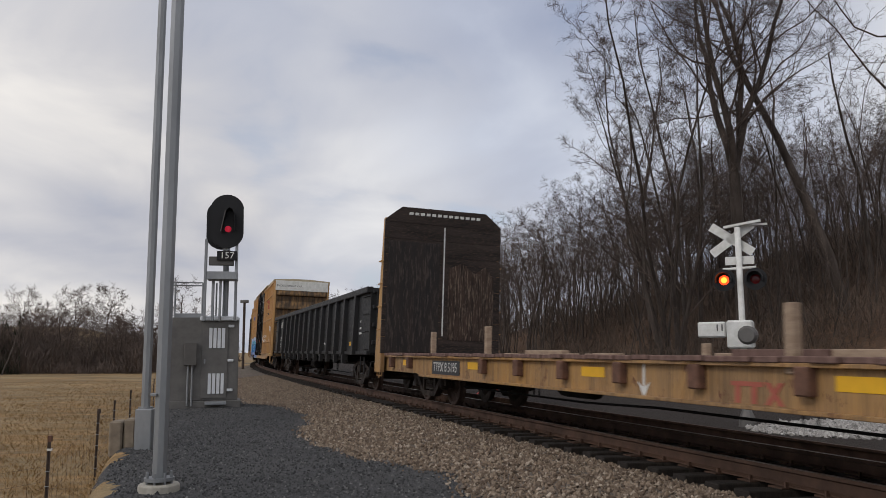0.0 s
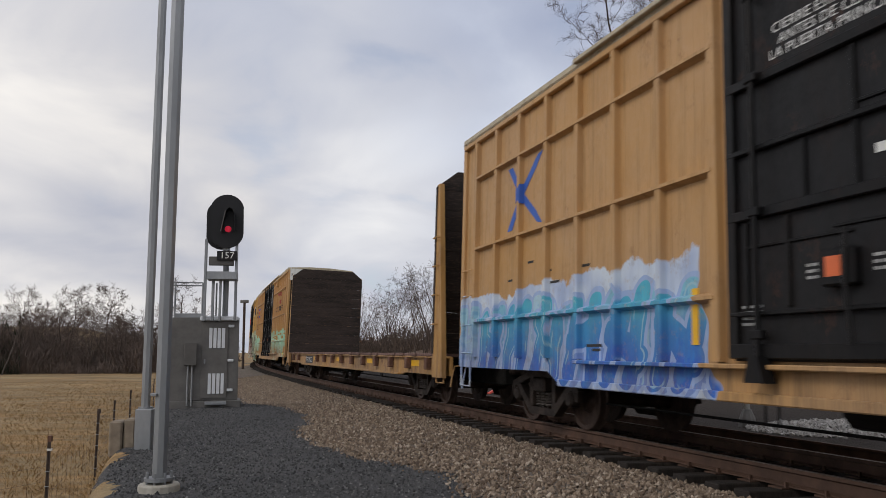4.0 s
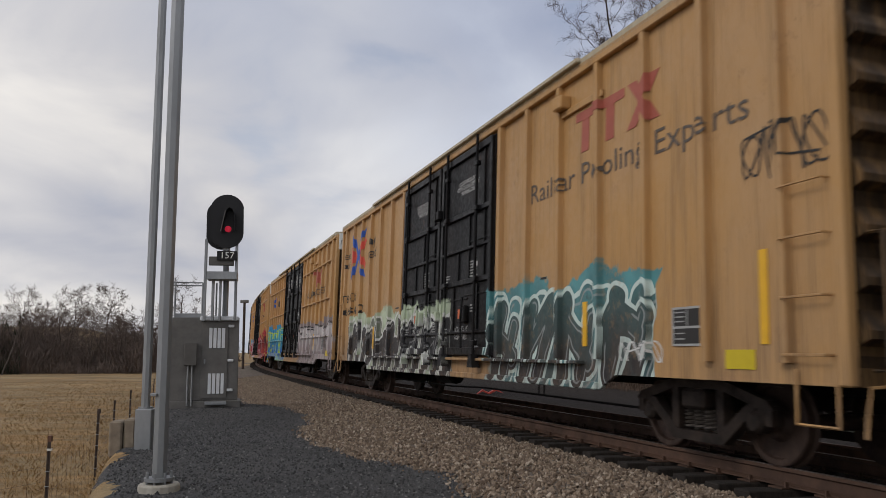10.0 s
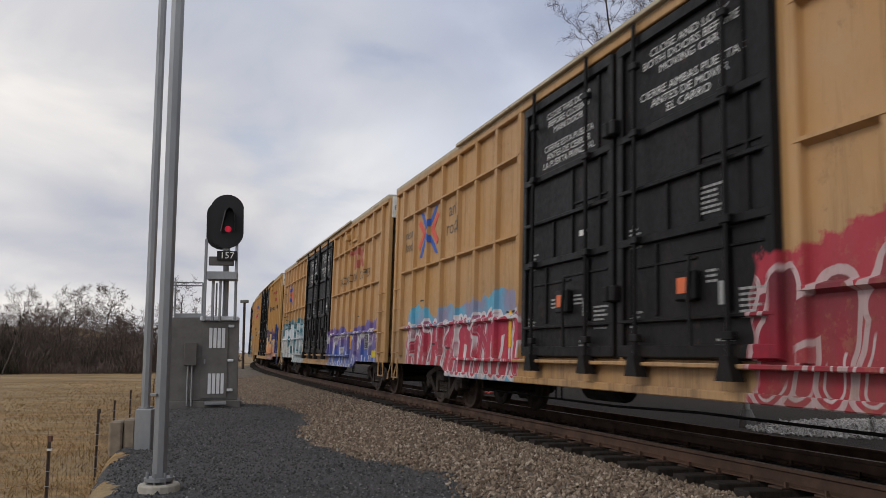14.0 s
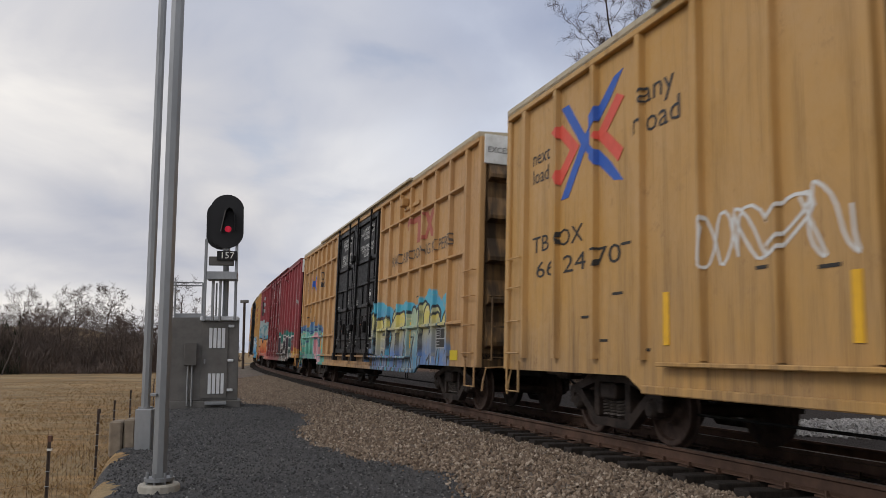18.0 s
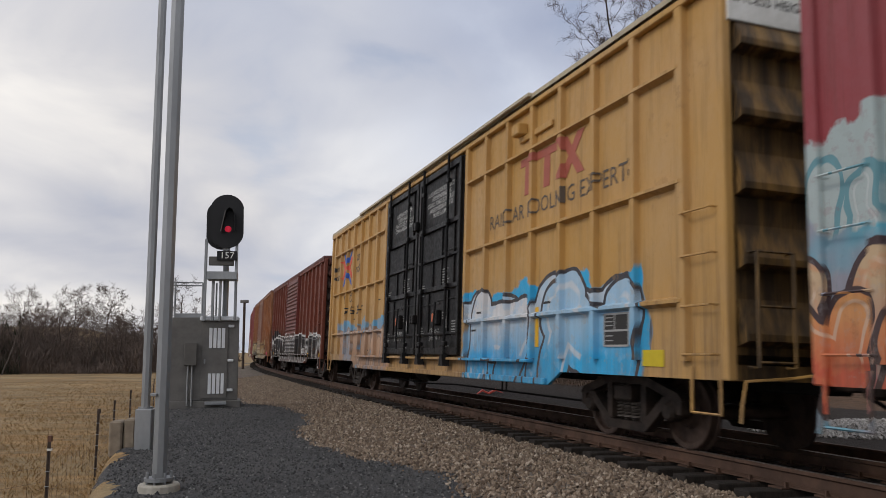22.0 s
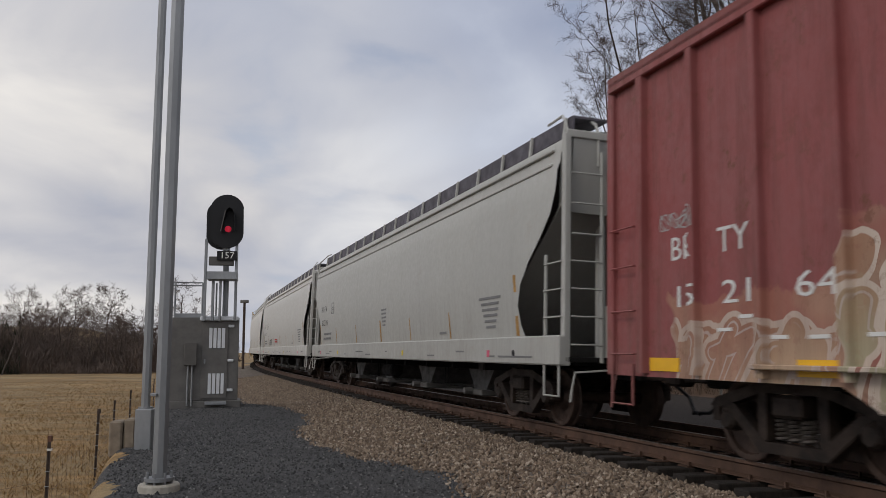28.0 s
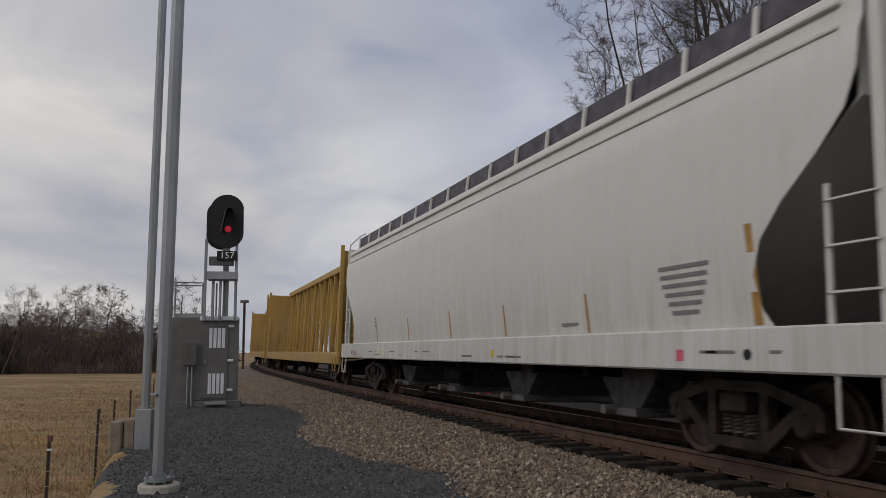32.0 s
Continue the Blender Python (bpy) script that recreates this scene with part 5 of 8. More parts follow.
def bulkhead_flat(u1, u2, label, seed, cluttered):
    L, mid = u1 - u2, (u1 + u2) / 2
    car = thing("bulkhead_flatcar", label, "flatcar", "freight cars of the train")
    h = L / 2
    P = paint("flatcar_paint", car, (0.37, 0.20, 0.060), seed=seed, rust=0.95, rustc=(0.12, 0.05, 0.03), mott=0.5)
    for sy in (-1, 1):
        y = sy * 1.42
        sill = MB().prism([(-h, 0.66), (-h + 3.2, 0.66), (-h + 3.6, 0.60), (h - 3.6, 0.60), (h - 3.2, 0.66), (h, 0.66), (h, 1.04), (-h, 1.04)], y - 0.03, y + 0.03)
        part("side_sill", sill, P, car, "chipped yellow side sill")
        for z in (0.62, 1.03):
            part("sill_flange", MB().cbox(-h + (3.6 if z < 0.8 else 0), h - (3.6 if z < 0.8 else 0), min(y, y + sy * 0.11), max(y, y + sy * 0.11), z - 0.02, z + 0.02, 0.006), P, car)
        for i in range(14):
            x = -h + 1.3 + i * (L - 2.6) / 13
            if sy < 0 and -6.95 < x < -4.9:
                continue
            part("stake_pocket", MB().cbox(x - 0.09, x + 0.09, min(y + sy * 0.03, y + sy * 0.15), max(y + sy * 0.03, y + sy * 0.15), 0.76, 1.02, 0.015), STAKER, car)
        for i in range(5):
            x = -h + 2.4 + i * (L - 4.8) / 4
            part("reflector_tape", MB().box(x - 0.3, x + 0.3, min(y, y + sy * 0.036), max(y, y + sy * 0.036), 0.82, 0.95), YDEC, car)
    r = random.Random(int(seed * 10))
    n = 62
    me = recalc(MB().cbox(-0.165, 0.165, -1.55, 1.55, 1.05, 1.11, 0.008).mesh("deck_plank", DECKW))
    for i in range(n):
        x = -h + 0.45 + i * (L - 0.9) / (n - 1)
        part("deck_plank", me, None, car, at=Matrix.Translation((x, r.uniform(-0.03, 0.03), r.uniform(-0.006, 0.006))))
    for sx in (1, -1):
        e = sx * (h - 0.60)
        # plank wall with cut-off top corners, carried by tapering yellow side frames
        rows = 9
        for i in range(rows):
            z0, z1 = 1.10 + i * 0.432, 1.10 + (i + 1) * 0.432 - 0.008
            w0 = min(1.645, 1.645 - (z0 - 4.62) * 1.25)
            w1 = min(1.645, 1.645 - (z1 - 4.62) * 1.25)
            kink = [(1.645, 4.62)] if z0 < 4.62 < z1 else []
            part("bulkhead_plank", MB().prism([(-w0, z0), (w0, z0)] + kink + [(w1, z1), (-w1, z1)] + [(-x, z) for x, z in kink], e - 0.04 - sx * r.uniform(0, 0.008), e + 0.04, 'x'), PLANK, car)
        for sy in (-1, 1):
            y = sy * 1.58
            pf = MB().prism([(e - sx * 0.02, 0.62), (e + sx * 0.60, 0.62), (e + sx * 0.56, 1.2), (e + sx * 0.16, 4.66), (e - sx * 0.02, 4.66)], y - 0.05, y + 0.05)
            part("bulkhead_frame", pf, P, car, "yellow tapering bulkhead frame")
            for z in (1.7, 2.3, 2.9, 3.5):
                part("grab_iron", MB().tube([(e + sx * 0.02, y + sy * 0.05, z), (e + sx * 0.02, y + sy * 0.12, z), (e + sx * 0.26, y + sy * 0.12, z), (e + sx * 0.26, y + sy * 0.05, z)], 0.014, 5), P, car)
        bk = MB()
        for y in (-0.8, 0.0, 0.8):
            bk.prism([(e + sx * 0.04, 1.1), (e + sx * 0.36, 1.1), (e + sx * 0.12, 4.5), (e + sx * 0.04, 4.5)], y - 0.05, y + 0.05)
        part("bulkhead_braces", bk, P, car)
        if sx == -1 and cluttered:
            part("steel_seam", MB().box(e + 0.042, e + 0.055, -0.005, 0.025, 1.6, 4.5), WDEC, car, "flaking white centre stripe")
            part("torn_facing", MB().prism([(0.15, 1.5), (1.45, 1.5), (1.45, 3.2), (1.2, 3.5), (0.9, 3.3), (0.5, 3.55), (0.15, 3.4)], e + 0.042, e + 0.049, 'x'), TORN, car, "torn brown wood facing")
            part("steel_sheet", MB().cbox(e + 0.04, e + 0.050, -1.55, -0.1, 1.15, 4.05, 0.003), FACING, car, "black steel facing")
            bars = MB()
            for k in range(13):
                bars.box(e + 0.042, e + 0.046, -1.0 + k * 0.16, -0.89 + k * 0.16, 4.78, 4.85)
            part("stencils", bars, WDEC, car, "faded white stencils")
    if cluttered:
        for x, y, hh in ((-7.2, -1.3, 0.48), (-3.85, -1.38, 0.5), (-1.1, 1.2, 0.26), (3.55, -1.42, 0.50)):
            part("stake", MB().cbox(x - 0.06, x + 0.06, y - 0.05, y + 0.05, 0.95, 1.1 + hh, 0.008), LUMBER, car, "pale lumber stake")
        for k in range(18):
            x, y, w = r.uniform(-h + 1.5, h - 1.5), r.uniform(-1.3, 1.2), r.uniform(0.25, 0.9)
            part("dunnage_board", MB().cbox(x - w, x + w, y - 0.07, y + 0.07, 1.112, 1.112 + r.choice((0.04, 0.06, 0.09)), 0.008), LUMBER if k % 3 else DECKW, car)
    part("number_panel", MB().box(-6.78, -5.08, -1.46, -1.452, 0.68, 0.96), CHAR, car, "charcoal panel behind white numbers")
    part("lettering", lettering("TTPX 8 5195" if cluttered else "TTPX 811212", 0.27, WDEC, width=1.45), None, car, at=Matrix.Translation((-5.95, -1.464, 0.82)))
    if cluttered:
        part("emblem", emblem('arrow', 0.42, WDEC), None, car, at=Matrix.Translation((1.2, -1.456, 0.82)))
        part("emblem", emblem('bars', 0.36, MAROON), None, car, at=Matrix.Translation((3.1, -1.456, 0.76)))
    centre_sill(car, L, 0.5, 0.9)
    end_gear(car, L, P, 0.6)
    trucks(car, h - 3.0, mid)
    CARS.append((car, mid, h - 3.0))


def gondola(u1, u2):
    L, mid = u1 - u2, (u1 + u2) / 2
    car = thing("gondola_car", "black steel mill gondola with outside posts and white marks", "gondola", "freight cars of the train")
    h = L / 2
    P = paint("gondola_paint", car, (0.024, 0.0245, 0.026), seed=2.3, rust=0.15, dirt=(0.04, 0.036, 0.032), fade=0.1, gloss=0.2)
    for sy in (-1, 1):
        part("side_sheet", MB().box(-h, h, min(sy * 1.40, sy * 1.45), max(sy * 1.40, sy * 1.45), 1.12, 2.9), P, car)
        part("top_chord", MB().cbox(-h, h, min(sy * 1.38, sy * 1.58), max(sy * 1.38, sy * 1.58), 2.80, 2.98, 0.02), P, car)
        part("side_sill", MB().cbox(-h, h, min(sy * 1.38, sy * 1.52), max(sy * 1.38, sy * 1.52), 1.05, 1.16, 0.015), P, car)
        for i in range(14):
            x = -7.30 + (i - 1) * 1.39 if 0 < i < 13 else -9.31 if i == 0 else 9.60
            pm = MB().prism([(sy * 1.45, 1.05), (sy * 1.62, 1.05), (sy * 1.57, 2.82), (sy * 1.45, 2.82)], x - 0.10, x + 0.10, 'x')
            if 0 < i < 13:
                pm.prism([(x - 0.11, 1.06), (x + 0.11, 1.06), (x + 0.08, 0.78), (x - 0.08, 0.78)], sy * 1.46, sy * 1.58, 'y')
            part("side_post", pm, P, car)
            if 0 < i < 13 and i < 12:
                x2 = x + 0.695
                part("drain_lug", MB().cbox(x2 - 0.08, x2 + 0.08, min(sy * 1.44, sy * 1.50), max(sy * 1.44, sy * 1.50), 0.98, 1.06, 0.01), P, car)
        for x in (-10.02, -6.48, -2.4, 0.4, 4.6, 8.7):
            part("reflector_tape", MB().box(x - 0.22, x + 0.22, min(sy * 1.45, sy * 1.456), max(sy * 1.45, sy * 1.456), 1.32, 1.45), YDEC, car)
        for sx in (1, -1):
            for z in (1.2, 1.7, 2.2, 2.7):
                a, b = sx * (h - 0.1), sx * (h - 0.6)
                part("grab_iron", MB().tube([(a, sy * 1.45, z), (a, sy * 1.56, z), (b, sy * 1.56, z), (b, sy * 1.45, z)], 0.014, 5), P, car)
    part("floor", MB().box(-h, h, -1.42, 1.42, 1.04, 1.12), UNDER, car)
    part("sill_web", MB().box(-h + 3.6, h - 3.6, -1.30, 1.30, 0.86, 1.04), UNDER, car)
    for sx in (1, -1):
        part("end_sheet", MB().box(min(sx * h, sx * (h - 0.06)), max(sx * h, sx * (h - 0.06)), -1.42, 1.42, 1.1, 2.95), P, car)
        for z in (1.4, 1.9, 2.4, 2.85):
            part("end_rib", MB().cbox(min(sx * h, sx * (h + 0.12)), max(sx * h, sx * (h + 0.12)), -1.40, 1.40, z - 0.06, z + 0.06, 0.02), P, car)
        cr = MB()
        for y in (-1.3, -0.85):
            cr.tube([(sx * (h + 0.16), y, 1.1), (sx * (h + 0.16), y, 2.9)], 0.018, 5)
        for z in (1.2, 1.7, 2.2, 2.7):
            cr.tube([(sx * (h + 0.16), -1.3, z), (sx * (h + 0.16), -0.85, z)], 0.014, 5)
        part("end_ladder", cr, P, car)
    part("emblem", emblem('slants', 0.30, WDEC), None, car, "white slanting bars", at=Matrix.Translation((-10.05, -1.456, 2.52)))
    part("emblem", emblem('bolts', 0.66, WDEC), None, car, "white angular mark", at=Matrix.Translation((-8.44, -1.456, 2.50)))
    part("lettering", lettering("202230", 0.30, WDEC, width=1.36), None, car, at=Matrix.Translation((-8.46, -1.456, 1.79)))
    part("white_card", MB().box(-3.90, -3.62, -1.457, -1.451, 1.31, 1.45), WHITEP, car, "small white card")
    part("chalk_drawing", scribble(0.75, 0.42, 5, CREY, 3, 0.010), None, car, "loose chalk drawing", at=Matrix.Translation((1.85, -1.456, 1.72)))
    sm = MB()
    for x, z, w in ((-h + 2.0, 1.48, 0.2), (-h + 2.0, 1.36, 0.18), (-h + 2.75, 1.48, 0.12), (h - 1.2, 2.0, 0.05), (h - 1.2, 1.8, 0.1), (h - 1.2, 1.65, 0.16), (1.85, 1.44, 0.2), (1.9, 1.36, 0.15), (1.85, 1.28, 0.2), (4.2, 1.4, 0.2)):
        sm.box(x - w, x + w, -1.456, -1.451, z, z + 0.06)
    part("small_stencils", sm, WDEC, car)
    centre_sill(car, L, 0.7, 1.0)
    end_gear(car, L, P, 0.6)
    trucks(car, h - 2.6, mid)
    CARS.append((car, mid, h - 2.6))


def hopper(u1, u2, label, c, seed, marks):
    L, mid = u1 - u2, (u1 + u2) / 2
    car = thing("covered_hopper", label, "hopper car", "freight cars of the train")
    h = L / 2
    P = paint("hopper_paint", car, c, seed=seed, rust=0.12, dirt=(0.22, 0.20, 0.17), fade=0.05, rough=0.42, rustc=(0.25, 0.12, 0.04), streaky=0.14, mott=0.05)
    OUT = HOUT
    # rounded tank: section in yz, cut slanting at the ends
    sec = []
    for i in range(9):
        t = i / 8
        sec.append((1.44 + 0.16 * math.sin(math.pi * (0.12 + 0.62 * t)), 1.22 + 2.62 * t))
    sec += [(1.50, 3.98), (1.50, 4.06), (1.48, 4.14), (1.48, 4.28), (1.40, 4.34), (0.9, 4.48), (0.0, 4.54)]

    def xe(z):
        return h - float(np.interp(z, [1.22, 1.45, 1.75, 2.05, 2.4, 2.8, 3.25, 3.6, 6], [1.15, 1.35, 1.5, 1.48, 1.22, 0.70, 0.25, 0.16, 0.16]))
    full = [(-y, z) for y, z in sec] + [(y, z) for y, z in sec[::-1][1:]]
    mb = MB()
    cols = 26
    n = len(full)
    for i in range(cols + 1):
        for y, z in full:
            mb.v.append((float(xe(z)) * (2 * i / cols - 1), y, z))
    for i in range(cols):
        for k in range(n - 1):
            mb.f.append((i * n + k, i * n + k + 1, (i + 1) * n + k + 1, (i + 1) * n + k))
    body = part("tank", mb, P, car, "smooth white tank body" if c[0] > 0.6 else "smooth pale grey tank body", smooth=True)
    for sx in (1, -1):
        # slope sheet closing the tank, set in from the skin
        cl = MB().prism([(sx * (h - 0.24), 3.3), (sx * (h - 0.28), 3.3), (sx * (h - 3.3), 1.05), (sx * (h - 3.26), 1.05)], -1.46, 1.46)
        part("slope_sheet", cl, P, car)
        part("end_cap", MB().prism([(-1.46, 3.3), (1.46, 3.3), (1.46, 4.30), (0.9, 4.46), (-0.9, 4.46), (-1.46, 4.30)], sx * (h - 0.24), sx * (h - 0.28), 'x'), P, car)
        # end platform, ladders, upper end frame
        e = sx * h
        part("end_sill", MB().cbox(min(e - sx * 2.4, e), max(e - sx * 2.4, e), -1.5, 1.5, 1.0, 1.08, 0.01), UNDER, car)
        part("end_hood", MB().prism([(e - sx * 0.16, 3.2), (e - sx * 0.20, 3.2), (e - sx * 0.20, 4.30), (e - sx * 0.16, 4.34), (e - sx * 0.02, 4.40), (e - sx * 0.02, 4.36)], -1.36, 1.36), P, car)
        fr = MB()
        for y in (-1.46, 1.46):
            fr.cbox(min(e, e - sx * 0.12), max(e, e - sx * 0.12), y - 0.05, y + 0.05, 0.95, 4.36, 0.012)
        fr.cbox(min(e, e - sx * 0.10), max(e, e - sx * 0.10), -1.46, 1.46, 4.30, 4.42, 0.012)
        for y in (-0.6, 0.6):
            fr.cbox(min(e - sx * 0.5, e - sx * 0.62), max(e - sx * 0.5, e - sx * 0.62), y - 0.06, y + 0.06, 1.0, 3.2, 0.012)
        part("end_frame", fr, P, car)
        ld = MB()
        for y in (-1.50, 1.50):
            ld.tube([(e - sx * 0.62, y, 1.0), (e - sx * 0.62, y, 2.6)], 0.03, 6)
            for z in (1.25, 1.65, 2.05, 2.45):
                ld.tube([(e - sx * 0.06, y * 1.02, z), (e - sx * 0.62, y * 1.02, z)], 0.014, 5)
        for z in (1.25, 1.65, 2.05, 2.45, 2.85, 3.3, 3.75):
            ld.tube([(e + sx * 0.05, -1.42, z), (e + sx * 0.05, -0.92, z)], 0.014, 5)
        ld.tube([(e + sx * 0.03, -0.92, 1.0), (e + sx * 0.03, -0.92, 4.1)], 0.03, 6)
        part("ladder", ld, P, car)
        part("upright_pipe", MB().tube([(e - sx * 0.9, -0.2, 1.08), (e - sx * 0.9, -0.2, 1.9)], 0.14, 10), P, car)
    for sy in (-1, 1):
        part("side_sill", MB().cbox(-h, h, min(sy * 1.42, sy * 1.60), max(sy * 1.42, sy * 1.60), 0.95, 1.38, 0.02), P, car)
        part("roof_moulding", MB().cbox(-h + 0.4, h - 0.4, min(sy * 1.46, sy * 1.55), max(sy * 1.46, sy * 1.55), 3.92, 3.97, 0.01), P, car)
        part("gutter", MB().cbox(-h + 0.4, h - 0.4, min(sy * 1.46, sy * 1.53), max(sy * 1.46, sy * 1.53), 4.15, 4.20, 0.01), P, car)
        # running board along the roof edge on brackets
        part("running_board", MB().prism([(sy * 0.62, 4.70), (sy * 1.22, 4.70), (sy * 1.22, 4.74), (sy * 0.62, 4.74)], -h + 0.3, h - 0.3, 'x'), GRATE, car, "dark steel grating walkway")
        part("toe_board", MB().box(-h + 0.3, h - 0.3, min(sy * 1.20, sy * 1.225), max(sy * 1.20, sy * 1.225), 4.46, 4.74), GRATE, car)
        for i in range(17):
            x = -h + 0.5 + i * (L - 1.0) / 16
            part("bracket", MB().bar((x, sy * 1.28, 4.36), (x, sy * 1.24, 4.74), 0.04, 0.06), P, car)
    hat_m = recalc(MB().lathe([(0, 0), (0, 0.34), (0.10, 0.34), (0.14, 0.26), (0.16, 0.0)], 16).mesh("hatch_cover", P))
    for i in range(6):
        part("hatch_cover", hat_m, None, car, at=Matrix.Translation((-h + 2.6 + i * (L - 5.2) / 5, 0, 4.50)) @ Matrix.Rotation(radians(90), 4, 'X'))
    # outlet hoppers under the sill
    for i in range(4):
        x = -h + 4.9 + i * (L - 9.8) / 3
        part("outlet", MB().prism([(x - 0.85, 1.0), (x + 0.85, 1.0), (x + 0.32, 0.42), (x - 0.32, 0.42)], -0.8, 0.8), OUT, car, "dark sloped discharge hopper")
        gt = MB().cbox(x - 0.42, x + 0.42, -0.95, 0.95, 0.30, 0.42, 0.02)
        for sy in (-1, 1):
            gt.tube([(x - 0.1, sy * 0.95, 0.38), (x - 0.1, sy * 1.12, 0.38)], 0.07, 8)
        part("outlet_gate", gt, ALU, car)
    # brown streaks of sealant at the welds
    st = MB()
    for i, (x, z0, z1) in enumerate(((-8.7, 1.4, 2.10), (-5.85, 1.4, 1.92), (-2.9, 1.4, 1.92), (0.0, 1.4, 1.95), (2.7, 1.4, 1.92), (5.45, 1.4, 1.92), (8.66, 1.4, 2.38))):
        y0 = -(1.44 + 0.16 * math.sin(math.pi * (0.12 + 0.62 * (z0 - 1.22) / 2.62))) - 0.006
        y1 = -(1.44 + 0.16 * math.sin(math.pi * (0.12 + 0.62 * (z1 - 1.22) / 2.62))) - 0.006
        w = 0.06 if i == 6 or (i == 3 and seed < 20) else 0.03
        st.add([(x - w, y0, z0), (x + w, y0, z0), (x + w * 0.8 - 0.05, y1, z1), (x - w * 0.8 - 0.05, y1, z1)], [(0, 1, 2, 3)])
        st.add([(x - w, y0 + 0.004, z0), (x + w, y0 + 0.004, z0), (x + w * 0.8 - 0.05, y1 + 0.004, z1), (x - w * 0.8 - 0.05, y1 + 0.004, z1)], [(3, 2, 1, 0)])
    part("sealant_strips", st, SEAL, car, "ochre sealant strips")
    r = random.Random(int(seed * 10))
    sm = MB()
    for x, z, w, k in ((7.55, 2.05, 0.52, 6), (0.35, 2.2, 0.28, 5) if seed < 19 else (-6.0, 2.0, 0.06, 3), (h - 5.2, 1.5, 0.25, 1)):
        for j in range(k):
            zz = z - j * 0.10
            y = -(1.44 + 0.16 * math.sin(math.pi * (0.12 + 0.62 * (zz - 1.22) / 2.62))) - 0.008
            ww = w * (1 - 0.11 * j) * r.uniform(0.85, 1)
            sm.box(x - ww, x + ww, y, y + 0.004, zz, zz + 0.045)
    for k in range(16):
        x, w = r.uniform(-h + 1, h - 1), r.uniform(0.05, 0.3)
        sm.box(x - w, x + w, -1.606, -1.601, 1.05 + 0.08 * (k % 2), 1.08 + 0.08 * (k % 2))
    part("small_stencils", sm, plain_grey, car)
    if seed == 19.4:
        yy = -(1.44 + 0.16 * math.sin(math.pi * (0.12 + 0.62 * (1.85 - 1.22) / 2.62))) - 0.012
        part("sprayed_tag", scribble(1.3, 0.42, 77, BDEC, 4, 0.022), None, car, at=Matrix.Translation((-4.67, yy, 1.66)))
        rb = MB()
        for j in range(2):
            for k in range(8):
                rb.box(-2.22 + k * 0.15, -2.10 + k * 0.15, yy - 0.012, yy - 0.008, 1.74 - j * 0.12, 1.81 - j * 0.12)
        part("red_stencil", rb, RDEC, car)
    fx = lambda z: -(1.44 + 0.16 * math.sin(math.pi * (0.12 + 0.62 * (z - 1.22) / 2.62))) - 0.010
    if marks:
        sq = MB()
        for a, b, z0, z1 in ((0, 0.36, 0, 0.018), (0, 0.36, 0.36, 0.378), (0, 0.016, 0, 0.37), (0.344, 0.36, 0, 0.37), (0.1, 0.26, 0.2, 0.22), (0.12, 0.24, 0.14, 0.16)):
            sq.box(-6.62 + a, -6.62 + b, fx(2.6) - 0.002, fx(2.6) + 0.004, 2.42 + z0, 2.42 + z1)
        part("stencil_box", sq, plain_grey, car)
        for j in range(2):
            ln = MB()
            q = -h + 2.1
            while q < -h + 3.35:
                w = r.uniform(0.05, 0.2)
                ln.box(q, q + w, fx(1.7) - 0.003, fx(1.7) + 0.003, 1.72 - j * 0.16, 1.79 - j * 0.16)
                q += w + 0.035
            part("stencil_line", ln, plain_grey, car)
    for x, c_ in ((-h + 1.9, "pink"), (-h + 4.9, "yellow"), (2.3, "yellow"), (h - 2.6, "pink")):
        part("sill_mark", MB().cbox(x - 0.06, x + 0.06, -1.607, -1.60, 1.05, 1.17, 0.003), PINKD if c_ == "pink" else LDEC, car, c_ + " painted mark on the sill")
    for x in (-h + 1.55, h - 1.55):
        part("sill_hole", MB().lathe([(-0.004, 0.0), (-0.004, 0.055), (0.02, 0.055)], 12, (x, -1.602, 1.12)), BLACKP, car)
    for sx in (1, -1):
        e = sx * (h - 0.02)
        for y in (-1.47, -0.95):
            part("bent_handrail", MB().tube([(e, y, 3.9), (e, y, 4.40), (e - sx * 0.08, y, 4.56), (e - sx * 0.55, y * 0.86, 4.80), (e - sx * 1.1, y * 0.84, 4.80)], 0.022, 6), P, car)
    for t, x, z, size in marks:
        y = -(1.44 + 0.16 * math.sin(math.pi * (0.12 + 0.62 * (z - 1.22) / 2.62))) - 0.012
        part("lettering", lettering(t, size, BDEC), None, car, at=Matrix.Translation((x, y, z)))
    centre_sill(car, L, 0.75, 0.95)
    end_gear(car, L, P, 0.6)
    trucks(car, h - 2.35, mid)
    CARS.append((car, mid, h - 2.35))


# Outlet colour lowered from the body's to carry the shade below the sill.
HOUT = weathered("grimy_outlet_steel", (0.11, 0.105, 0.10), (0.05, 0.047, 0.045), 0.7, 0.1, 4)
PINKD = plain("pink_paint_mark", (0.55, 0.10, 0.16), 0.6)
SEAL = weathered("ochre_sealant", (0.42, 0.24, 0.06), (0.26, 0.14, 0.04), 0.6, 0, 6)
plain_grey = plain("grey_stencil_paint", (0.16, 0.16, 0.16), 0.6)


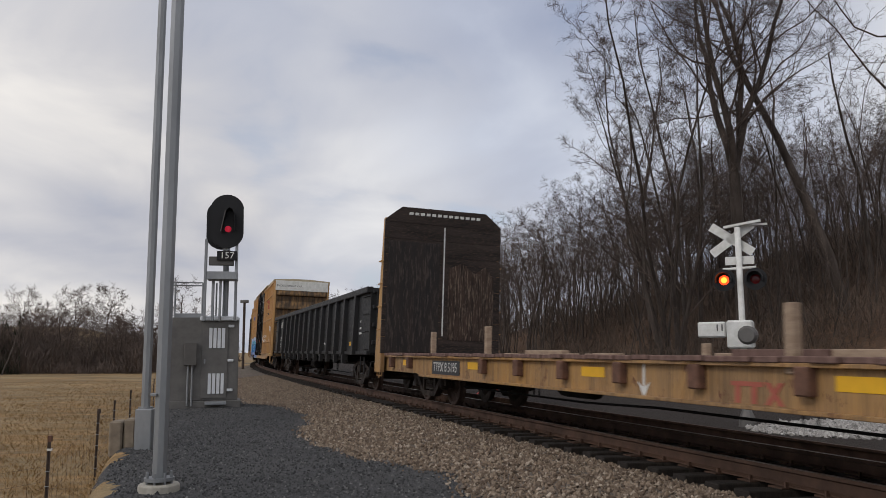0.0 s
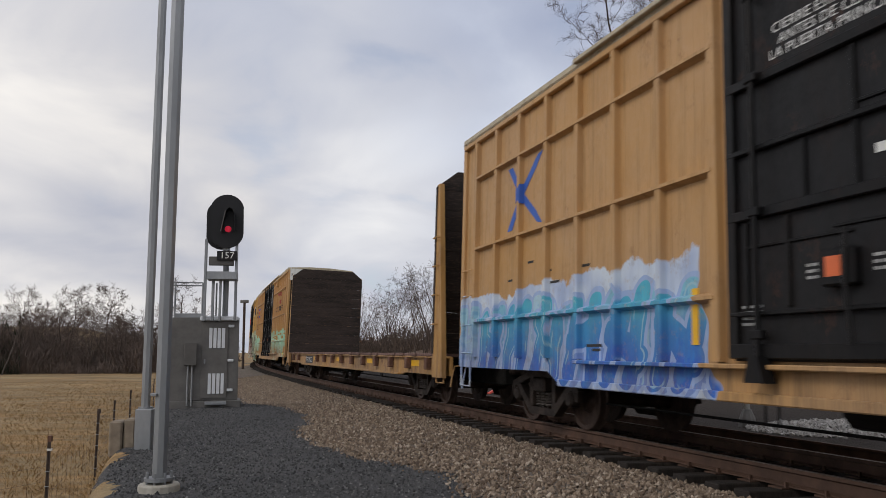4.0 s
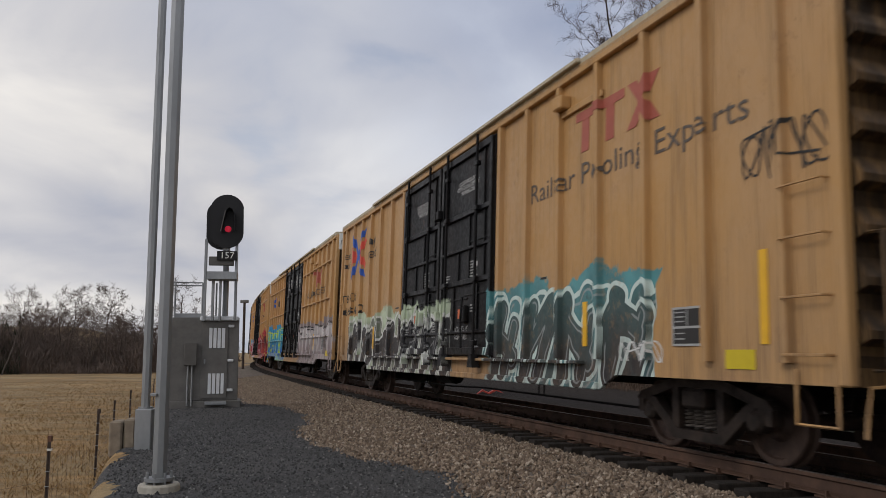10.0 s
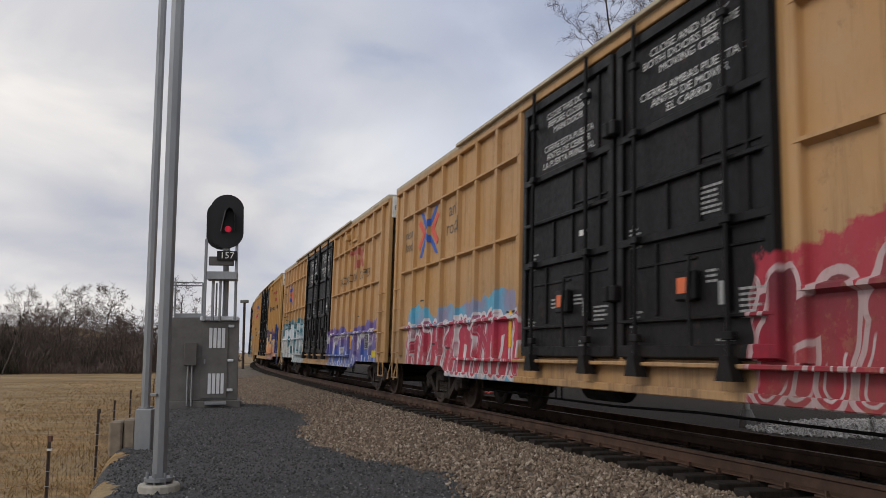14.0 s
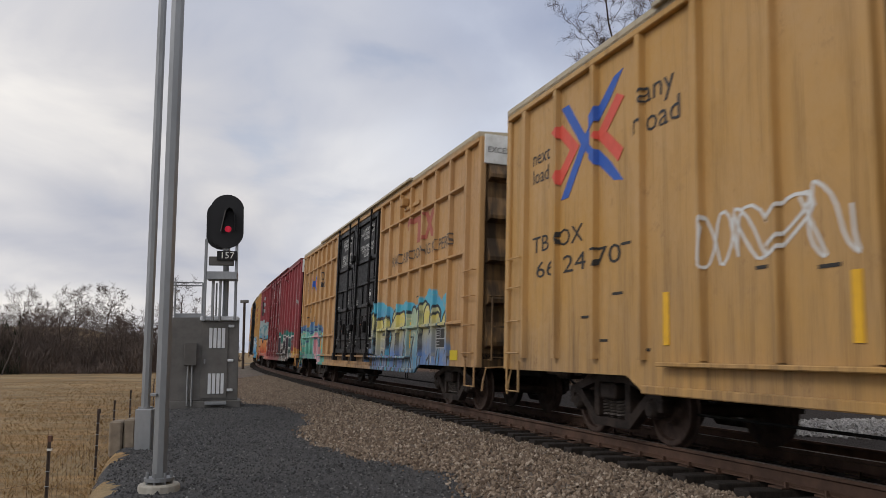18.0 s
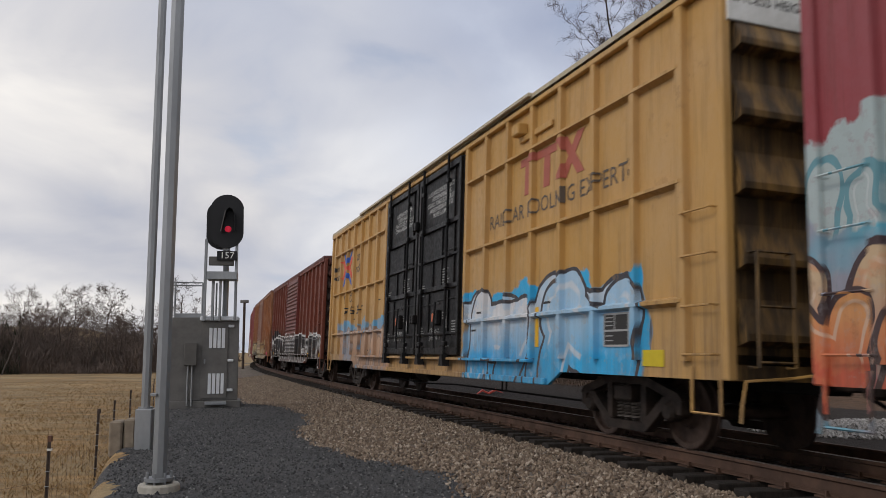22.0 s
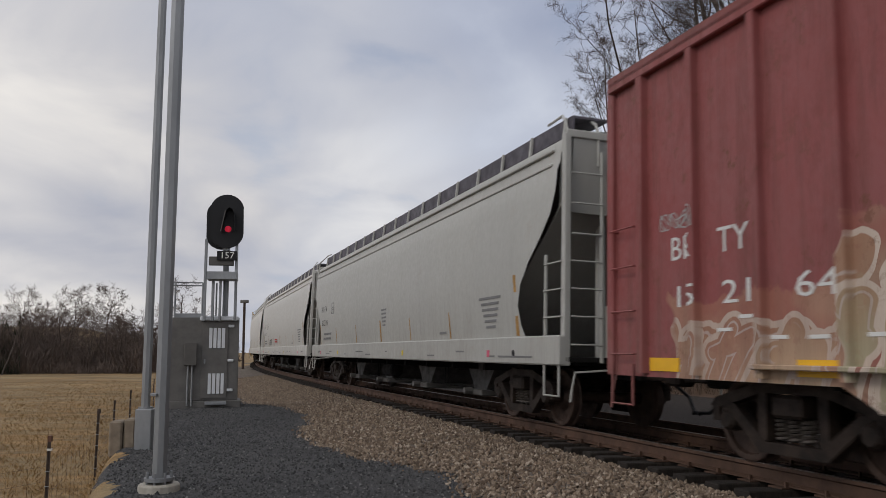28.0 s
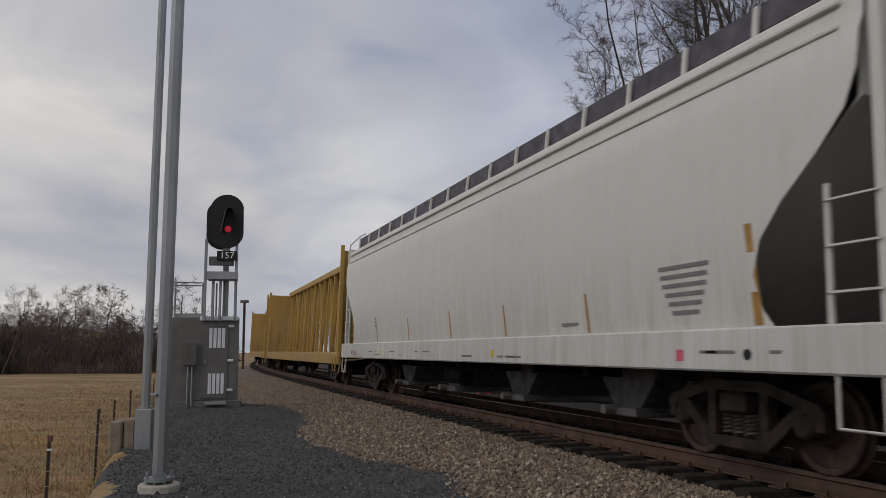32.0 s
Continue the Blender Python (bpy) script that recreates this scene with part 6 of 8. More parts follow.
def centerbeam(u1, u2, seed):
    L, mid = u1 - u2, (u1 + u2) / 2
    car = thing("centerbeam_flatcar", "empty mustard-yellow centre-beam lumber flatcar", "flatcar", "freight cars of the train")
    h = L / 2
    P = paint("centerbeam_paint", car, (0.36, 0.215, 0.04), seed=seed, rust=0.5)
    part("deck", MB().cbox(-h, h, -1.45, 1.45, 0.98, 1.10, 0.015), P, car)
    for sy in (-1, 1):
        part("side_sill", MB().cbox(-h, h, min(sy * 1.40, sy * 1.48), max(sy * 1.40, sy * 1.48), 0.72, 1.12, 0.015), P, car)
    part("top_beam", MB().cbox(-h + 0.6, h - 0.6, -0.38, 0.38, 4.45, 4.72, 0.03), P, car, "dark mustard top beam")
    for i in range(17):
        x = -h + 1.1 + i * (L - 2.2) / 16
        for sy in (-1, 1):
            part("beam_post", MB().prism([(sy * 0.30, 1.1), (sy * 0.42, 1.1), (sy * 0.34, 4.5), (sy * 0.20, 4.5)], x - 0.08, x + 0.08, 'x'), P, car)
        if i < 16:
            x2 = x + (L - 2.2) / 16
            part("diagonal", MB().bar((x + 0.1, -0.33, 1.15), (x2 - 0.1, -0.25, 4.4), 0.10, 0.08) if i % 2 else MB().bar((x + 0.1, -0.25, 4.4), (x2 - 0.1, -0.33, 1.15), 0.10, 0.08), P, car)
    for sx in (1, -1):
        e = sx * (h - 0.35)
        part("bulkhead", MB().cbox(e - 0.05, e + 0.05, -1.45, 1.45, 1.1, 4.55, 0.015), P, car, "mustard steel end bulkhead")
        for y in (-1.44, 0.0, 1.44):
            part("bulkhead_post", MB().prism([(e + sx * 0.05, 0.8), (e + sx * 0.34, 0.8), (e + sx * 0.14, 4.72), (e + sx * 0.05, 4.72)], y - 0.06, y + 0.06), P, car)
    centre_sill(car, L, 0.6, 0.98)
    end_gear(car, L, P, 0.6)
    trucks(car, h - 2.8, mid)
    CARS.append((car, mid, h - 2.8))


NXT = lambda h, m1=BDEC, z=3.95, k=1.15: [("next\nload", 't', -h + 1.04, z - 0.17, 0.34, m1, 0.60), ("any\nroad", 't', -h + 4.2, z - 0.10, 0.42, m1, 0.86),
                                  ('cross', 'e', -h + 2.52, z - 0.15, k, BLUE), ('chevrons', 'e', -h + 2.52, z - 0.15, k, REDX)]
NUM = lambda h, a, z=2.78, dx=0.0: [("TB  OX", 't', -h + 1.58 + dx, z, 0.36, BDEC, 1.62), (a, 't', -h + 2.14 + dx, z - 0.40, 0.36, BDEC, 2.46)]
POOL = lambda h, up=True, z=3.40: [("RAILCAR POOLING EXPERTS", 't', h - 4.12, z, 0.36, CHAR2, 4.65), ('bars', 'e', h - 4.1, z + 0.57, 1.06, MAROON)] if up else \
                                  [("Railcar Pooling Experts", 't', h - 3.84, z + 0.20, 0.44, CHAR2, 5.0), ('bars', 'e', h - 3.85, z + 0.82, 1.02, MAROON)]
CHAR2 = plain("faded_grey_stencil_paint", (0.10, 0.08, 0.065), 0.6)
H = 10.5
WH, BK, RD, BL_, CY, OR_, GR, PK, LM = (0.62, 0.62, 0.60), (0.02, 0.02, 0.022), (0.45, 0.03, 0.06), (0.03, 0.12, 0.45), (0.07, 0.38, 0.50), (0.62, 0.22, 0.06), (0.10, 0.36, 0.22), (0.60, 0.28, 0.25), (0.50, 0.60, 0.09)
NAVY, MINT, GRY, TEAL, PURP, CREAM, MAG = (0.02, 0.04, 0.16), (0.35, 0.62, 0.48), (0.30, 0.28, 0.31), (0.03, 0.26, 0.28), (0.16, 0.09, 0.26), (0.66, 0.55, 0.30), (0.42, 0.03, 0.16)

bulkhead_flat(7.2, -15.02, "yellow bulkhead flatcar with dark plank bulkheads and scattered lumber stakes", 1.0, True)
gondola(-16.3, -38.75)
boxcar(-40.1, -61.1, "tan-yellow high-cube boxcar with black plug doors and blue sprayed letters", TAN, BLK, 'grid',
       [(-10.6, -3.2, 2.1, (0.55, 0.62, 0.70), BL_, CY, (0.30, 0.40, 0.62), 0.7)], 3.1, POOL(H) + [('cross', 'e', -H + 2.65, 3.7, 1.15, BLUE), ('', 's', 4.6, 1.95, 3.2, WDEC, 0.5), ('', 's', 8.6, 2.15, 1.0, WDEC, 1.1)])
bulkhead_flat(-61.9, -84.3, "yellow bulkhead flatcar with empty deck and dark plank bulkheads", 4.0, False)
boxcar(-85.8, -106.5, "tan-yellow high-cube boxcar with black plug doors and mint sprayed letters", TAN, BLK, 'grid',
       [(-10.6, -6.6, 2.05, MINT, (0.38, 0.22, 0.08), (0.40, 0.66, 0.54), (0.36, 0.58, 0.46), 1.3), (3.0, 7.4, 2.15, TAN, (0.40, 0.24, 0.08), (0.42, 0.40, 0.16), (0.52, 0.56, 0.16), 0.8), (3.0, 9.8, 2.15, MINT, (0.30, 0.15, 0.06), (0.38, 0.64, 0.50), TAN, 0.9)], 5.2, POOL(H) + NXT(H, CHAR2) + [("TB OX", 't', -H + 1.75, 2.75, 0.42, BDEC), ("67", 't', -H + 1.45, 2.25, 0.42, BDEC)])
boxcar(-107.7, -128.4, "yellow ribbed high-cube boxcar with black doors and grey-green sprayed letters", YEL2, BLK, 'ribs',
       [(2.3, 10.6, 2.55, (0.44, 0.50, 0.34), (0.10, 0.105, 0.095), (0.17, 0.175, 0.15), (0.48, 0.54, 0.36), 0.95, (0.55, 0.62, 0.45)), (-3.0, 3.0, 2.1, (0.085, 0.045, 0.040), (0.52, 0.46, 0.38), (0.36, 0.28, 0.23), (0.15, 0.030, 0.028), 0.42, (0.50, 0.16, 0.10)), (-10.6, -2.6, 2.2, (0.50, 0.66, 0.66), (0.60, 0.62, 0.42), (0.52, 0.66, 0.64), (0.50, 0.42, 0.16), 0.6)],
       6.4, [("Railcar Pooling", 't', H - 3.1, 3.70, 0.50, CHAR, 3.47), ("Experts", 't', H - 3.1, 3.28, 0.50, CHAR, 1.71), ('address', 'e', H - 3.15, 2.80, 0.82, CHAR), ('panel', 'e', H - 3.12, 4.24, 1.38, CHAR), ('bars', 'e', H - 3.12, 4.24, 1.16, WDEC)] + NXT(H, CHAR, 4.2, 1.48) + NUM(H, "66 04 45"), roof_c=(0.55, 0.47, 0.25))
boxcar(-129.6, -150.1, "tan ribbed high-cube boxcar with black doors and black-and-white sprayed letters", TAN, BLK, 'ribs',
       [(-9.0, 0.6, 2.1, (0.50, 0.58, 0.42), BK, (0.03, 0.03, 0.033), (0.60, 0.61, 0.58), 0.95), (2.5, 7.6, 2.15, (0.10, 0.30, 0.32), BK, (0.05, 0.10, 0.10), (0.55, 0.66, 0.62), 0.8)], 7.9, POOL(H, False) + NXT(H, CHAR, 4.2, 1.48) + NUM(H, "66 34 82") + [('', 's', 9.6, 3.05, 1.1, BDEC, 0.55), ('', 's', 7.2, 1.15, 0.9, WDEC, 0.25)])
boxcar(-151.05, -172.2, "tan-yellow high-cube boxcar with black doors and grey sprayed letters", TAN, BLK, 'grid',
       [(2.2, 10.6, 2.2, (0.24, 0.21, 0.215), (0.34, 0.28, 0.29), (0.50, 0.47, 0.47), (0.06, 0.055, 0.06), 1.15), (-10.6, -2.9, 2.35, (0.05, 0.30, 0.50), BL_, (0.06, 0.36, 0.40), (0.45, 0.58, 0.08), 0.8)],
       8.6, POOL(H) + NXT(H, CHAR2) + NUM(H, "66 91 57"))
boxcar(-173.5, -194.5, "tan-yellow high-cube boxcar with black doors and crimson sprayed letters", TAN, BLK, 'grid',
       [(2.3, 7.2, 2.1, (0.40, 0.05, 0.07), (0.34, 0.02, 0.04), (0.12, 0.03, 0.04), (0.50, 0.36, 0.36), 0.75, WH), (6.4, 10.6, 2.35, (0.40, 0.05, 0.06), (0.36, 0.03, 0.04), BK, (0.42, 0.05, 0.05), 1.0, (0.60, 0.42, 0.10)), (-9.4, -3.0, 2.0, (0.10, 0.36, 0.52), RD, (0.36, 0.03, 0.08), (0.58, 0.55, 0.56), 0.55)], 9.7, POOL(H) + NXT(H, CHAR2))
boxcar(-195.2, -216.0, "tan-yellow high-cube boxcar with black doors and white and teal sprayed letters", TAN, BLK, 'grid',
       [(-10.2, -3.0, 2.45, (0.03, 0.13, 0.17), WH, (0.55, 0.60, 0.63), (0.02, 0.16, 0.20), 1.3), (2.4, 9.5, 1.8, PURP, BL_, PURP, WH, 0.7)], 10.3, POOL(H) + NXT(H, CHAR2) + NUM(H, "67 98 20", 2.7))
boxcar(-217.35, -238.0, "golden ribbed boxcar with black doors, cream and navy sprayed letters", YEL, BLK, 'ribs',
       [(2.6, 10.2, 2.35, NAVY, (0.66, 0.30, 0.15), CREAM, (0.03, 0.04, 0.13), 0.72, (0.68, 0.62, 0.52)), (8.3, 10.2, 2.55, NAVY, NAVY, NAVY, (0.025, 0.05, 0.18), 0.9, (0.10, 0.30, 0.12))], 11.8, POOL(H, False) + NXT(10.2, CHAR, 4.2, 1.48) + NUM(10.2, "66 24 70") + [('', 's', -4.2, 2.3, 2.0, WDEC, 0.7)])
boxcar(-239.3, -259.65, "tan-yellow high-cube boxcar with black doors and yellow and blue sprayed letters", TAN, BLK, 'grid',
       [(2.2, 8.6, 2.25, CY, (0.10, 0.20, 0.42), (0.58, 0.50, 0.13), (0.03, 0.04, 0.05), 0.85), (-10.2, -5.0, 2.1, (0.09, 0.16, 0.34), (0.06, 0.34, 0.26), (0.22, 0.50, 0.38), (0.05, 0.10, 0.22), 0.95, PK), (-7.2, -5.7, 1.75, (0.60, 0.30, 0.32), (0.62, 0.33, 0.36), (0.56, 0.24, 0.28), (0.10, 0.22, 0.26), 0.7)], 12.9, POOL(H) + NXT(10.07, CHAR) + NUM(10.07, "67 06 82"))
MAR = (0.255, 0.042, 0.050)
boxcar(-260.7, -281.25, "maroon high-cube boxcar with plug doors and orange and white sprayed letters", MAR, (0.19, 0.028, 0.034), 'ribs',
       [(2.7, 8.6, 2.05, (0.03, 0.20, 0.17), BK, (0.05, 0.035, 0.06), (0.60, 0.58, 0.56), 0.85, (0.58, 0.24, 0.08)), (8.0, 10.6, 1.15, (0.50, 0.22, 0.05), (0.50, 0.24, 0.06), (0.55, 0.28, 0.10), (0.50, 0.24, 0.06), 0.8), (-10.6, -3.1, 3.0, (0.34, 0.40, 0.40), (0.32, 0.38, 0.38), (0.36, 0.42, 0.42), (0.12, 0.26, 0.30), 0.6), (-10.6, -3.2, 2.1, CY, (0.55, 0.10, 0.05), (0.66, 0.36, 0.13), (0.05, 0.03, 0.035), 0.9)],
       13.5, [('words', 'e', -H + 3.85, 4.05, 0.8, CREY), ('roundel', 'e', -H + 1.8, 3.95, 0.9, CHAR), ('', 's', H - 0.55, 3.5, 0.8, CREY, 0.9), ('lines', 'e', H - 1.5, 2.55, 0.30, CREY)], roof_c=(0.16, 0.04, 0.04))
boxcar(-282.47, -303.2, "golden-tan high-cube boxcar with black doors and pale blue sprayed letters", YEL, BLK, 'grid',
       [(3.0, 8.9, 2.1, (0.03, 0.35, 0.62), (0.03, 0.36, 0.66), (0.60, 0.60, 0.61), (0.045, 0.045, 0.055), 1.9), (-8.8, -2.6, 1.95, (0.10, 0.34, 0.55), (0.42, 0.25, 0.15), (0.50, 0.34, 0.24), (0.28, 0.19, 0.14), 0.75)], 14.2, POOL(H) + NXT(H, CHAR) + NUM(H, "67 16 34", dx=1.35))
DIMGREY = weathered("dull_grey_repaint", (0.075, 0.068, 0.066), (0.045, 0.038, 0.035), 0.7, 0, 3)
GREENL = plain("green_label_paint", (0.03, 0.36, 0.14), 0.5)
OX = (0.135, 0.028, 0.013)
boxcar(-304.6, -321.5, "oxide-red boxcar with ribbed sliding door and black-and-white sprayed letters", OX, (0.125, 0.024, 0.018), 'slide',
       [(-4.4, 8.2, 1.95, OX, BK, (0.035, 0.035, 0.04), (0.62, 0.62, 0.61), 1.0), (-8.3, -4.1, 2.05, BK, BK, (0.05, 0.05, 0.055), (0.62, 0.62, 0.61), 0.60, (0.60, 0.60, 0.58))], 15.6, [("BK   TY", 't', -6.67, 2.22, 0.38, WDEC, 1.27)], roof_c=(0.10, 0.03, 0.025), eave=4.66, end_white=False)
RUSTB = (0.26, 0.098, 0.035)
oldcar = boxcar(-323.0, -339.9, "rust-stained orange-brown boxcar with ribbed sliding door", RUSTB, (0.20, 0.085, 0.05), 'slide',
       [(-8.3, 5.2, 1.70, (0.26, 0.15, 0.07), (0.48, 0.42, 0.26), (0.34, 0.19, 0.07), (0.10, 0.06, 0.04), 0.55), (-8.3, -1.9, 1.7, (0.07, 0.065, 0.065), (0.08, 0.075, 0.075), (0.35, 0.26, 0.12), (0.45, 0.40, 0.26), 1.0)], 16.1, [], roof_c=(0.14, 0.06, 0.045), eave=4.72, end_white=False)
for x0, x1, z0, z1 in ((-7.35, -6.35, 2.5, 4.35), (-6.1, -5.2, 2.45, 4.3), (-4.95, -4.1, 1.5, 2.1), (-3.6, -2.9, 1.1, 1.9), (2.4, 3.3, 1.05, 1.6), (4.3, 5.2, 1.95, 2.25), (5.7, 6.7, 1.80, 2.42), (-7.3, -6.4, 1.0, 1.5)):
    part("repaint_patch", MB().box(x0, x1, -1.518, -1.509, z0, z1), DIMGREY, oldcar, "dull dark-grey repainted patch")
part("green_label", MB().box(5.85, 6.15, -1.524, -1.512, 1.86, 2.06), GREENL, oldcar, "small green label")
part("pink_label", MB().box(6.55, 6.85, -1.58, -1.512, 0.90, 1.10), PINKD, oldcar)
boxcar(-341.4, -358.5, "faded red boxcar with ribbed sliding door and pale sprayed letters", (0.24, 0.062, 0.060), (0.23, 0.06, 0.058), 'slide',
       [(-7.3, 2.0, 1.62, (0.30, 0.12, 0.09), (0.42, 0.30, 0.20), (0.30, 0.17, 0.11), (0.46, 0.36, 0.30), 0.55), (-4.9, 3.0, 2.25, (0.27, 0.10, 0.08), (0.36, 0.33, 0.22), (0.34, 0.21, 0.13), (0.52, 0.43, 0.36), 0.6)], 17.3, [("BK   TY", 't', -6.67, 2.28, 0.38, WDEC, 1.27), ("15  21   64", 't', -6.1, 1.74, 0.34, WDEC, 2.27), ('', 's', -7.15, 2.62, 0.7, CREY, 0.25)], roof_c=(0.20, 0.06, 0.055), eave=4.70, end_white=False)
hopper(-359.8, -380.2, "light grey covered hopper with rounded sides and roof walkway", (0.37, 0.368, 0.345), 18.1, [("A C F X", -7.98, 2.63, 0.30), ("6 7 2 3 6", -7.85, 2.14, 0.30)])
hopper(-381.4, -402.05, "white covered hopper with rounded sides and roof walkway", (0.47, 0.46, 0.43), 19.4, [("A C F X", -7.92, 2.60, 0.30), ("6 6 0 2 7", -7.82, 2.15, 0.30)])
hopper(-402.95, -423.2, "clean white covered hopper with rounded sides and roof walkway", (0.54, 0.525, 0.49), 20.6, [])
centerbeam(-424.1, -447.5, 21.5)
centerbeam(-448.8, -472.0, 22.5)

# ---- lineside things ----


def gz(x, y):
    return float(ground_z(np.array([x]), np.array([y]))[0])


def mast(x, y, z0, hgt, r, tier=False):
    m = thing("signal_gantry_pole", "tall galvanised steel pole on a flanged concrete footing", "pole", "galvanised poles", at=Matrix.Translation((x, y, z0)))
    part("shaft", MB().tube([(0, 0, 0.06), (0, 0, hgt)], [r, r * 0.94], 8), GALV, m, smooth=False)
    part("base_flange", MB().tube([(0, 0, 0.03), (0, 0, 0.07)], r * 2.0, 16), GALV, m)
    part("footing", MB().tube([(0, 0, -0.35), (0, 0, -0.02), (0, 0, 0.0)], [r * 2.75, r * 2.75, r * 2.6], 16), CONCRETE, m, "round concrete footing")
    for k in range(8):
        a = k * math.pi / 4
        part("anchor_bolt", MB().tube([(math.cos(a) * r * 1.7, math.sin(a) * r * 1.7, 0.0), (math.cos(a) * r * 1.7, math.sin(a) * r * 1.7, 0.13)], 0.016, 6), GALV, m)
    part("strap_clip", MB().cbox(-r - 0.03, -r * 0.4, -r - 0.02, -r + 0.06, 1.02, 1.05, 0.004), GALV, m)
    return m


mast(-3.372, 9.55, -0.31, 11.4, 0.086)
pm = thing("signal_gantry_pole", "tall galvanised steel pole in a square bottom sleeve", "pole", "galvanised poles", at=Matrix.Translation((-5.082, 13.6, -0.45)))
part("shaft", MB().tube([(0, 0, 0.0), (0, 0, 12.1)], [0.079, 0.074], 8), GALV, pm, smooth=False)
part("sleeve", MB().cbox(-0.12, 0.16, -0.15, 0.15, 0.02, 0.72, 0.012), GALV, pm, "square galvanised sleeve")
part("collar", MB().tube([(0, 0, 0.72), (0, 0, 0.75)], 0.12, 12), GALV, pm)
TANCON = weathered("tan_concrete", (0.25, 0.205, 0.155), (0.16, 0.13, 0.10), 0.9, 0, 5, (1, 1, 1), 0.4, 50)
blk = thing("concrete_block", "weathered tan concrete foundation block beside the pole", "concrete block", at=Matrix.Translation((-5.56, 13.9, -0.56)) @ Matrix.Rotation(0.2, 4, 'Z'))
part("block", MB().cbox(-0.20, 0.015, -0.20, 0.22, 0, 0.61, 0.03), TANCON, blk)
part("block", MB().cbox(0.03, 0.22, -0.17, 0.22, 0, 0.64, 0.03), TANCON, blk)


def signal_case():
    c = thing("signal_cabinet", "grey aluminium signal equipment cabinet with louvred door", "cabinet", at=Matrix.Translation((-6.20, 20.5, -0.12)) @ Matrix.Rotation(radians(16), 4, 'Z') @ Matrix.Diagonal((1.04, 1, 0.94, 1)))
    part("body", MB().cbox(-0.78, 0.82, -0.42, 0.55, 0.12, 2.34, 0.015), ALU, c)
    part("roof_cap", MB().cbox(-0.12, 0.80, -0.50, 0.58, 2.26, 2.38, 0.02), LOUVRE, c)
    part("plinth", MB().cbox(-0.85, 0.90, -0.46, 0.6, -0.15, 0.12, 0.02), ALU, c)
    door = part("door", MB().cbox(-0.06, 0.56, -0.45, -0.42, 0.18, 2.22, 0.008), ALU, c, "flush cabinet door")
    for z0, n in ((1.52, 4), (0.30, 4)):
        for k in range(n):
            part("louvre", MB().cbox(0.11 + k * 0.10, 0.185 + k * 0.10, -0.462, -0.45, z0, z0 + 0.54, 0.004), LOUVRE, door)
    part("latch", MB().cbox(0.0, 0.04, -0.48, -0.45, 1.1, 1.22, 0.008), GALV, door)
    hg = MB()
    for z in (2.08, 1.15, 0.36):
        hg.cbox(0.56, 0.70, -0.46, -0.42, z, z + 0.07, 0.01)
    part("hinges", hg, LOUVRE, c)
    part("junction_box", MB().cbox(-0.46, -0.16, -0.60, -0.42, 1.06, 1.66, 0.012), DARKBOX, c, "dark brown junction box")
    for x in (-0.36, -0.26):
        part("conduit", MB().tube([(x, -0.5, 1.06), (x, -0.5, 0.0)], 0.025, 6), GALV, c)
    part("step", MB().cbox(0.05, 0.55, -0.70, -0.46, 0.02, 0.10, 0.01), GALV, c)
    part("top_box", MB().cbox(-0.72, -0.1, -0.30, 0.3, 2.34, 2.46, 0.01), GALV, c)
    # railed platform and ladder tower above it
    rl = MB()
    for x in (-0.72, -0.08, 0.25):
        rl.tube([(x, -0.3, 2.34), (x, -0.3, 3.30)], 0.025, 6)
    for z in (3.22, 3.30):
        rl.tube([(-0.80, -0.3, z), (-0.08, -0.3, z)], 0.022, 6)
    part("railing", rl, GALV, c)
    return c


signal_case()


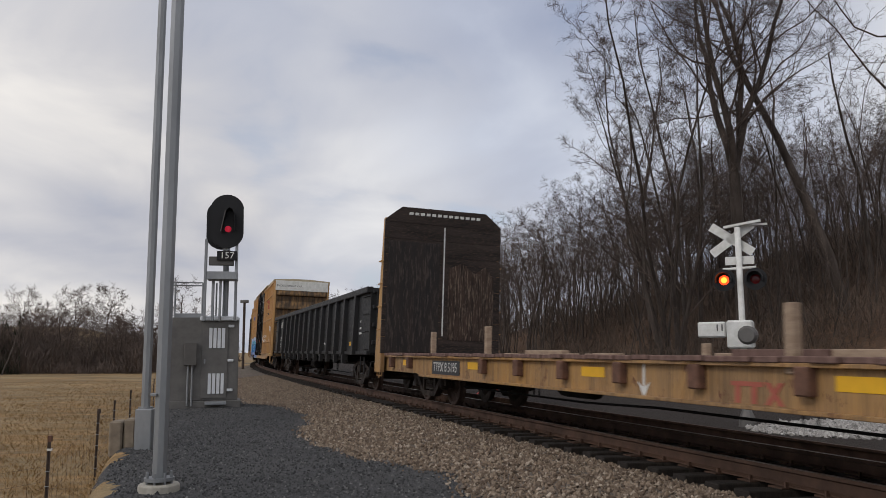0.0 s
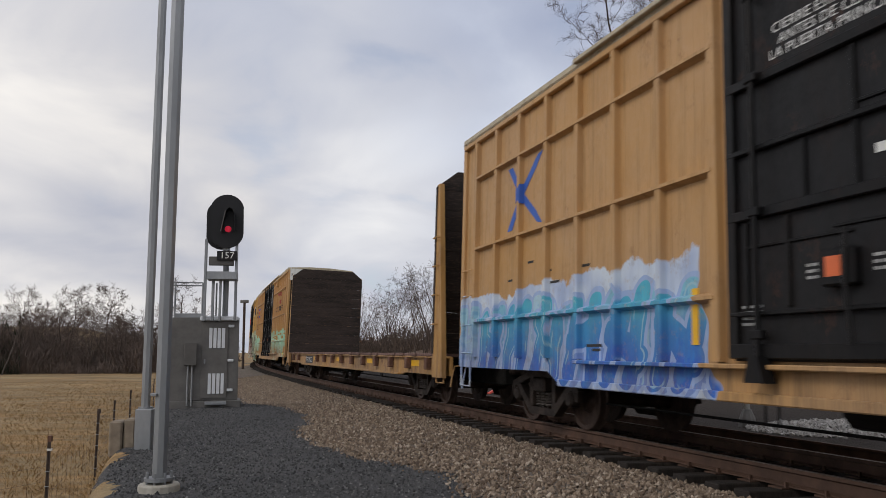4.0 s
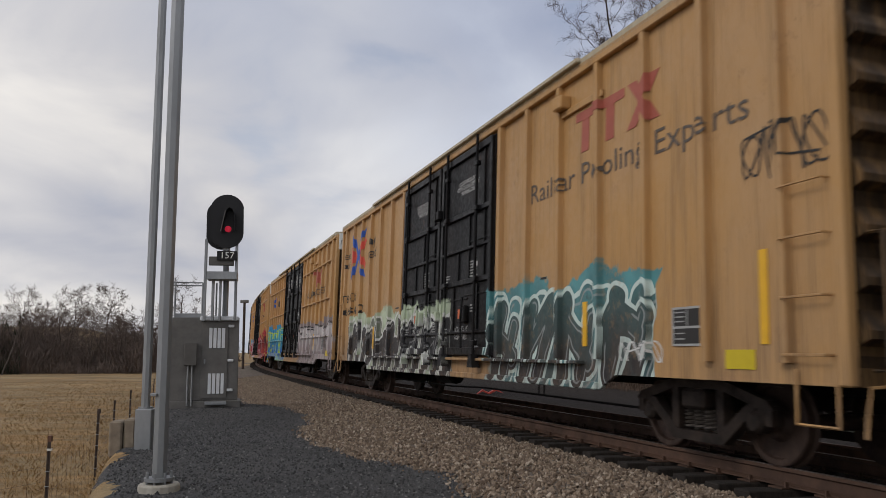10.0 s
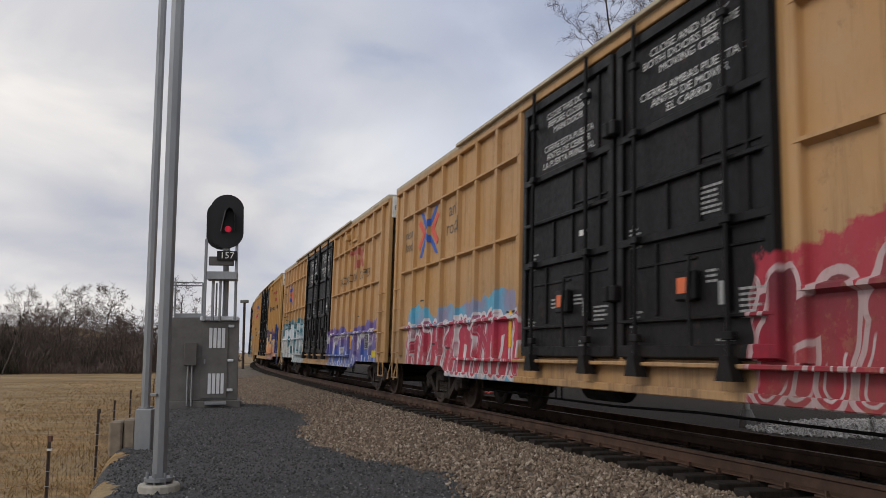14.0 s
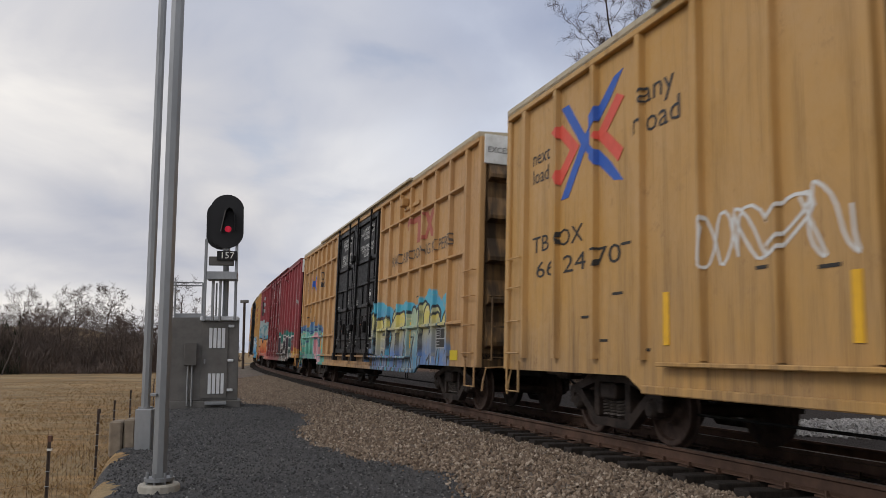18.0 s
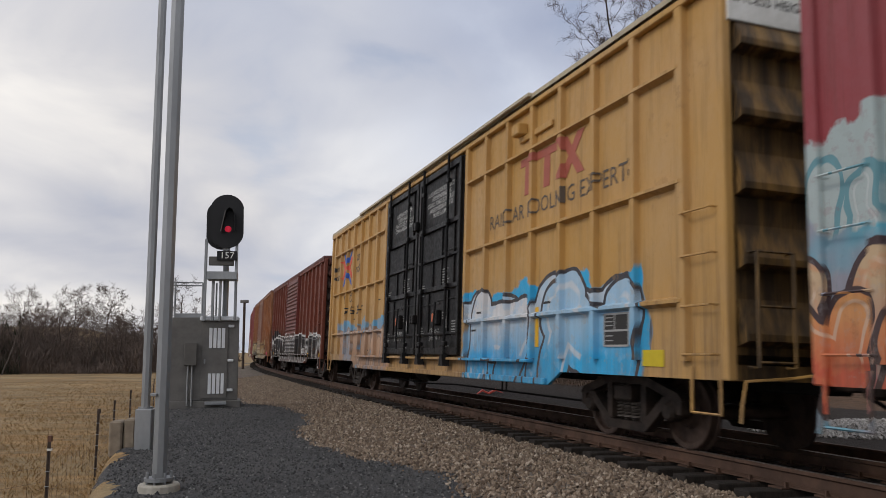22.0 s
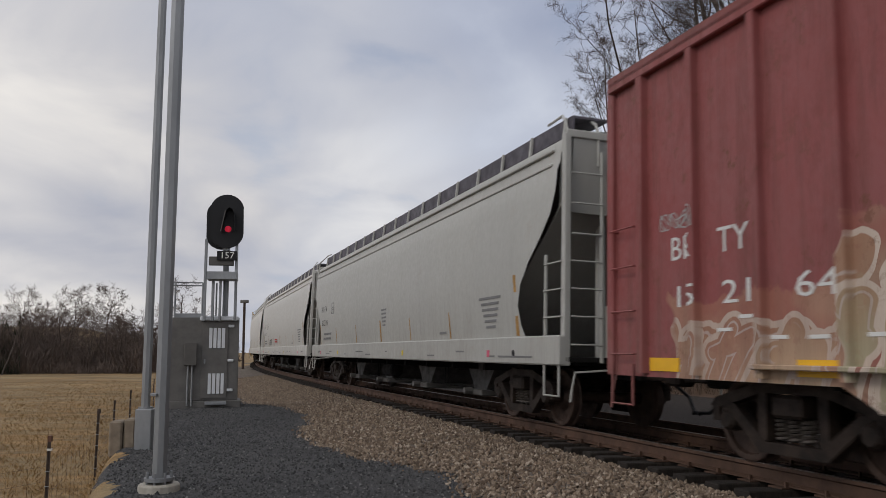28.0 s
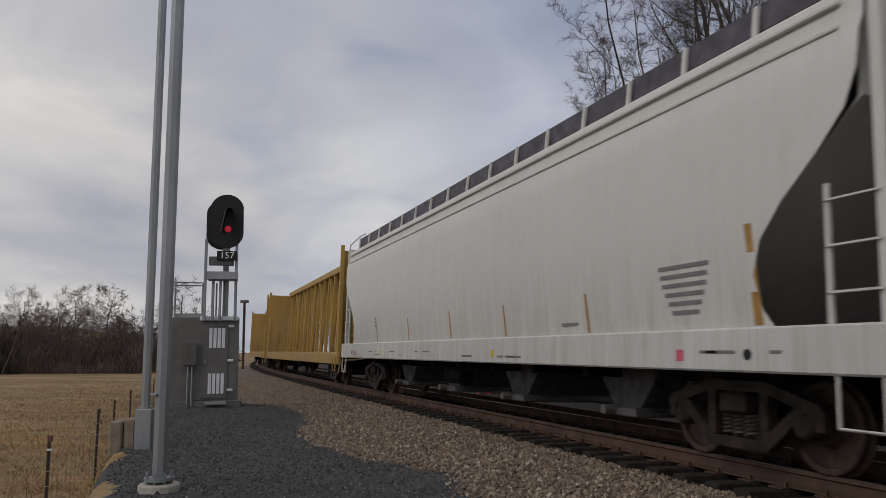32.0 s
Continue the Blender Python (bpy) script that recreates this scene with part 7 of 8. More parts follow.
def colour_light():
    s = thing("railway_signal", "black hooded railway signal showing red above a number plate", "signal", at=Matrix.Translation((-5.57, 20.0, -0.11)) @ Matrix.Rotation(radians(12), 4, 'Z'))
    part("mast", MB().tube([(0.0, 0.32, 2.16), (0.0, 0.32, 3.2), (0.0, 0.1, 3.5), (0.0, 0.1, 4.15)], 0.075, 10), GALV, s)
    fr = MB()
    for x in (-0.50, -0.30, 0.26):
        fr.cbox(x - 0.035, x + 0.035, 0.02, 0.12, 2.1, 4.2 if x < -0.4 or x > 0.2 else 3.3, 0.008)
    for x in (-0.12,):
        fr.cbox(x - 0.03, x + 0.03, 0.02, 0.12, 2.1, 3.3, 0.008)
    part("ladder_frame", fr, GALV, s)
    part("platform", MB().cbox(-0.44, 0.30, -0.25, 0.35, 3.14, 3.34, 0.01), GALV, s)
    hd = MB()
    pts = []
    for k in range(28):
        a = 2 * math.pi * k / 28
        pts.append((0.42 * math.cos(a) * (1.0 if abs(math.cos(a)) > 0.3 else 1.0), 0.30 * (1 if math.sin(a) > 0 else -1) + 0.40 * math.sin(a)))
    hd.prism([(x, z + 4.66) for x, z in pts], -0.02, 0.02)
    part("backboard", hd, BLACKP, s, "black oval signal backboard")
    part("rear_shield", MB().prism([(x * 0.95 - 0.12, z * 0.92 + 4.58) for x, z in pts], 0.10, 0.13), BLACKP, s)
    rim = [(-0.13, 4.36), (-0.115, 4.50), (-0.075, 4.72), (-0.02, 4.92), (0.05, 4.99), (0.13, 4.96), (0.18, 4.84), (0.20, 4.6), (0.20, 4.40)]
    hood = MB()
    for (x0, z0), (x1, z1) in zip(rim[:-1], rim[1:]):
        hood.add([(x0, -0.02, z0), (x1, -0.02, z1), (x1, -0.30, z1), (x0, -0.30, z0), (x0 + 0.012, -0.02, z0 - 0.012), (x1 + 0.012, -0.02, z1 - 0.012), (x1 + 0.012, -0.30, z1 - 0.012), (x0 + 0.012, -0.30, z0 - 0.012)],
                 [(0, 1, 2, 3), (7, 6, 5, 4), (3, 2, 6, 7)])
    part("cowl", hood, BLACKP, s, "tall black cowl over the lens")
    # paler bar put in for the light caught along the cowl's left edge
    part("cowl_edge", MB().bar((-0.135, -0.305, 4.36), (-0.03, -0.305, 4.90), 0.012, 0.022), DARKBOX, s, "worn grey edge of the cowl")
    part("lens", recalc(MB().lathe([(-0.05, 0.0), (-0.045, 0.055), (-0.02, 0.085)], 16, (0.03, 0, 4.46)).mesh("lens", LAMP_SIG)), None, s, "red signal lens")
    part("mounting", MB().cbox(-0.09, 0.09, 0.02, 0.2, 3.9, 4.2, 0.02), GALV, s)
    pl = part("number_plate", MB().cbox(-0.22, 0.28, -0.10, -0.08, 3.64, 3.88, 0.006), BLACKP, s, "black plate with white digits 157")
    part("lettering", lettering("157", 0.24, WDEC), None, pl, at=Matrix.Translation((0.03, -0.108, 3.76)))
    part("side_box", MB().cbox(-0.42, 0.2, -0.05, 0.12, 3.52, 3.74, 0.01), DARKBOX, s)
    return s


colour_light()


def crossing():
    c = thing("crossing_signal", "white railroad crossing mast with crossbuck, flashing red lamps and lowered gate", "crossing signal", at=Matrix.Translation((6.45, 17.0, -0.55)) @ Matrix.Rotation(radians(-28), 4, 'Z'))
    part("mast", MB().tube([(0, 0, 0.0), (0, 0, 4.42)], 0.065, 12), WHITEP, c, smooth=True)
    part("base", MB().tube([(0, 0, 0), (0, 0, 0.3), (0, 0, 0.5)], [0.2, 0.17, 0.09], 12), ALU, c)
    # seen from behind: bare metal backs
    for a in (1, -1):
        b = MB().bar((-0.43 * a - 0.14, 0.10, 3.86), (0.43 * a - 0.14, 0.10, 4.48), 0.012, 0.19)
        part("crossbuck_blade", b, WHITEP, c, "weathered white crossbuck blade")
    part("tracks_sign", MB().cbox(-0.30, 0.30, 0.08, 0.10, 3.60, 3.78, 0.004), WHITEP, c)
    tb = MB().bar((-0.28, 0.0, 4.43), (0.48, -0.05, 4.52), 0.09, 0.05).bar((-0.1, 0.0, 4.46), (0.60, 0.12, 4.46), 0.09, 0.04)
    part("bell_bracket", tb, WHITEP, c)
    part("cross_arm", MB().tube([(-0.34, 0, 3.50), (0.34, 0, 3.52)], 0.03, 8), WHITEP, c)
    for sx, lit in ((-0.32, True), (0.32, False)):
        lamp = part("flasher", MB().lathe([(-0.05, 0.0), (-0.05, 0.24), (-0.02, 0.24), (0.0, 0.13), (0.22, 0.10), (0.22, 0.0)], 20, (sx, -0.02, 3.26)), BLACKP, c, "black lamp background disc")
        part("lens", MB().lathe([(-0.065, 0.0), (-0.06, 0.06), (-0.045, 0.13)], 20, (sx, -0.02, 3.26)), LAMP_ON if lit else LAMP_OFF, lamp, "lit red lens" if lit else "dark red lens")
        if lit:
            part("filament_glow", MB().lathe([(-0.075, 0.0), (-0.07, 0.04), (-0.062, 0.065)], 16, (sx, -0.02, 3.26)), LAMP_HOT, lamp)
        hd = MB()
        for i in range(10):
            t0, t1 = math.pi * (i / 10) * 1.2 - 0.3, math.pi * ((i + 1) / 10) * 1.2 - 0.3
            p = lambda t, y, r: (sx + r * math.cos(t), y, 3.26 + r * math.sin(t))
            hd.add([p(t0, -0.05, 0.17), p(t1, -0.05, 0.17), p(t1, -0.30, 0.17), p(t0, -0.30, 0.17), p(t0, -0.05, 0.155), p(t1, -0.05, 0.155), p(t1, -0.30, 0.155), p(t0, -0.30, 0.155)], [(0, 1, 2, 3), (7, 6, 5, 4), (3, 2, 6, 7)])
        part("visor", hd, BLACKP, lamp)
    part("gate_mechanism", MB().cbox(-0.30, 0.22, -0.24, 0.24, 1.78, 2.38, 0.04), WHITEP, c, "white gate motor housing")
    part("counterweight", MB().cbox(-0.92, -0.34, -0.10, 0.12, 2.02, 2.36, 0.03), WHITEP, c, "white counterweight plates")
    vs = MB()
    for x in (-0.52, -0.42):
        vs.box(x, x + 0.03, -0.108, -0.10, 2.16, 2.30)
    part("slots", vs, DARKBOX, c)
    part("arm_pivot", MB().lathe([(-0.32, 0.0), (-0.32, 0.15), (-0.24, 0.2), (0.0, 0.2)], 16, (0.12, 0, 2.06)), ALU, c)
    arm = part("gate_arm", MB().cbox(0.2, 3.6, -0.34, -0.30, 1.60, 1.68, 0.006), WHITEP, c, "red and white striped gate arm")
    for k in range(4):
        part("red_stripe", MB().cbox(0.75 + k * 0.8, 1.15 + k * 0.8, -0.345, -0.295, 1.596, 1.684, 0.004), RDEC, arm)
    for x in (3.3,):
        part("arm_lamp", MB().lathe([(-0.05, 0), (-0.04, 0.05), (0.04, 0.05), (0.05, 0)], 12, (x, -0.32, 1.92)), LAMP_ON, arm, "small red arm lamp")


crossing()


def tpost(x, y, hgt, lean=0.0):
    z = gz(x, y)
    p = thing("fence_post", "rusty steel T-post of the pasture fence", "fence post", "pasture fence posts", at=Matrix.Translation((x, y, z)) @ Matrix.Rotation(lean, 4, 'Y'))
    part("stem", MB().box(-0.022, 0.022, -0.006, 0.006, -0.2, hgt).box(-0.005, 0.005, -0.006, 0.04, -0.2, hgt), POSTM, p)
    part("tip", MB().box(-0.023, 0.023, -0.008, 0.042, hgt, hgt + 0.08), STAKER if hgt > 1.29 else POSTM, p)
    if hgt > 1.29:
        part("band", MB().box(-0.025, 0.025, -0.010, 0.044, hgt - 0.12, hgt - 0.09), WHITEP, p, "pale painted band")
    cl = MB()
    for k in range(5):
        cl.tube([(-0.03, -0.012, 0.25 + k * 0.2), (0.03, -0.012, 0.25 + k * 0.2)], 0.006, 4)
    part("wire_clips", cl, GALV, p)
    return p


POSTS = [(-8.6, 4.0), (-5.36, 10.9), (-6.30, 14.55), (-8.2, 19.9), (-8.45, 21.5), (-11.6, 31.0), (-14.2, 39.0)]
for i, (x, y) in enumerate(POSTS):
    tpost(x, y, 1.22 if i != 1 else 1.44, 0.01 * (i % 3 - 1))
wf = thing("wire_fence", "thin rusty woven-wire pasture fence", "fence")
for (x0, y0), (x1, y1) in zip(POSTS[:-1], POSTS[1:]):
    z0, z1 = gz(x0, y0), gz(x1, y1)
    w = MB()
    for k in range(6):
        zz = 0.12 + k * 0.2
        w.tube([(x0, y0, z0 + zz), ((x0 + x1) / 2, (y0 + y1) / 2, (z0 + z1) / 2 + zz - 0.015), (x1, y1, z1 + zz)], 0.0022, 3, False)
    n = max(2, int(math.hypot(x1 - x0, y1 - y0) / 0.3))
    for k in range(1, n):
        f = k / n
        xx, yy, z = x0 + (x1 - x0) * f, y0 + (y1 - y0) * f, z0 + (z1 - z0) * f
        w.tube([(xx, yy, z + 0.12), (xx, yy, z + 1.12)], 0.0016, 3, False)
    part("wire_panel", w, POSTM, wf)
co = thing("cable_loop", "stub of dark cable sticking out of the bank", "cable", at=Matrix.Translation((-4.2, 9.1, gz(-4.2, 9.1))))
part("loop", MB().tube([(-0.12, 0, -0.05), (-0.14, 0, 0.1), (-0.05, 0.02, 0.17), (0.03, 0.03, 0.08), (0.1, 0.02, 0.02), (0.22, 0.0, 0.05), (0.3, 0, 0.0)], 0.016, 6), BLACKP, co)
rg = thing("red_scrap", "crumpled red plastic scrap lying beyond the track", "scrap", at=Matrix.Translation((1.75, 30.0, gz(1.75, 30.0))))
part("sheet", MB().prism([(-0.5, 0.0), (-0.3, 0.16), (-0.05, 0.05), (0.2, 0.2), (0.5, 0.02), (0.2, 0.12), (-0.05, -0.02), (-0.3, 0.1)], -0.25, 0.25), REDX, rg)
tp = thing("utility_pole", "distant wooden pole with a small head", "pole", at=Matrix.Translation((-20.0, 79.0, -0.2)))
part("shaft", MB().tube([(0, 0, -0.5), (0, 0, 6.2)], 0.13, 8), POSTM, tp)
part("head", MB().cbox(-0.4, 0.4, -0.15, 0.15, 6.2, 6.5, 0.04), ALU, tp)

# ---- woods ----


def grow(seed, hgt, stems=1, lean=0.12, bare=0.3, kids=(9, 6, 5), twigs=6, rad=0.18, tw=0.009, tl=0.55, fork=0.0, bias=(0, 0), ratio=0.46, mat=None, wild=1.0):
    """Bare tree: trunk mesh, and a crown of kinked limbs that branch three times and end in forked twigs."""
    r = random.Random(seed)
    trunk, crown = MB(), MB()
    kink, trop = [k * wild for k in (0.075, 0.15, 0.21, 0.26)], (0.05, 0.09, 0.04, 0.01)

    def twig(p, d, l, w):
        d = (d + Vector((r.gauss(0, 0.55), r.gauss(0, 0.55), r.gauss(0.02, 0.5)))).normalized()
        e = (d + Vector((r.gauss(0, 0.4), r.gauss(0, 0.4), r.gauss(0.05, 0.35)))).normalized()
        s = d.cross(Vector((r.gauss(0, 1), r.gauss(0, 1), r.gauss(0, 1)))).normalized() * w
        m = p + d * l * 0.5
        g = (e + s / w * r.choice((-0.9, 0.9))).normalized() * l * r.uniform(0.3, 0.5)
        crown.add([p - s, p + s, m + s * 0.75, m - s * 0.75, m + e * l * 0.5, m + g], [(0, 1, 2, 3), (3, 2, 4), (3, 2, 5)])

    def branch(p, d, length, r0, lev, lo):
        n = (8, 6, 4, 3)[lev]
        pts, rr, q, dd = [p], [r0], p.copy(), d.copy()
        for i in range(n):
            dd = (dd + Vector((r.gauss(0, kink[lev]), r.gauss(0, kink[lev]), trop[lev] + r.gauss(0, kink[lev] * 0.6)))).normalized()
            q = q + dd * (length / n)
            pts.append(q.copy())
            rr.append(r0 * (1 - 0.80 * (i + 1) / n))
        (trunk if lev == 0 else crown).tube(pts, rr, (7, 5, 3, 3)[lev], False)

        def at(f):
            j = min(int(f * n), n - 1)
            return pts[j].lerp(pts[j + 1], f * n - j), (pts[j + 1] - pts[j]).normalized(), rr[j] + (rr[j + 1] - rr[j]) * (f * n - j)
        if lev >= 2:
            m = twigs if lev == 3 else twigs // 2
            for k in range(m):
                o, t, w = at(min((k + r.random()) / m + 0.12, 1.0))
                twig(o, t, tl * r.uniform(0.5, 1.2), tw)
        if lev == 3:
            return
        a0 = r.uniform(0, 6.28)
        for k in range(kids[lev]):
            f = lo + (1 - lo) * (k + r.uniform(0.1, 0.95)) / kids[lev]
            o, t, w = at(f)
            a = a0 + k * 2.4 + r.uniform(-0.5, 0.5)
            side = Vector((math.cos(a) + bias[0], math.sin(a) + bias[1], r.uniform(-0.25, 0.35)))
            side = (side - t * side.dot(t)).normalized()
            tilt = r.uniform(0.55, 1.05) * (1.1 - 0.35 * f)
            nd = t * math.cos(tilt) + side * math.sin(tilt)
            branch(o, nd, length * ratio * (1.25 - 0.75 * f) * r.uniform(0.75, 1.25), max(w * (0.5 if lev else 0.42), 0.009), lev + 1, 0.22)
    if fork:
        trunk.tube([(0, 0, -0.4), (r.gauss(0, 0.1), 0, fork * 0.5), (0, 0, fork)], [rad * 1.2, rad * 1.05, rad], 9, False)
    for k in range(stems):
        a = 6.28 * (k + r.uniform(-0.2, 0.2)) / stems + 2.6
        l = lean * r.uniform(0.6, 1.15) if stems > 1 else r.uniform(0, 0.05)
        d = Vector((math.cos(a) * l + bias[0] * 0.15, math.sin(a) * l + bias[1] * 0.15, 1)).normalized()
        b = Vector((0, 0, fork)) if fork else Vector((math.cos(a) * 0.25, math.sin(a) * 0.25, -0.4)) if stems > 1 else Vector((0, 0, -0.4))
        branch(b, d, (hgt - fork) * r.uniform(0.86, 1.0), rad * (0.72 if stems > 1 else 1.0), 0, 0.12 if fork else bare * r.uniform(0.8, 1.2))
    return trunk.mesh("trunk", BARK, True), crown.mesh("crown", mat or TWIG, True)


FOREST = [grow(11, 18, 1, 0, 0.40, (8, 5, 4), 5, 0.20, 0.010, 0.7), grow(12, 20, 2, 0.14, 0.45, (6, 5, 3), 5, 0.19, 0.010, 0.7), grow(13, 16, 1, 0, 0.34, (9, 5, 4), 5, 0.15, 0.010, 0.65),
          grow(14, 19, 1, 0, 0.5, (8, 5, 4), 5, 0.16, 0.010, 0.7), grow(15, 14, 3, 0.2, 0.3, (5, 4, 4), 5, 0.13, 0.010, 0.6), grow(16, 17, 2, 0.2, 0.35, (6, 5, 4), 5, 0.16, 0.010, 0.7)]
BIG = grow(21, 21, 4, 0.30, 0.2, (10, 8, 6), 7, 0.25, 0.0060, 0.5, fork=8.3, ratio=0.46, wild=1.75)
BIG2 = grow(27, 24, 1, 0, 0.42, (12, 8, 6), 7, 0.25, 0.0060, 0.5, ratio=0.34, wild=1.7)
MANY = grow(44, 18.5, 6, 0.20, 0.18, (13, 7, 6), 6, 0.15, 0.0050, 0.46, bias=(-0.08, 0), ratio=0.29, wild=1.5)
MANY2 = grow(46, 15.5, 4, 0.15, 0.24, (10, 6, 5), 6, 0.15, 0.0055, 0.42, bias=(-0.04, 0), ratio=0.27, wild=1.5)
DENSE = [grow(81, 14, 2, 0.28, 0.28, (8, 6, 4), 6, 0.13, 0.0070, 0.55, wild=1.4), grow(82, 12, 3, 0.32, 0.24, (6, 5, 4), 6, 0.11, 0.0070, 0.55, wild=1.4), grow(83, 15, 1, 0, 0.34, (10, 6, 4), 6, 0.14, 0.0070, 0.55, wild=1.5)]
FARW = [grow(71, 15, 1, 0, 0.35, (7, 5, 3), 4, 0.16, 0.013, 0.75, wild=1.3), grow(72, 13, 2, 0.2, 0.28, (5, 4, 3), 4, 0.14, 0.013, 0.75, wild=1.3), grow(73, 16, 1, 0, 0.45, (7, 5, 3), 4, 0.15, 0.013, 0.75, wild=1.3)]
SLIM = [grow(61, 15, 1, 0, 0.55, (5, 4, 3), 4, 0.10, 0.009, 0.5, ratio=0.3), grow(62, 12, 1, 0, 0.45, (6, 4, 3), 4, 0.08, 0.009, 0.5, ratio=0.34), grow(63, 13, 2, 0.2, 0.4, (5, 3, 3), 4, 0.09, 0.009, 0.5, ratio=0.34)]
SAPLING = [grow(31, 6.5, 2, 0.3, 0.25, (5, 3, 2), 2, 0.04, 0.006, 0.3), grow(32, 5.0, 3, 0.4, 0.2, (4, 2, 2), 2, 0.035, 0.006, 0.3)]
HEDGE = [grow(51, 10, 2, 0.30, 0.28, (7, 5, 4), 5, 0.14, 0.012, 0.55, mat=HEDGEM, wild=1.4), grow(52, 9.5, 1, 0, 0.24, (10, 6, 4), 5, 0.14, 0.012, 0.55, mat=HEDGEM, wild=1.4), grow(53, 7, 4, 0.45, 0.14, (5, 4, 3), 5, 0.09, 0.013, 0.5, mat=HEDGEM, wild=1.3)]


def plant(kind, x, y, sc, rot, label, name="tree", group="bare woodland trees", cat="bare tree"):
    t = thing(name, label, cat, group, at=Matrix.Translation((x, y, gz(x, y))) @ Matrix.Rotation(rot, 4, 'Z') @ Matrix.Diagonal((sc, sc, sc, 1)))
    part("trunk", kind[0], None, t)
    part("crown", kind[1], None, t)
    return t


rt = random.Random(77)
plant(BIG, 12.9, 34.0, 1.0, 0.35, "large forked bare tree on the wooded bank")
plant(BIG2, 18.0, 35.0, 1.0, 2.2, "tall bare tree with dark twisted limbs on the bank")
plant(MANY, 10.3, 35.5, 1.0, 0.2, "many-stemmed bare tree arching out of the wood's edge")
plant(MANY2, 10.9, 38.0, 1.0, -0.3, "many-stemmed bare tree arching out of the wood's edge")
plant(BIG2, 21.5, 37.5, 0.9, 4.4, "tall bare tree with dark twisted limbs on the bank")


def scatter(n, az0, az1, y0, y1, kinds, s0, s1, label, name="tree", group="bare woodland trees", cat="bare tree", clear=-9.0):
    made = tries = 0
    while made < n and tries < n * 12:
        tries += 1
        az, y = rt.uniform(az0, az1), rt.uniform(y0, y1)
        x = (az - 784) / 1388 * y
        o = float(near_track(np.array([x]), np.array([y]))[1][0])
        if clear < o < 14:
            continue
        made += 1
        plant(rt.choice(kinds), x, y, rt.uniform(s0, s1), rt.uniform(0, 6.28), label, name, group, cat)


LAB = "slender bare deciduous tree of the hillside wood"
for az, y, k, sc in ((1140, 41, 4, 0.75), (1235, 39, 2, 0.85), (1370, 37, 1, 0.55), (1420, 36, 3, 0.6), (1540, 38, 0, 0.7)):
    plant(FOREST[k], (az - 784) / 1388 * y, y, sc, az * 0.7, "bare deciduous tree at the edge of the wood")
scatter(12, 1190, 1660, 36, 56, FOREST, 0.4, 0.6, LAB)
scatter(30, 1080, 1660, 34, 60, SLIM, 0.45, 0.8, "slender leaning bare trunk of the wood")
scatter(62, 1110, 1680, 40, 68, DENSE, 0.42, 0.72, LAB)
scatter(26, 880, 1130, 46, 66, DENSE, 0.42, 0.66, LAB)
scatter(14, 880, 1100, 50, 75, SLIM, 0.5, 0.75, "slender leaning bare trunk of the wood")
scatter(40, 950, 1640, 30, 60, SAPLING, 0.7, 1.3, "bare sapling in the underbrush", "sapling", "saplings", "sapling", -11.5)
scatter(96, -60, 430, 88, 116, HEDGE, 0.38, 0.70, "bare hedgerow tree beyond the pasture", "tree", "hedgerow trees")
for az, y, k, sc in ((8, 84, 0, 1.0), (26, 90, 1, 0.95), (112, 92, 0, 1.0), (124, 95, 1, 1.0), (190, 90, 1, 0.98), (208, 94, 0, 0.95), (335, 96, 1, 1.1), (60, 118, 1, 0.7), (255, 100, 0, 0.85)):
    plant(HEDGE[k], (az - 784) / 1388 * y, y, sc, az * 0.7, "taller bare hedgerow tree beyond the pasture", "tree", "hedgerow trees")


def far_stand(name, rows, kinds, label):
    """Trees too far off to pick apart, joined: rows of (count, az0, az1, y0, y1, smallest, largest)."""
    raw = []
    for k in kinds:
        vs = np.concatenate([np.array([v.co[:] for v in m.vertices]) for m in k])
        o = len(k[0].vertices)
        raw.append((vs, [tuple(p.vertices) for p in k[0].polygons] + [tuple(i + o for i in p.vertices) for p in k[1].polygons]))
    V, Fc, base = [], [], 0
    for n, az0, az1, y0, y1, s0, s1 in rows:
        made = tries = 0
        while made < n and tries < n * 12:
            tries += 1
            az, y = rt.uniform(az0, az1), rt.uniform(y0, y1)
            x = (az - 784) / 1388 * y
            if -9.0 < float(near_track(np.array([x]), np.array([y]))[1][0]) < 14:
                continue
            made += 1
            vs, fs = rt.choice(raw)
            sc, a = rt.uniform(s0, s1), rt.uniform(0, 6.28)
            c, sn = math.cos(a) * sc, math.sin(a) * sc
            V.append(np.stack([vs[:, 0] * c - vs[:, 1] * sn + x, vs[:, 0] * sn + vs[:, 1] * c + y, vs[:, 2] * sc + gz(x, y)], 1))
            Fc += [tuple(i + base for i in f) for f in fs]
            base += len(vs)
    me = bpy.data.meshes.new(name)
    me.from_pydata(np.concatenate(V).tolist(), [], Fc)
    me.materials.append(kinds[0][1].materials[0])
    me.update()
    return tagged(new(name, me), label, "woodland", kind="stuff")


far_stand("far_woods", ((50, 1060, 1680, 60, 100, 0.5, 0.85), (40, 860, 1090, 60, 100, 0.45, 0.72), (26, 790, 1100, 85, 140, 0.5, 0.75), (24, 640, 900, 72, 100, 0.45, 0.68), (14, 600, 830, 110, 170, 0.7, 1.0)),
          FARW, "hazy bare deciduous woods far up the slope")
far_stand("distant_trees", ((40, -60, 330, 124, 170, 0.45, 0.75), (20, 330, 640, 120, 185, 0.7, 1.15)), HEDGE, "distant bare trees on the rise beyond the pasture")


def lump(x, y):
    return 0.5 + 0.5 * np.sin(x * 0.35 + 1.7 * np.sin(y * 0.21)) * np.cos(y * 0.27 + 1.3 * np.sin(x * 0.17))


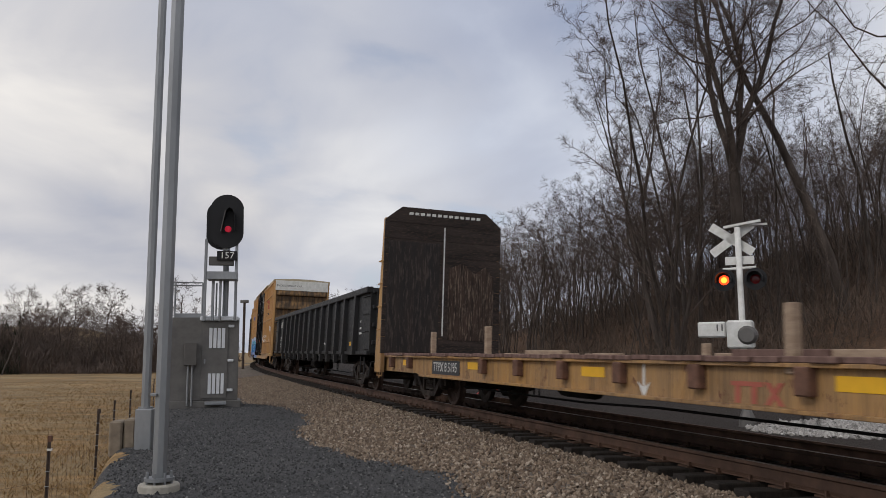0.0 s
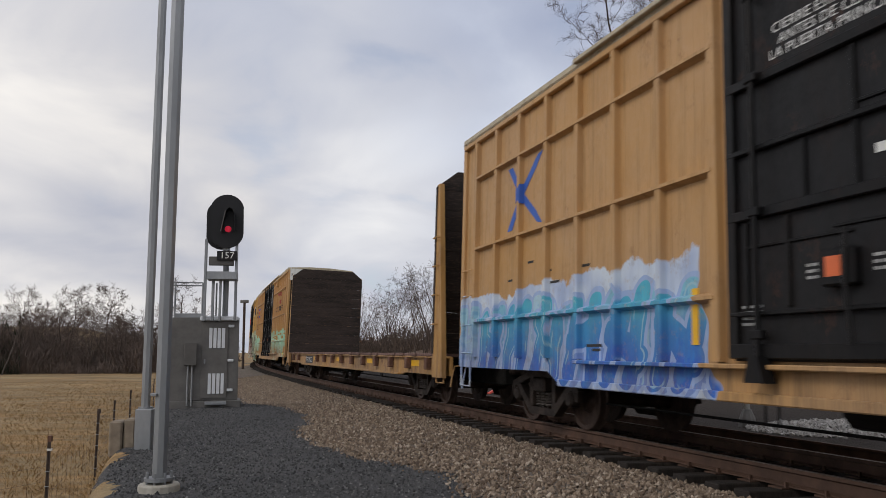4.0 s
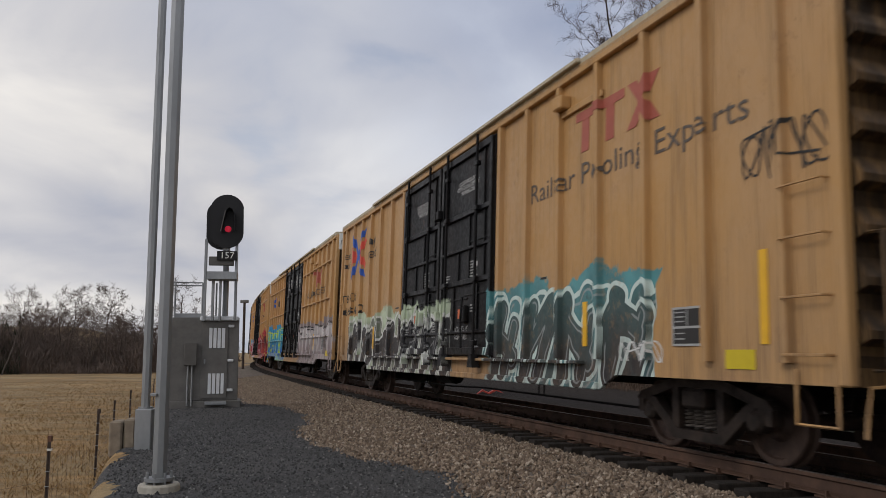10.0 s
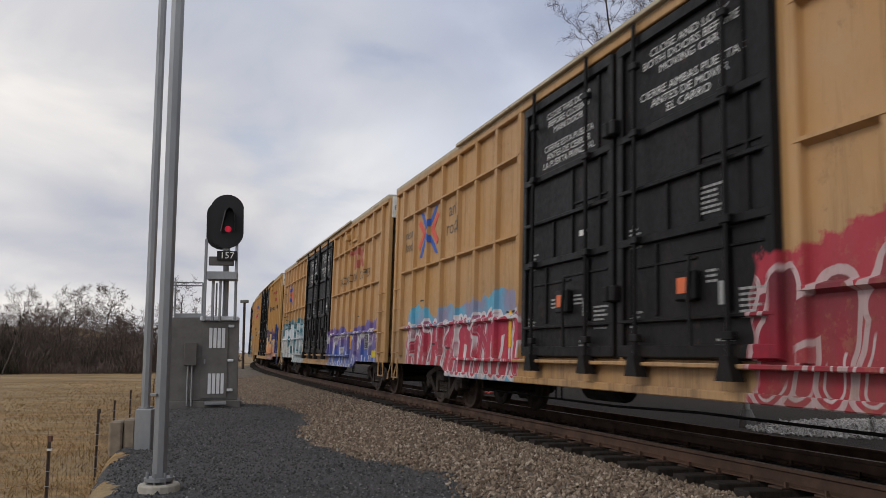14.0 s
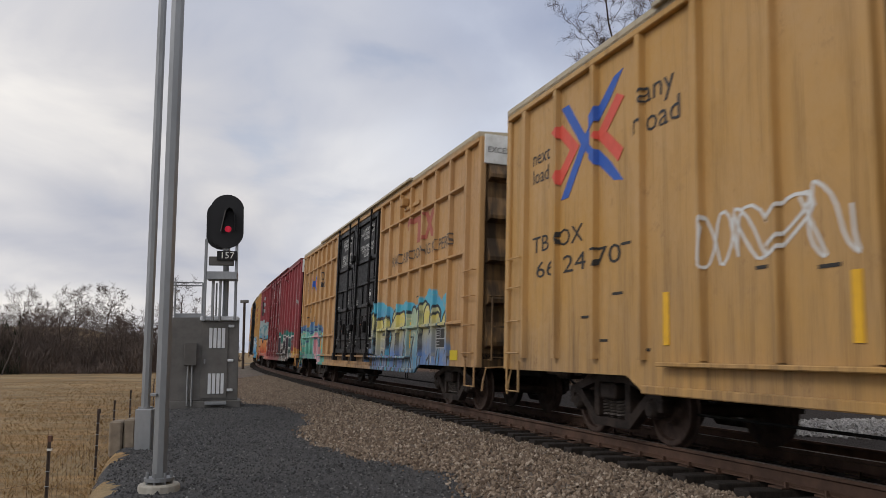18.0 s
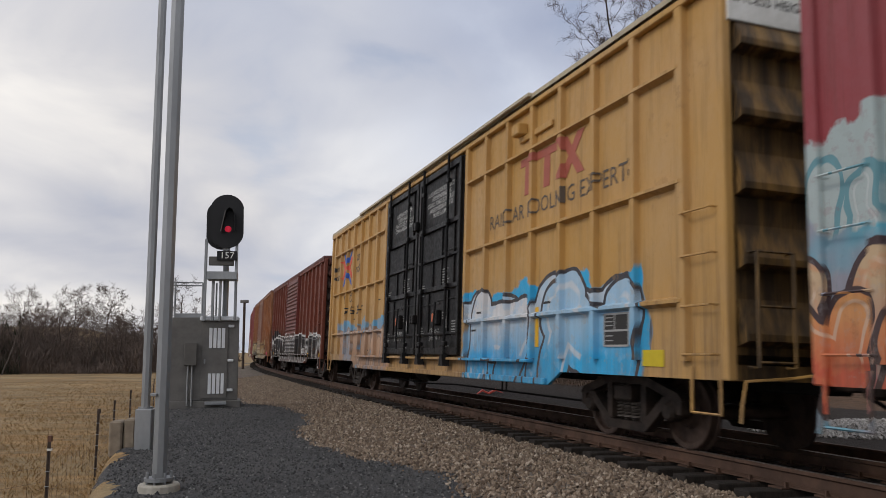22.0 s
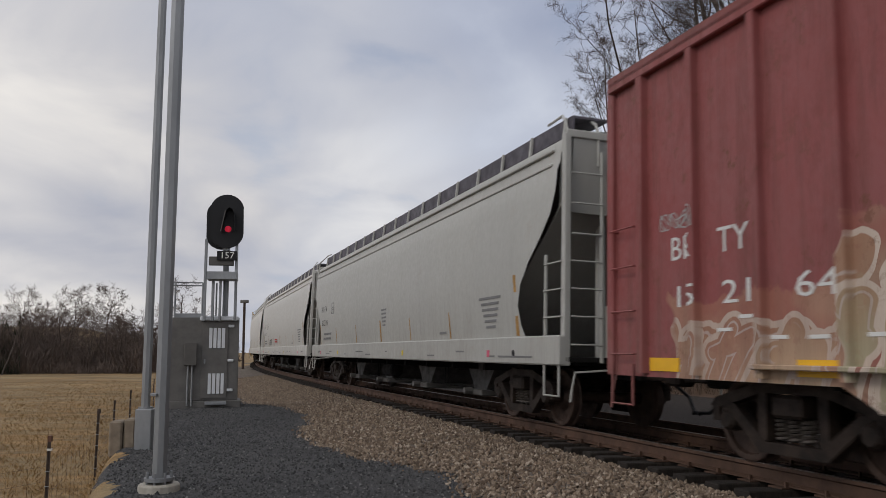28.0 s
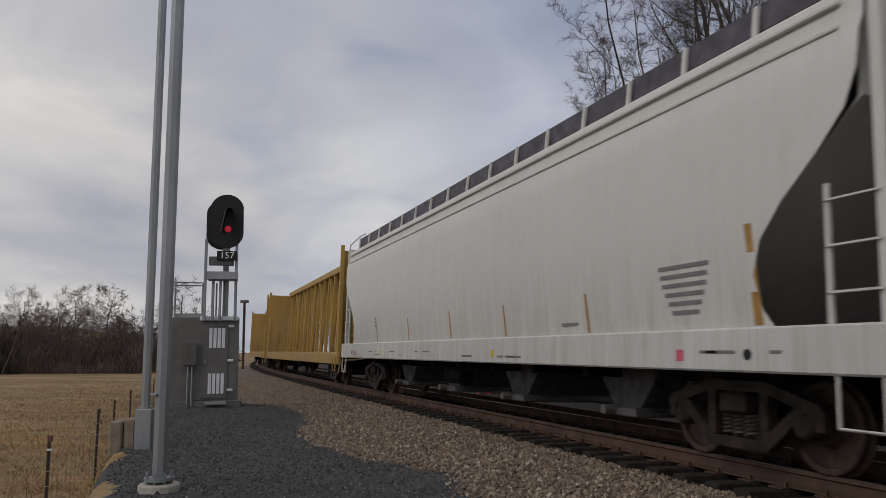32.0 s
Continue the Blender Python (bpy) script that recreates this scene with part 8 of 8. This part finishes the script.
def brush(name, n, seed, where, hgt, label, mat=None, spread=0.42, wk=0.00042, lum=1.0):
    """Thicket of thin bent stems and twigs."""
    r = np.random.default_rng(seed)
    x, y = where(r, n)
    n = len(x)
    z = ground_z(x, y)
    h = r.uniform(hgt[0], hgt[1], n) * (0.35 - 0.2 * (lum > 1) + 0.9 * lum * lump(x * lum, y * lum) ** lum) * r.uniform(0.4, 1, n)
    lift = r.uniform(0, 0.8, n) * h
    h = lift + h * r.uniform(0.2, 0.6, n)
    d = np.hypot(x, y)
    w = 0.006 + d * wk
    lean = r.normal(0, spread * 1.6, (n, 2)) * (h - lift)[:, None]
    a = r.uniform(0, 3.14, n)
    dx, dy = np.cos(a) * w, np.sin(a) * w
    P = np.empty((n, 5, 3))
    P[:, 0] = np.stack([x - dx, y - dy, z + lift - 0.1], 1)
    P[:, 1] = np.stack([x + dx, y + dy, z + lift - 0.1], 1)
    mx, my = x + lean[:, 0] * 0.35, y + lean[:, 1] * 0.35
    P[:, 2] = np.stack([mx + dx * 0.8, my + dy * 0.8, z + lift + (h - lift) * 0.55], 1)
    P[:, 3] = np.stack([mx - dx * 0.8, my - dy * 0.8, z + lift + (h - lift) * 0.55], 1)
    P[:, 4] = np.stack([x + lean[:, 0], y + lean[:, 1], z + h], 1)
    o = 5 * np.arange(n)[:, None]
    me = bpy.data.meshes.new(name)
    me.from_pydata(P.reshape(-1, 3).tolist(), [], (np.array([[0, 1, 2, 3]]) + o).tolist() + (np.array([[3, 2, 4]]) + o).tolist())
    me.materials.append(mat or BRUSH)
    me.update()
    return tagged(new(name, me), label, "brush", kind="stuff")


def wedge(az0, az1, y0, y1, clear=-10.0):
    def w(r, n):
        y = r.uniform(y0, y1, n)
        x = (r.uniform(az0, az1, n) - 784) / 1388 * y
        s, o = near_track(x, y)
        k = (o < clear) | (o > 12)
        return x[k], y[k]
    return w


EVER = weathered("evergreen_needles", (0.022, 0.028, 0.014), (0.012, 0.015, 0.008), 0.9, 0, 0.8, (1, 1, 1), 0.0, 6)
brush("underbrush", 34000, 3, wedge(950, 1680, 29, 62), (0.3, 3.4), "brown winter underbrush on the wooded slope", None, 0.5, 0.00016)
brush("slope_brush", 20000, 9, wedge(760, 1680, 55, 110), (0.8, 5.0), "brown winter brush higher up the wooded slope", None, 0.5, 0.00016)
brush("hedge_brush", 80000, 4, wedge(-120, 440, 86, 118), (1.6, 6.0), "tangled brown brush along the far side of the pasture", HEDGEM, 0.6, 0.00022, 1.15)
brush("hedge_evergreens", 4500, 14, wedge(-90, 42, 86, 98), (1.5, 6.0), "dark evergreen shrubs in the hedgerow", EVER, 0.15, 0.0009)
brush("far_brush", 20000, 6, wedge(400, 900, 112, 180), (1.0, 6.5), "brown brush beyond the curve")


def grass(name, n, seed):
    r = np.random.default_rng(seed)
    y = 7 + 60 * r.uniform(0, 1, n) ** 2.2
    x = PAD_EDGE(y) - 0.15 - r.uniform(0, 1, n) * (4 + y * 0.45)
    z = ground_z(x, y)
    h = r.uniform(0.04, 0.15, n) * np.clip(1.2 - y / 90, 0.5, 1) * (0.5 + 0.8 * lump(x * 4, y * 4))
    w = 0.003 + y * 0.0004
    a = r.uniform(0, 3.14, n)
    dx, dy = np.cos(a) * w, np.sin(a) * w
    l = r.normal(0, 0.9, (n, 2)) * h[:, None]
    P = np.stack([np.stack([x - dx, y - dy, z], 1), np.stack([x + dx, y + dy, z], 1), np.stack([x + l[:, 0], y + l[:, 1], z + h], 1)], 1)
    me = bpy.data.meshes.new(name)
    me.from_pydata(P.reshape(-1, 3).tolist(), [], (np.arange(3 * n).reshape(-1, 3)).tolist())
    me.materials.append(STRAW)
    me.update()
    return tagged(new(name, me), "short dry straw-coloured pasture grass", "grass", kind="stuff")


STRAW = stone_mat("straw_blades", [(0.15, 0.085, 0.038), (0.30, 0.180, 0.078), (0.22, 0.142, 0.058), (0.40, 0.280, 0.140)])
grass("dry_grass", 70000, 8)


# ---- motion of the train ----


def motions():
    times = [-0.5] + [float(t) for t in range(0, 33)] + [32.5]
    for car, mid, half in CARS:
        walk(car, [(t, ride(mid + run(t), half)) for t in times])
    # wheels turn while they are near; one row a frame
    for w, x, u in WHEELS:
        fr = [k for k in range(0, 961) if -24.0 < u + run(k / 30) < 4.0]
        if not fr:
            fr = [0]
        rows = []
        for k in fr:
            a = math.degrees((run(k / 30) - run(fr[0] / 30)) / WR)
            rows.append((k / 30, pose(x, 0, WR, 0, 0, 0) @ Matrix.Rotation(radians(a % 360), 4, 'Y')))
        if fr[0] > 0:
            rows.insert(0, (0.0, rows[0][1]))
        if fr[-1] < 960:
            rows.append((32.0, rows[-1][1]))
        walk(w, rows)


motions()
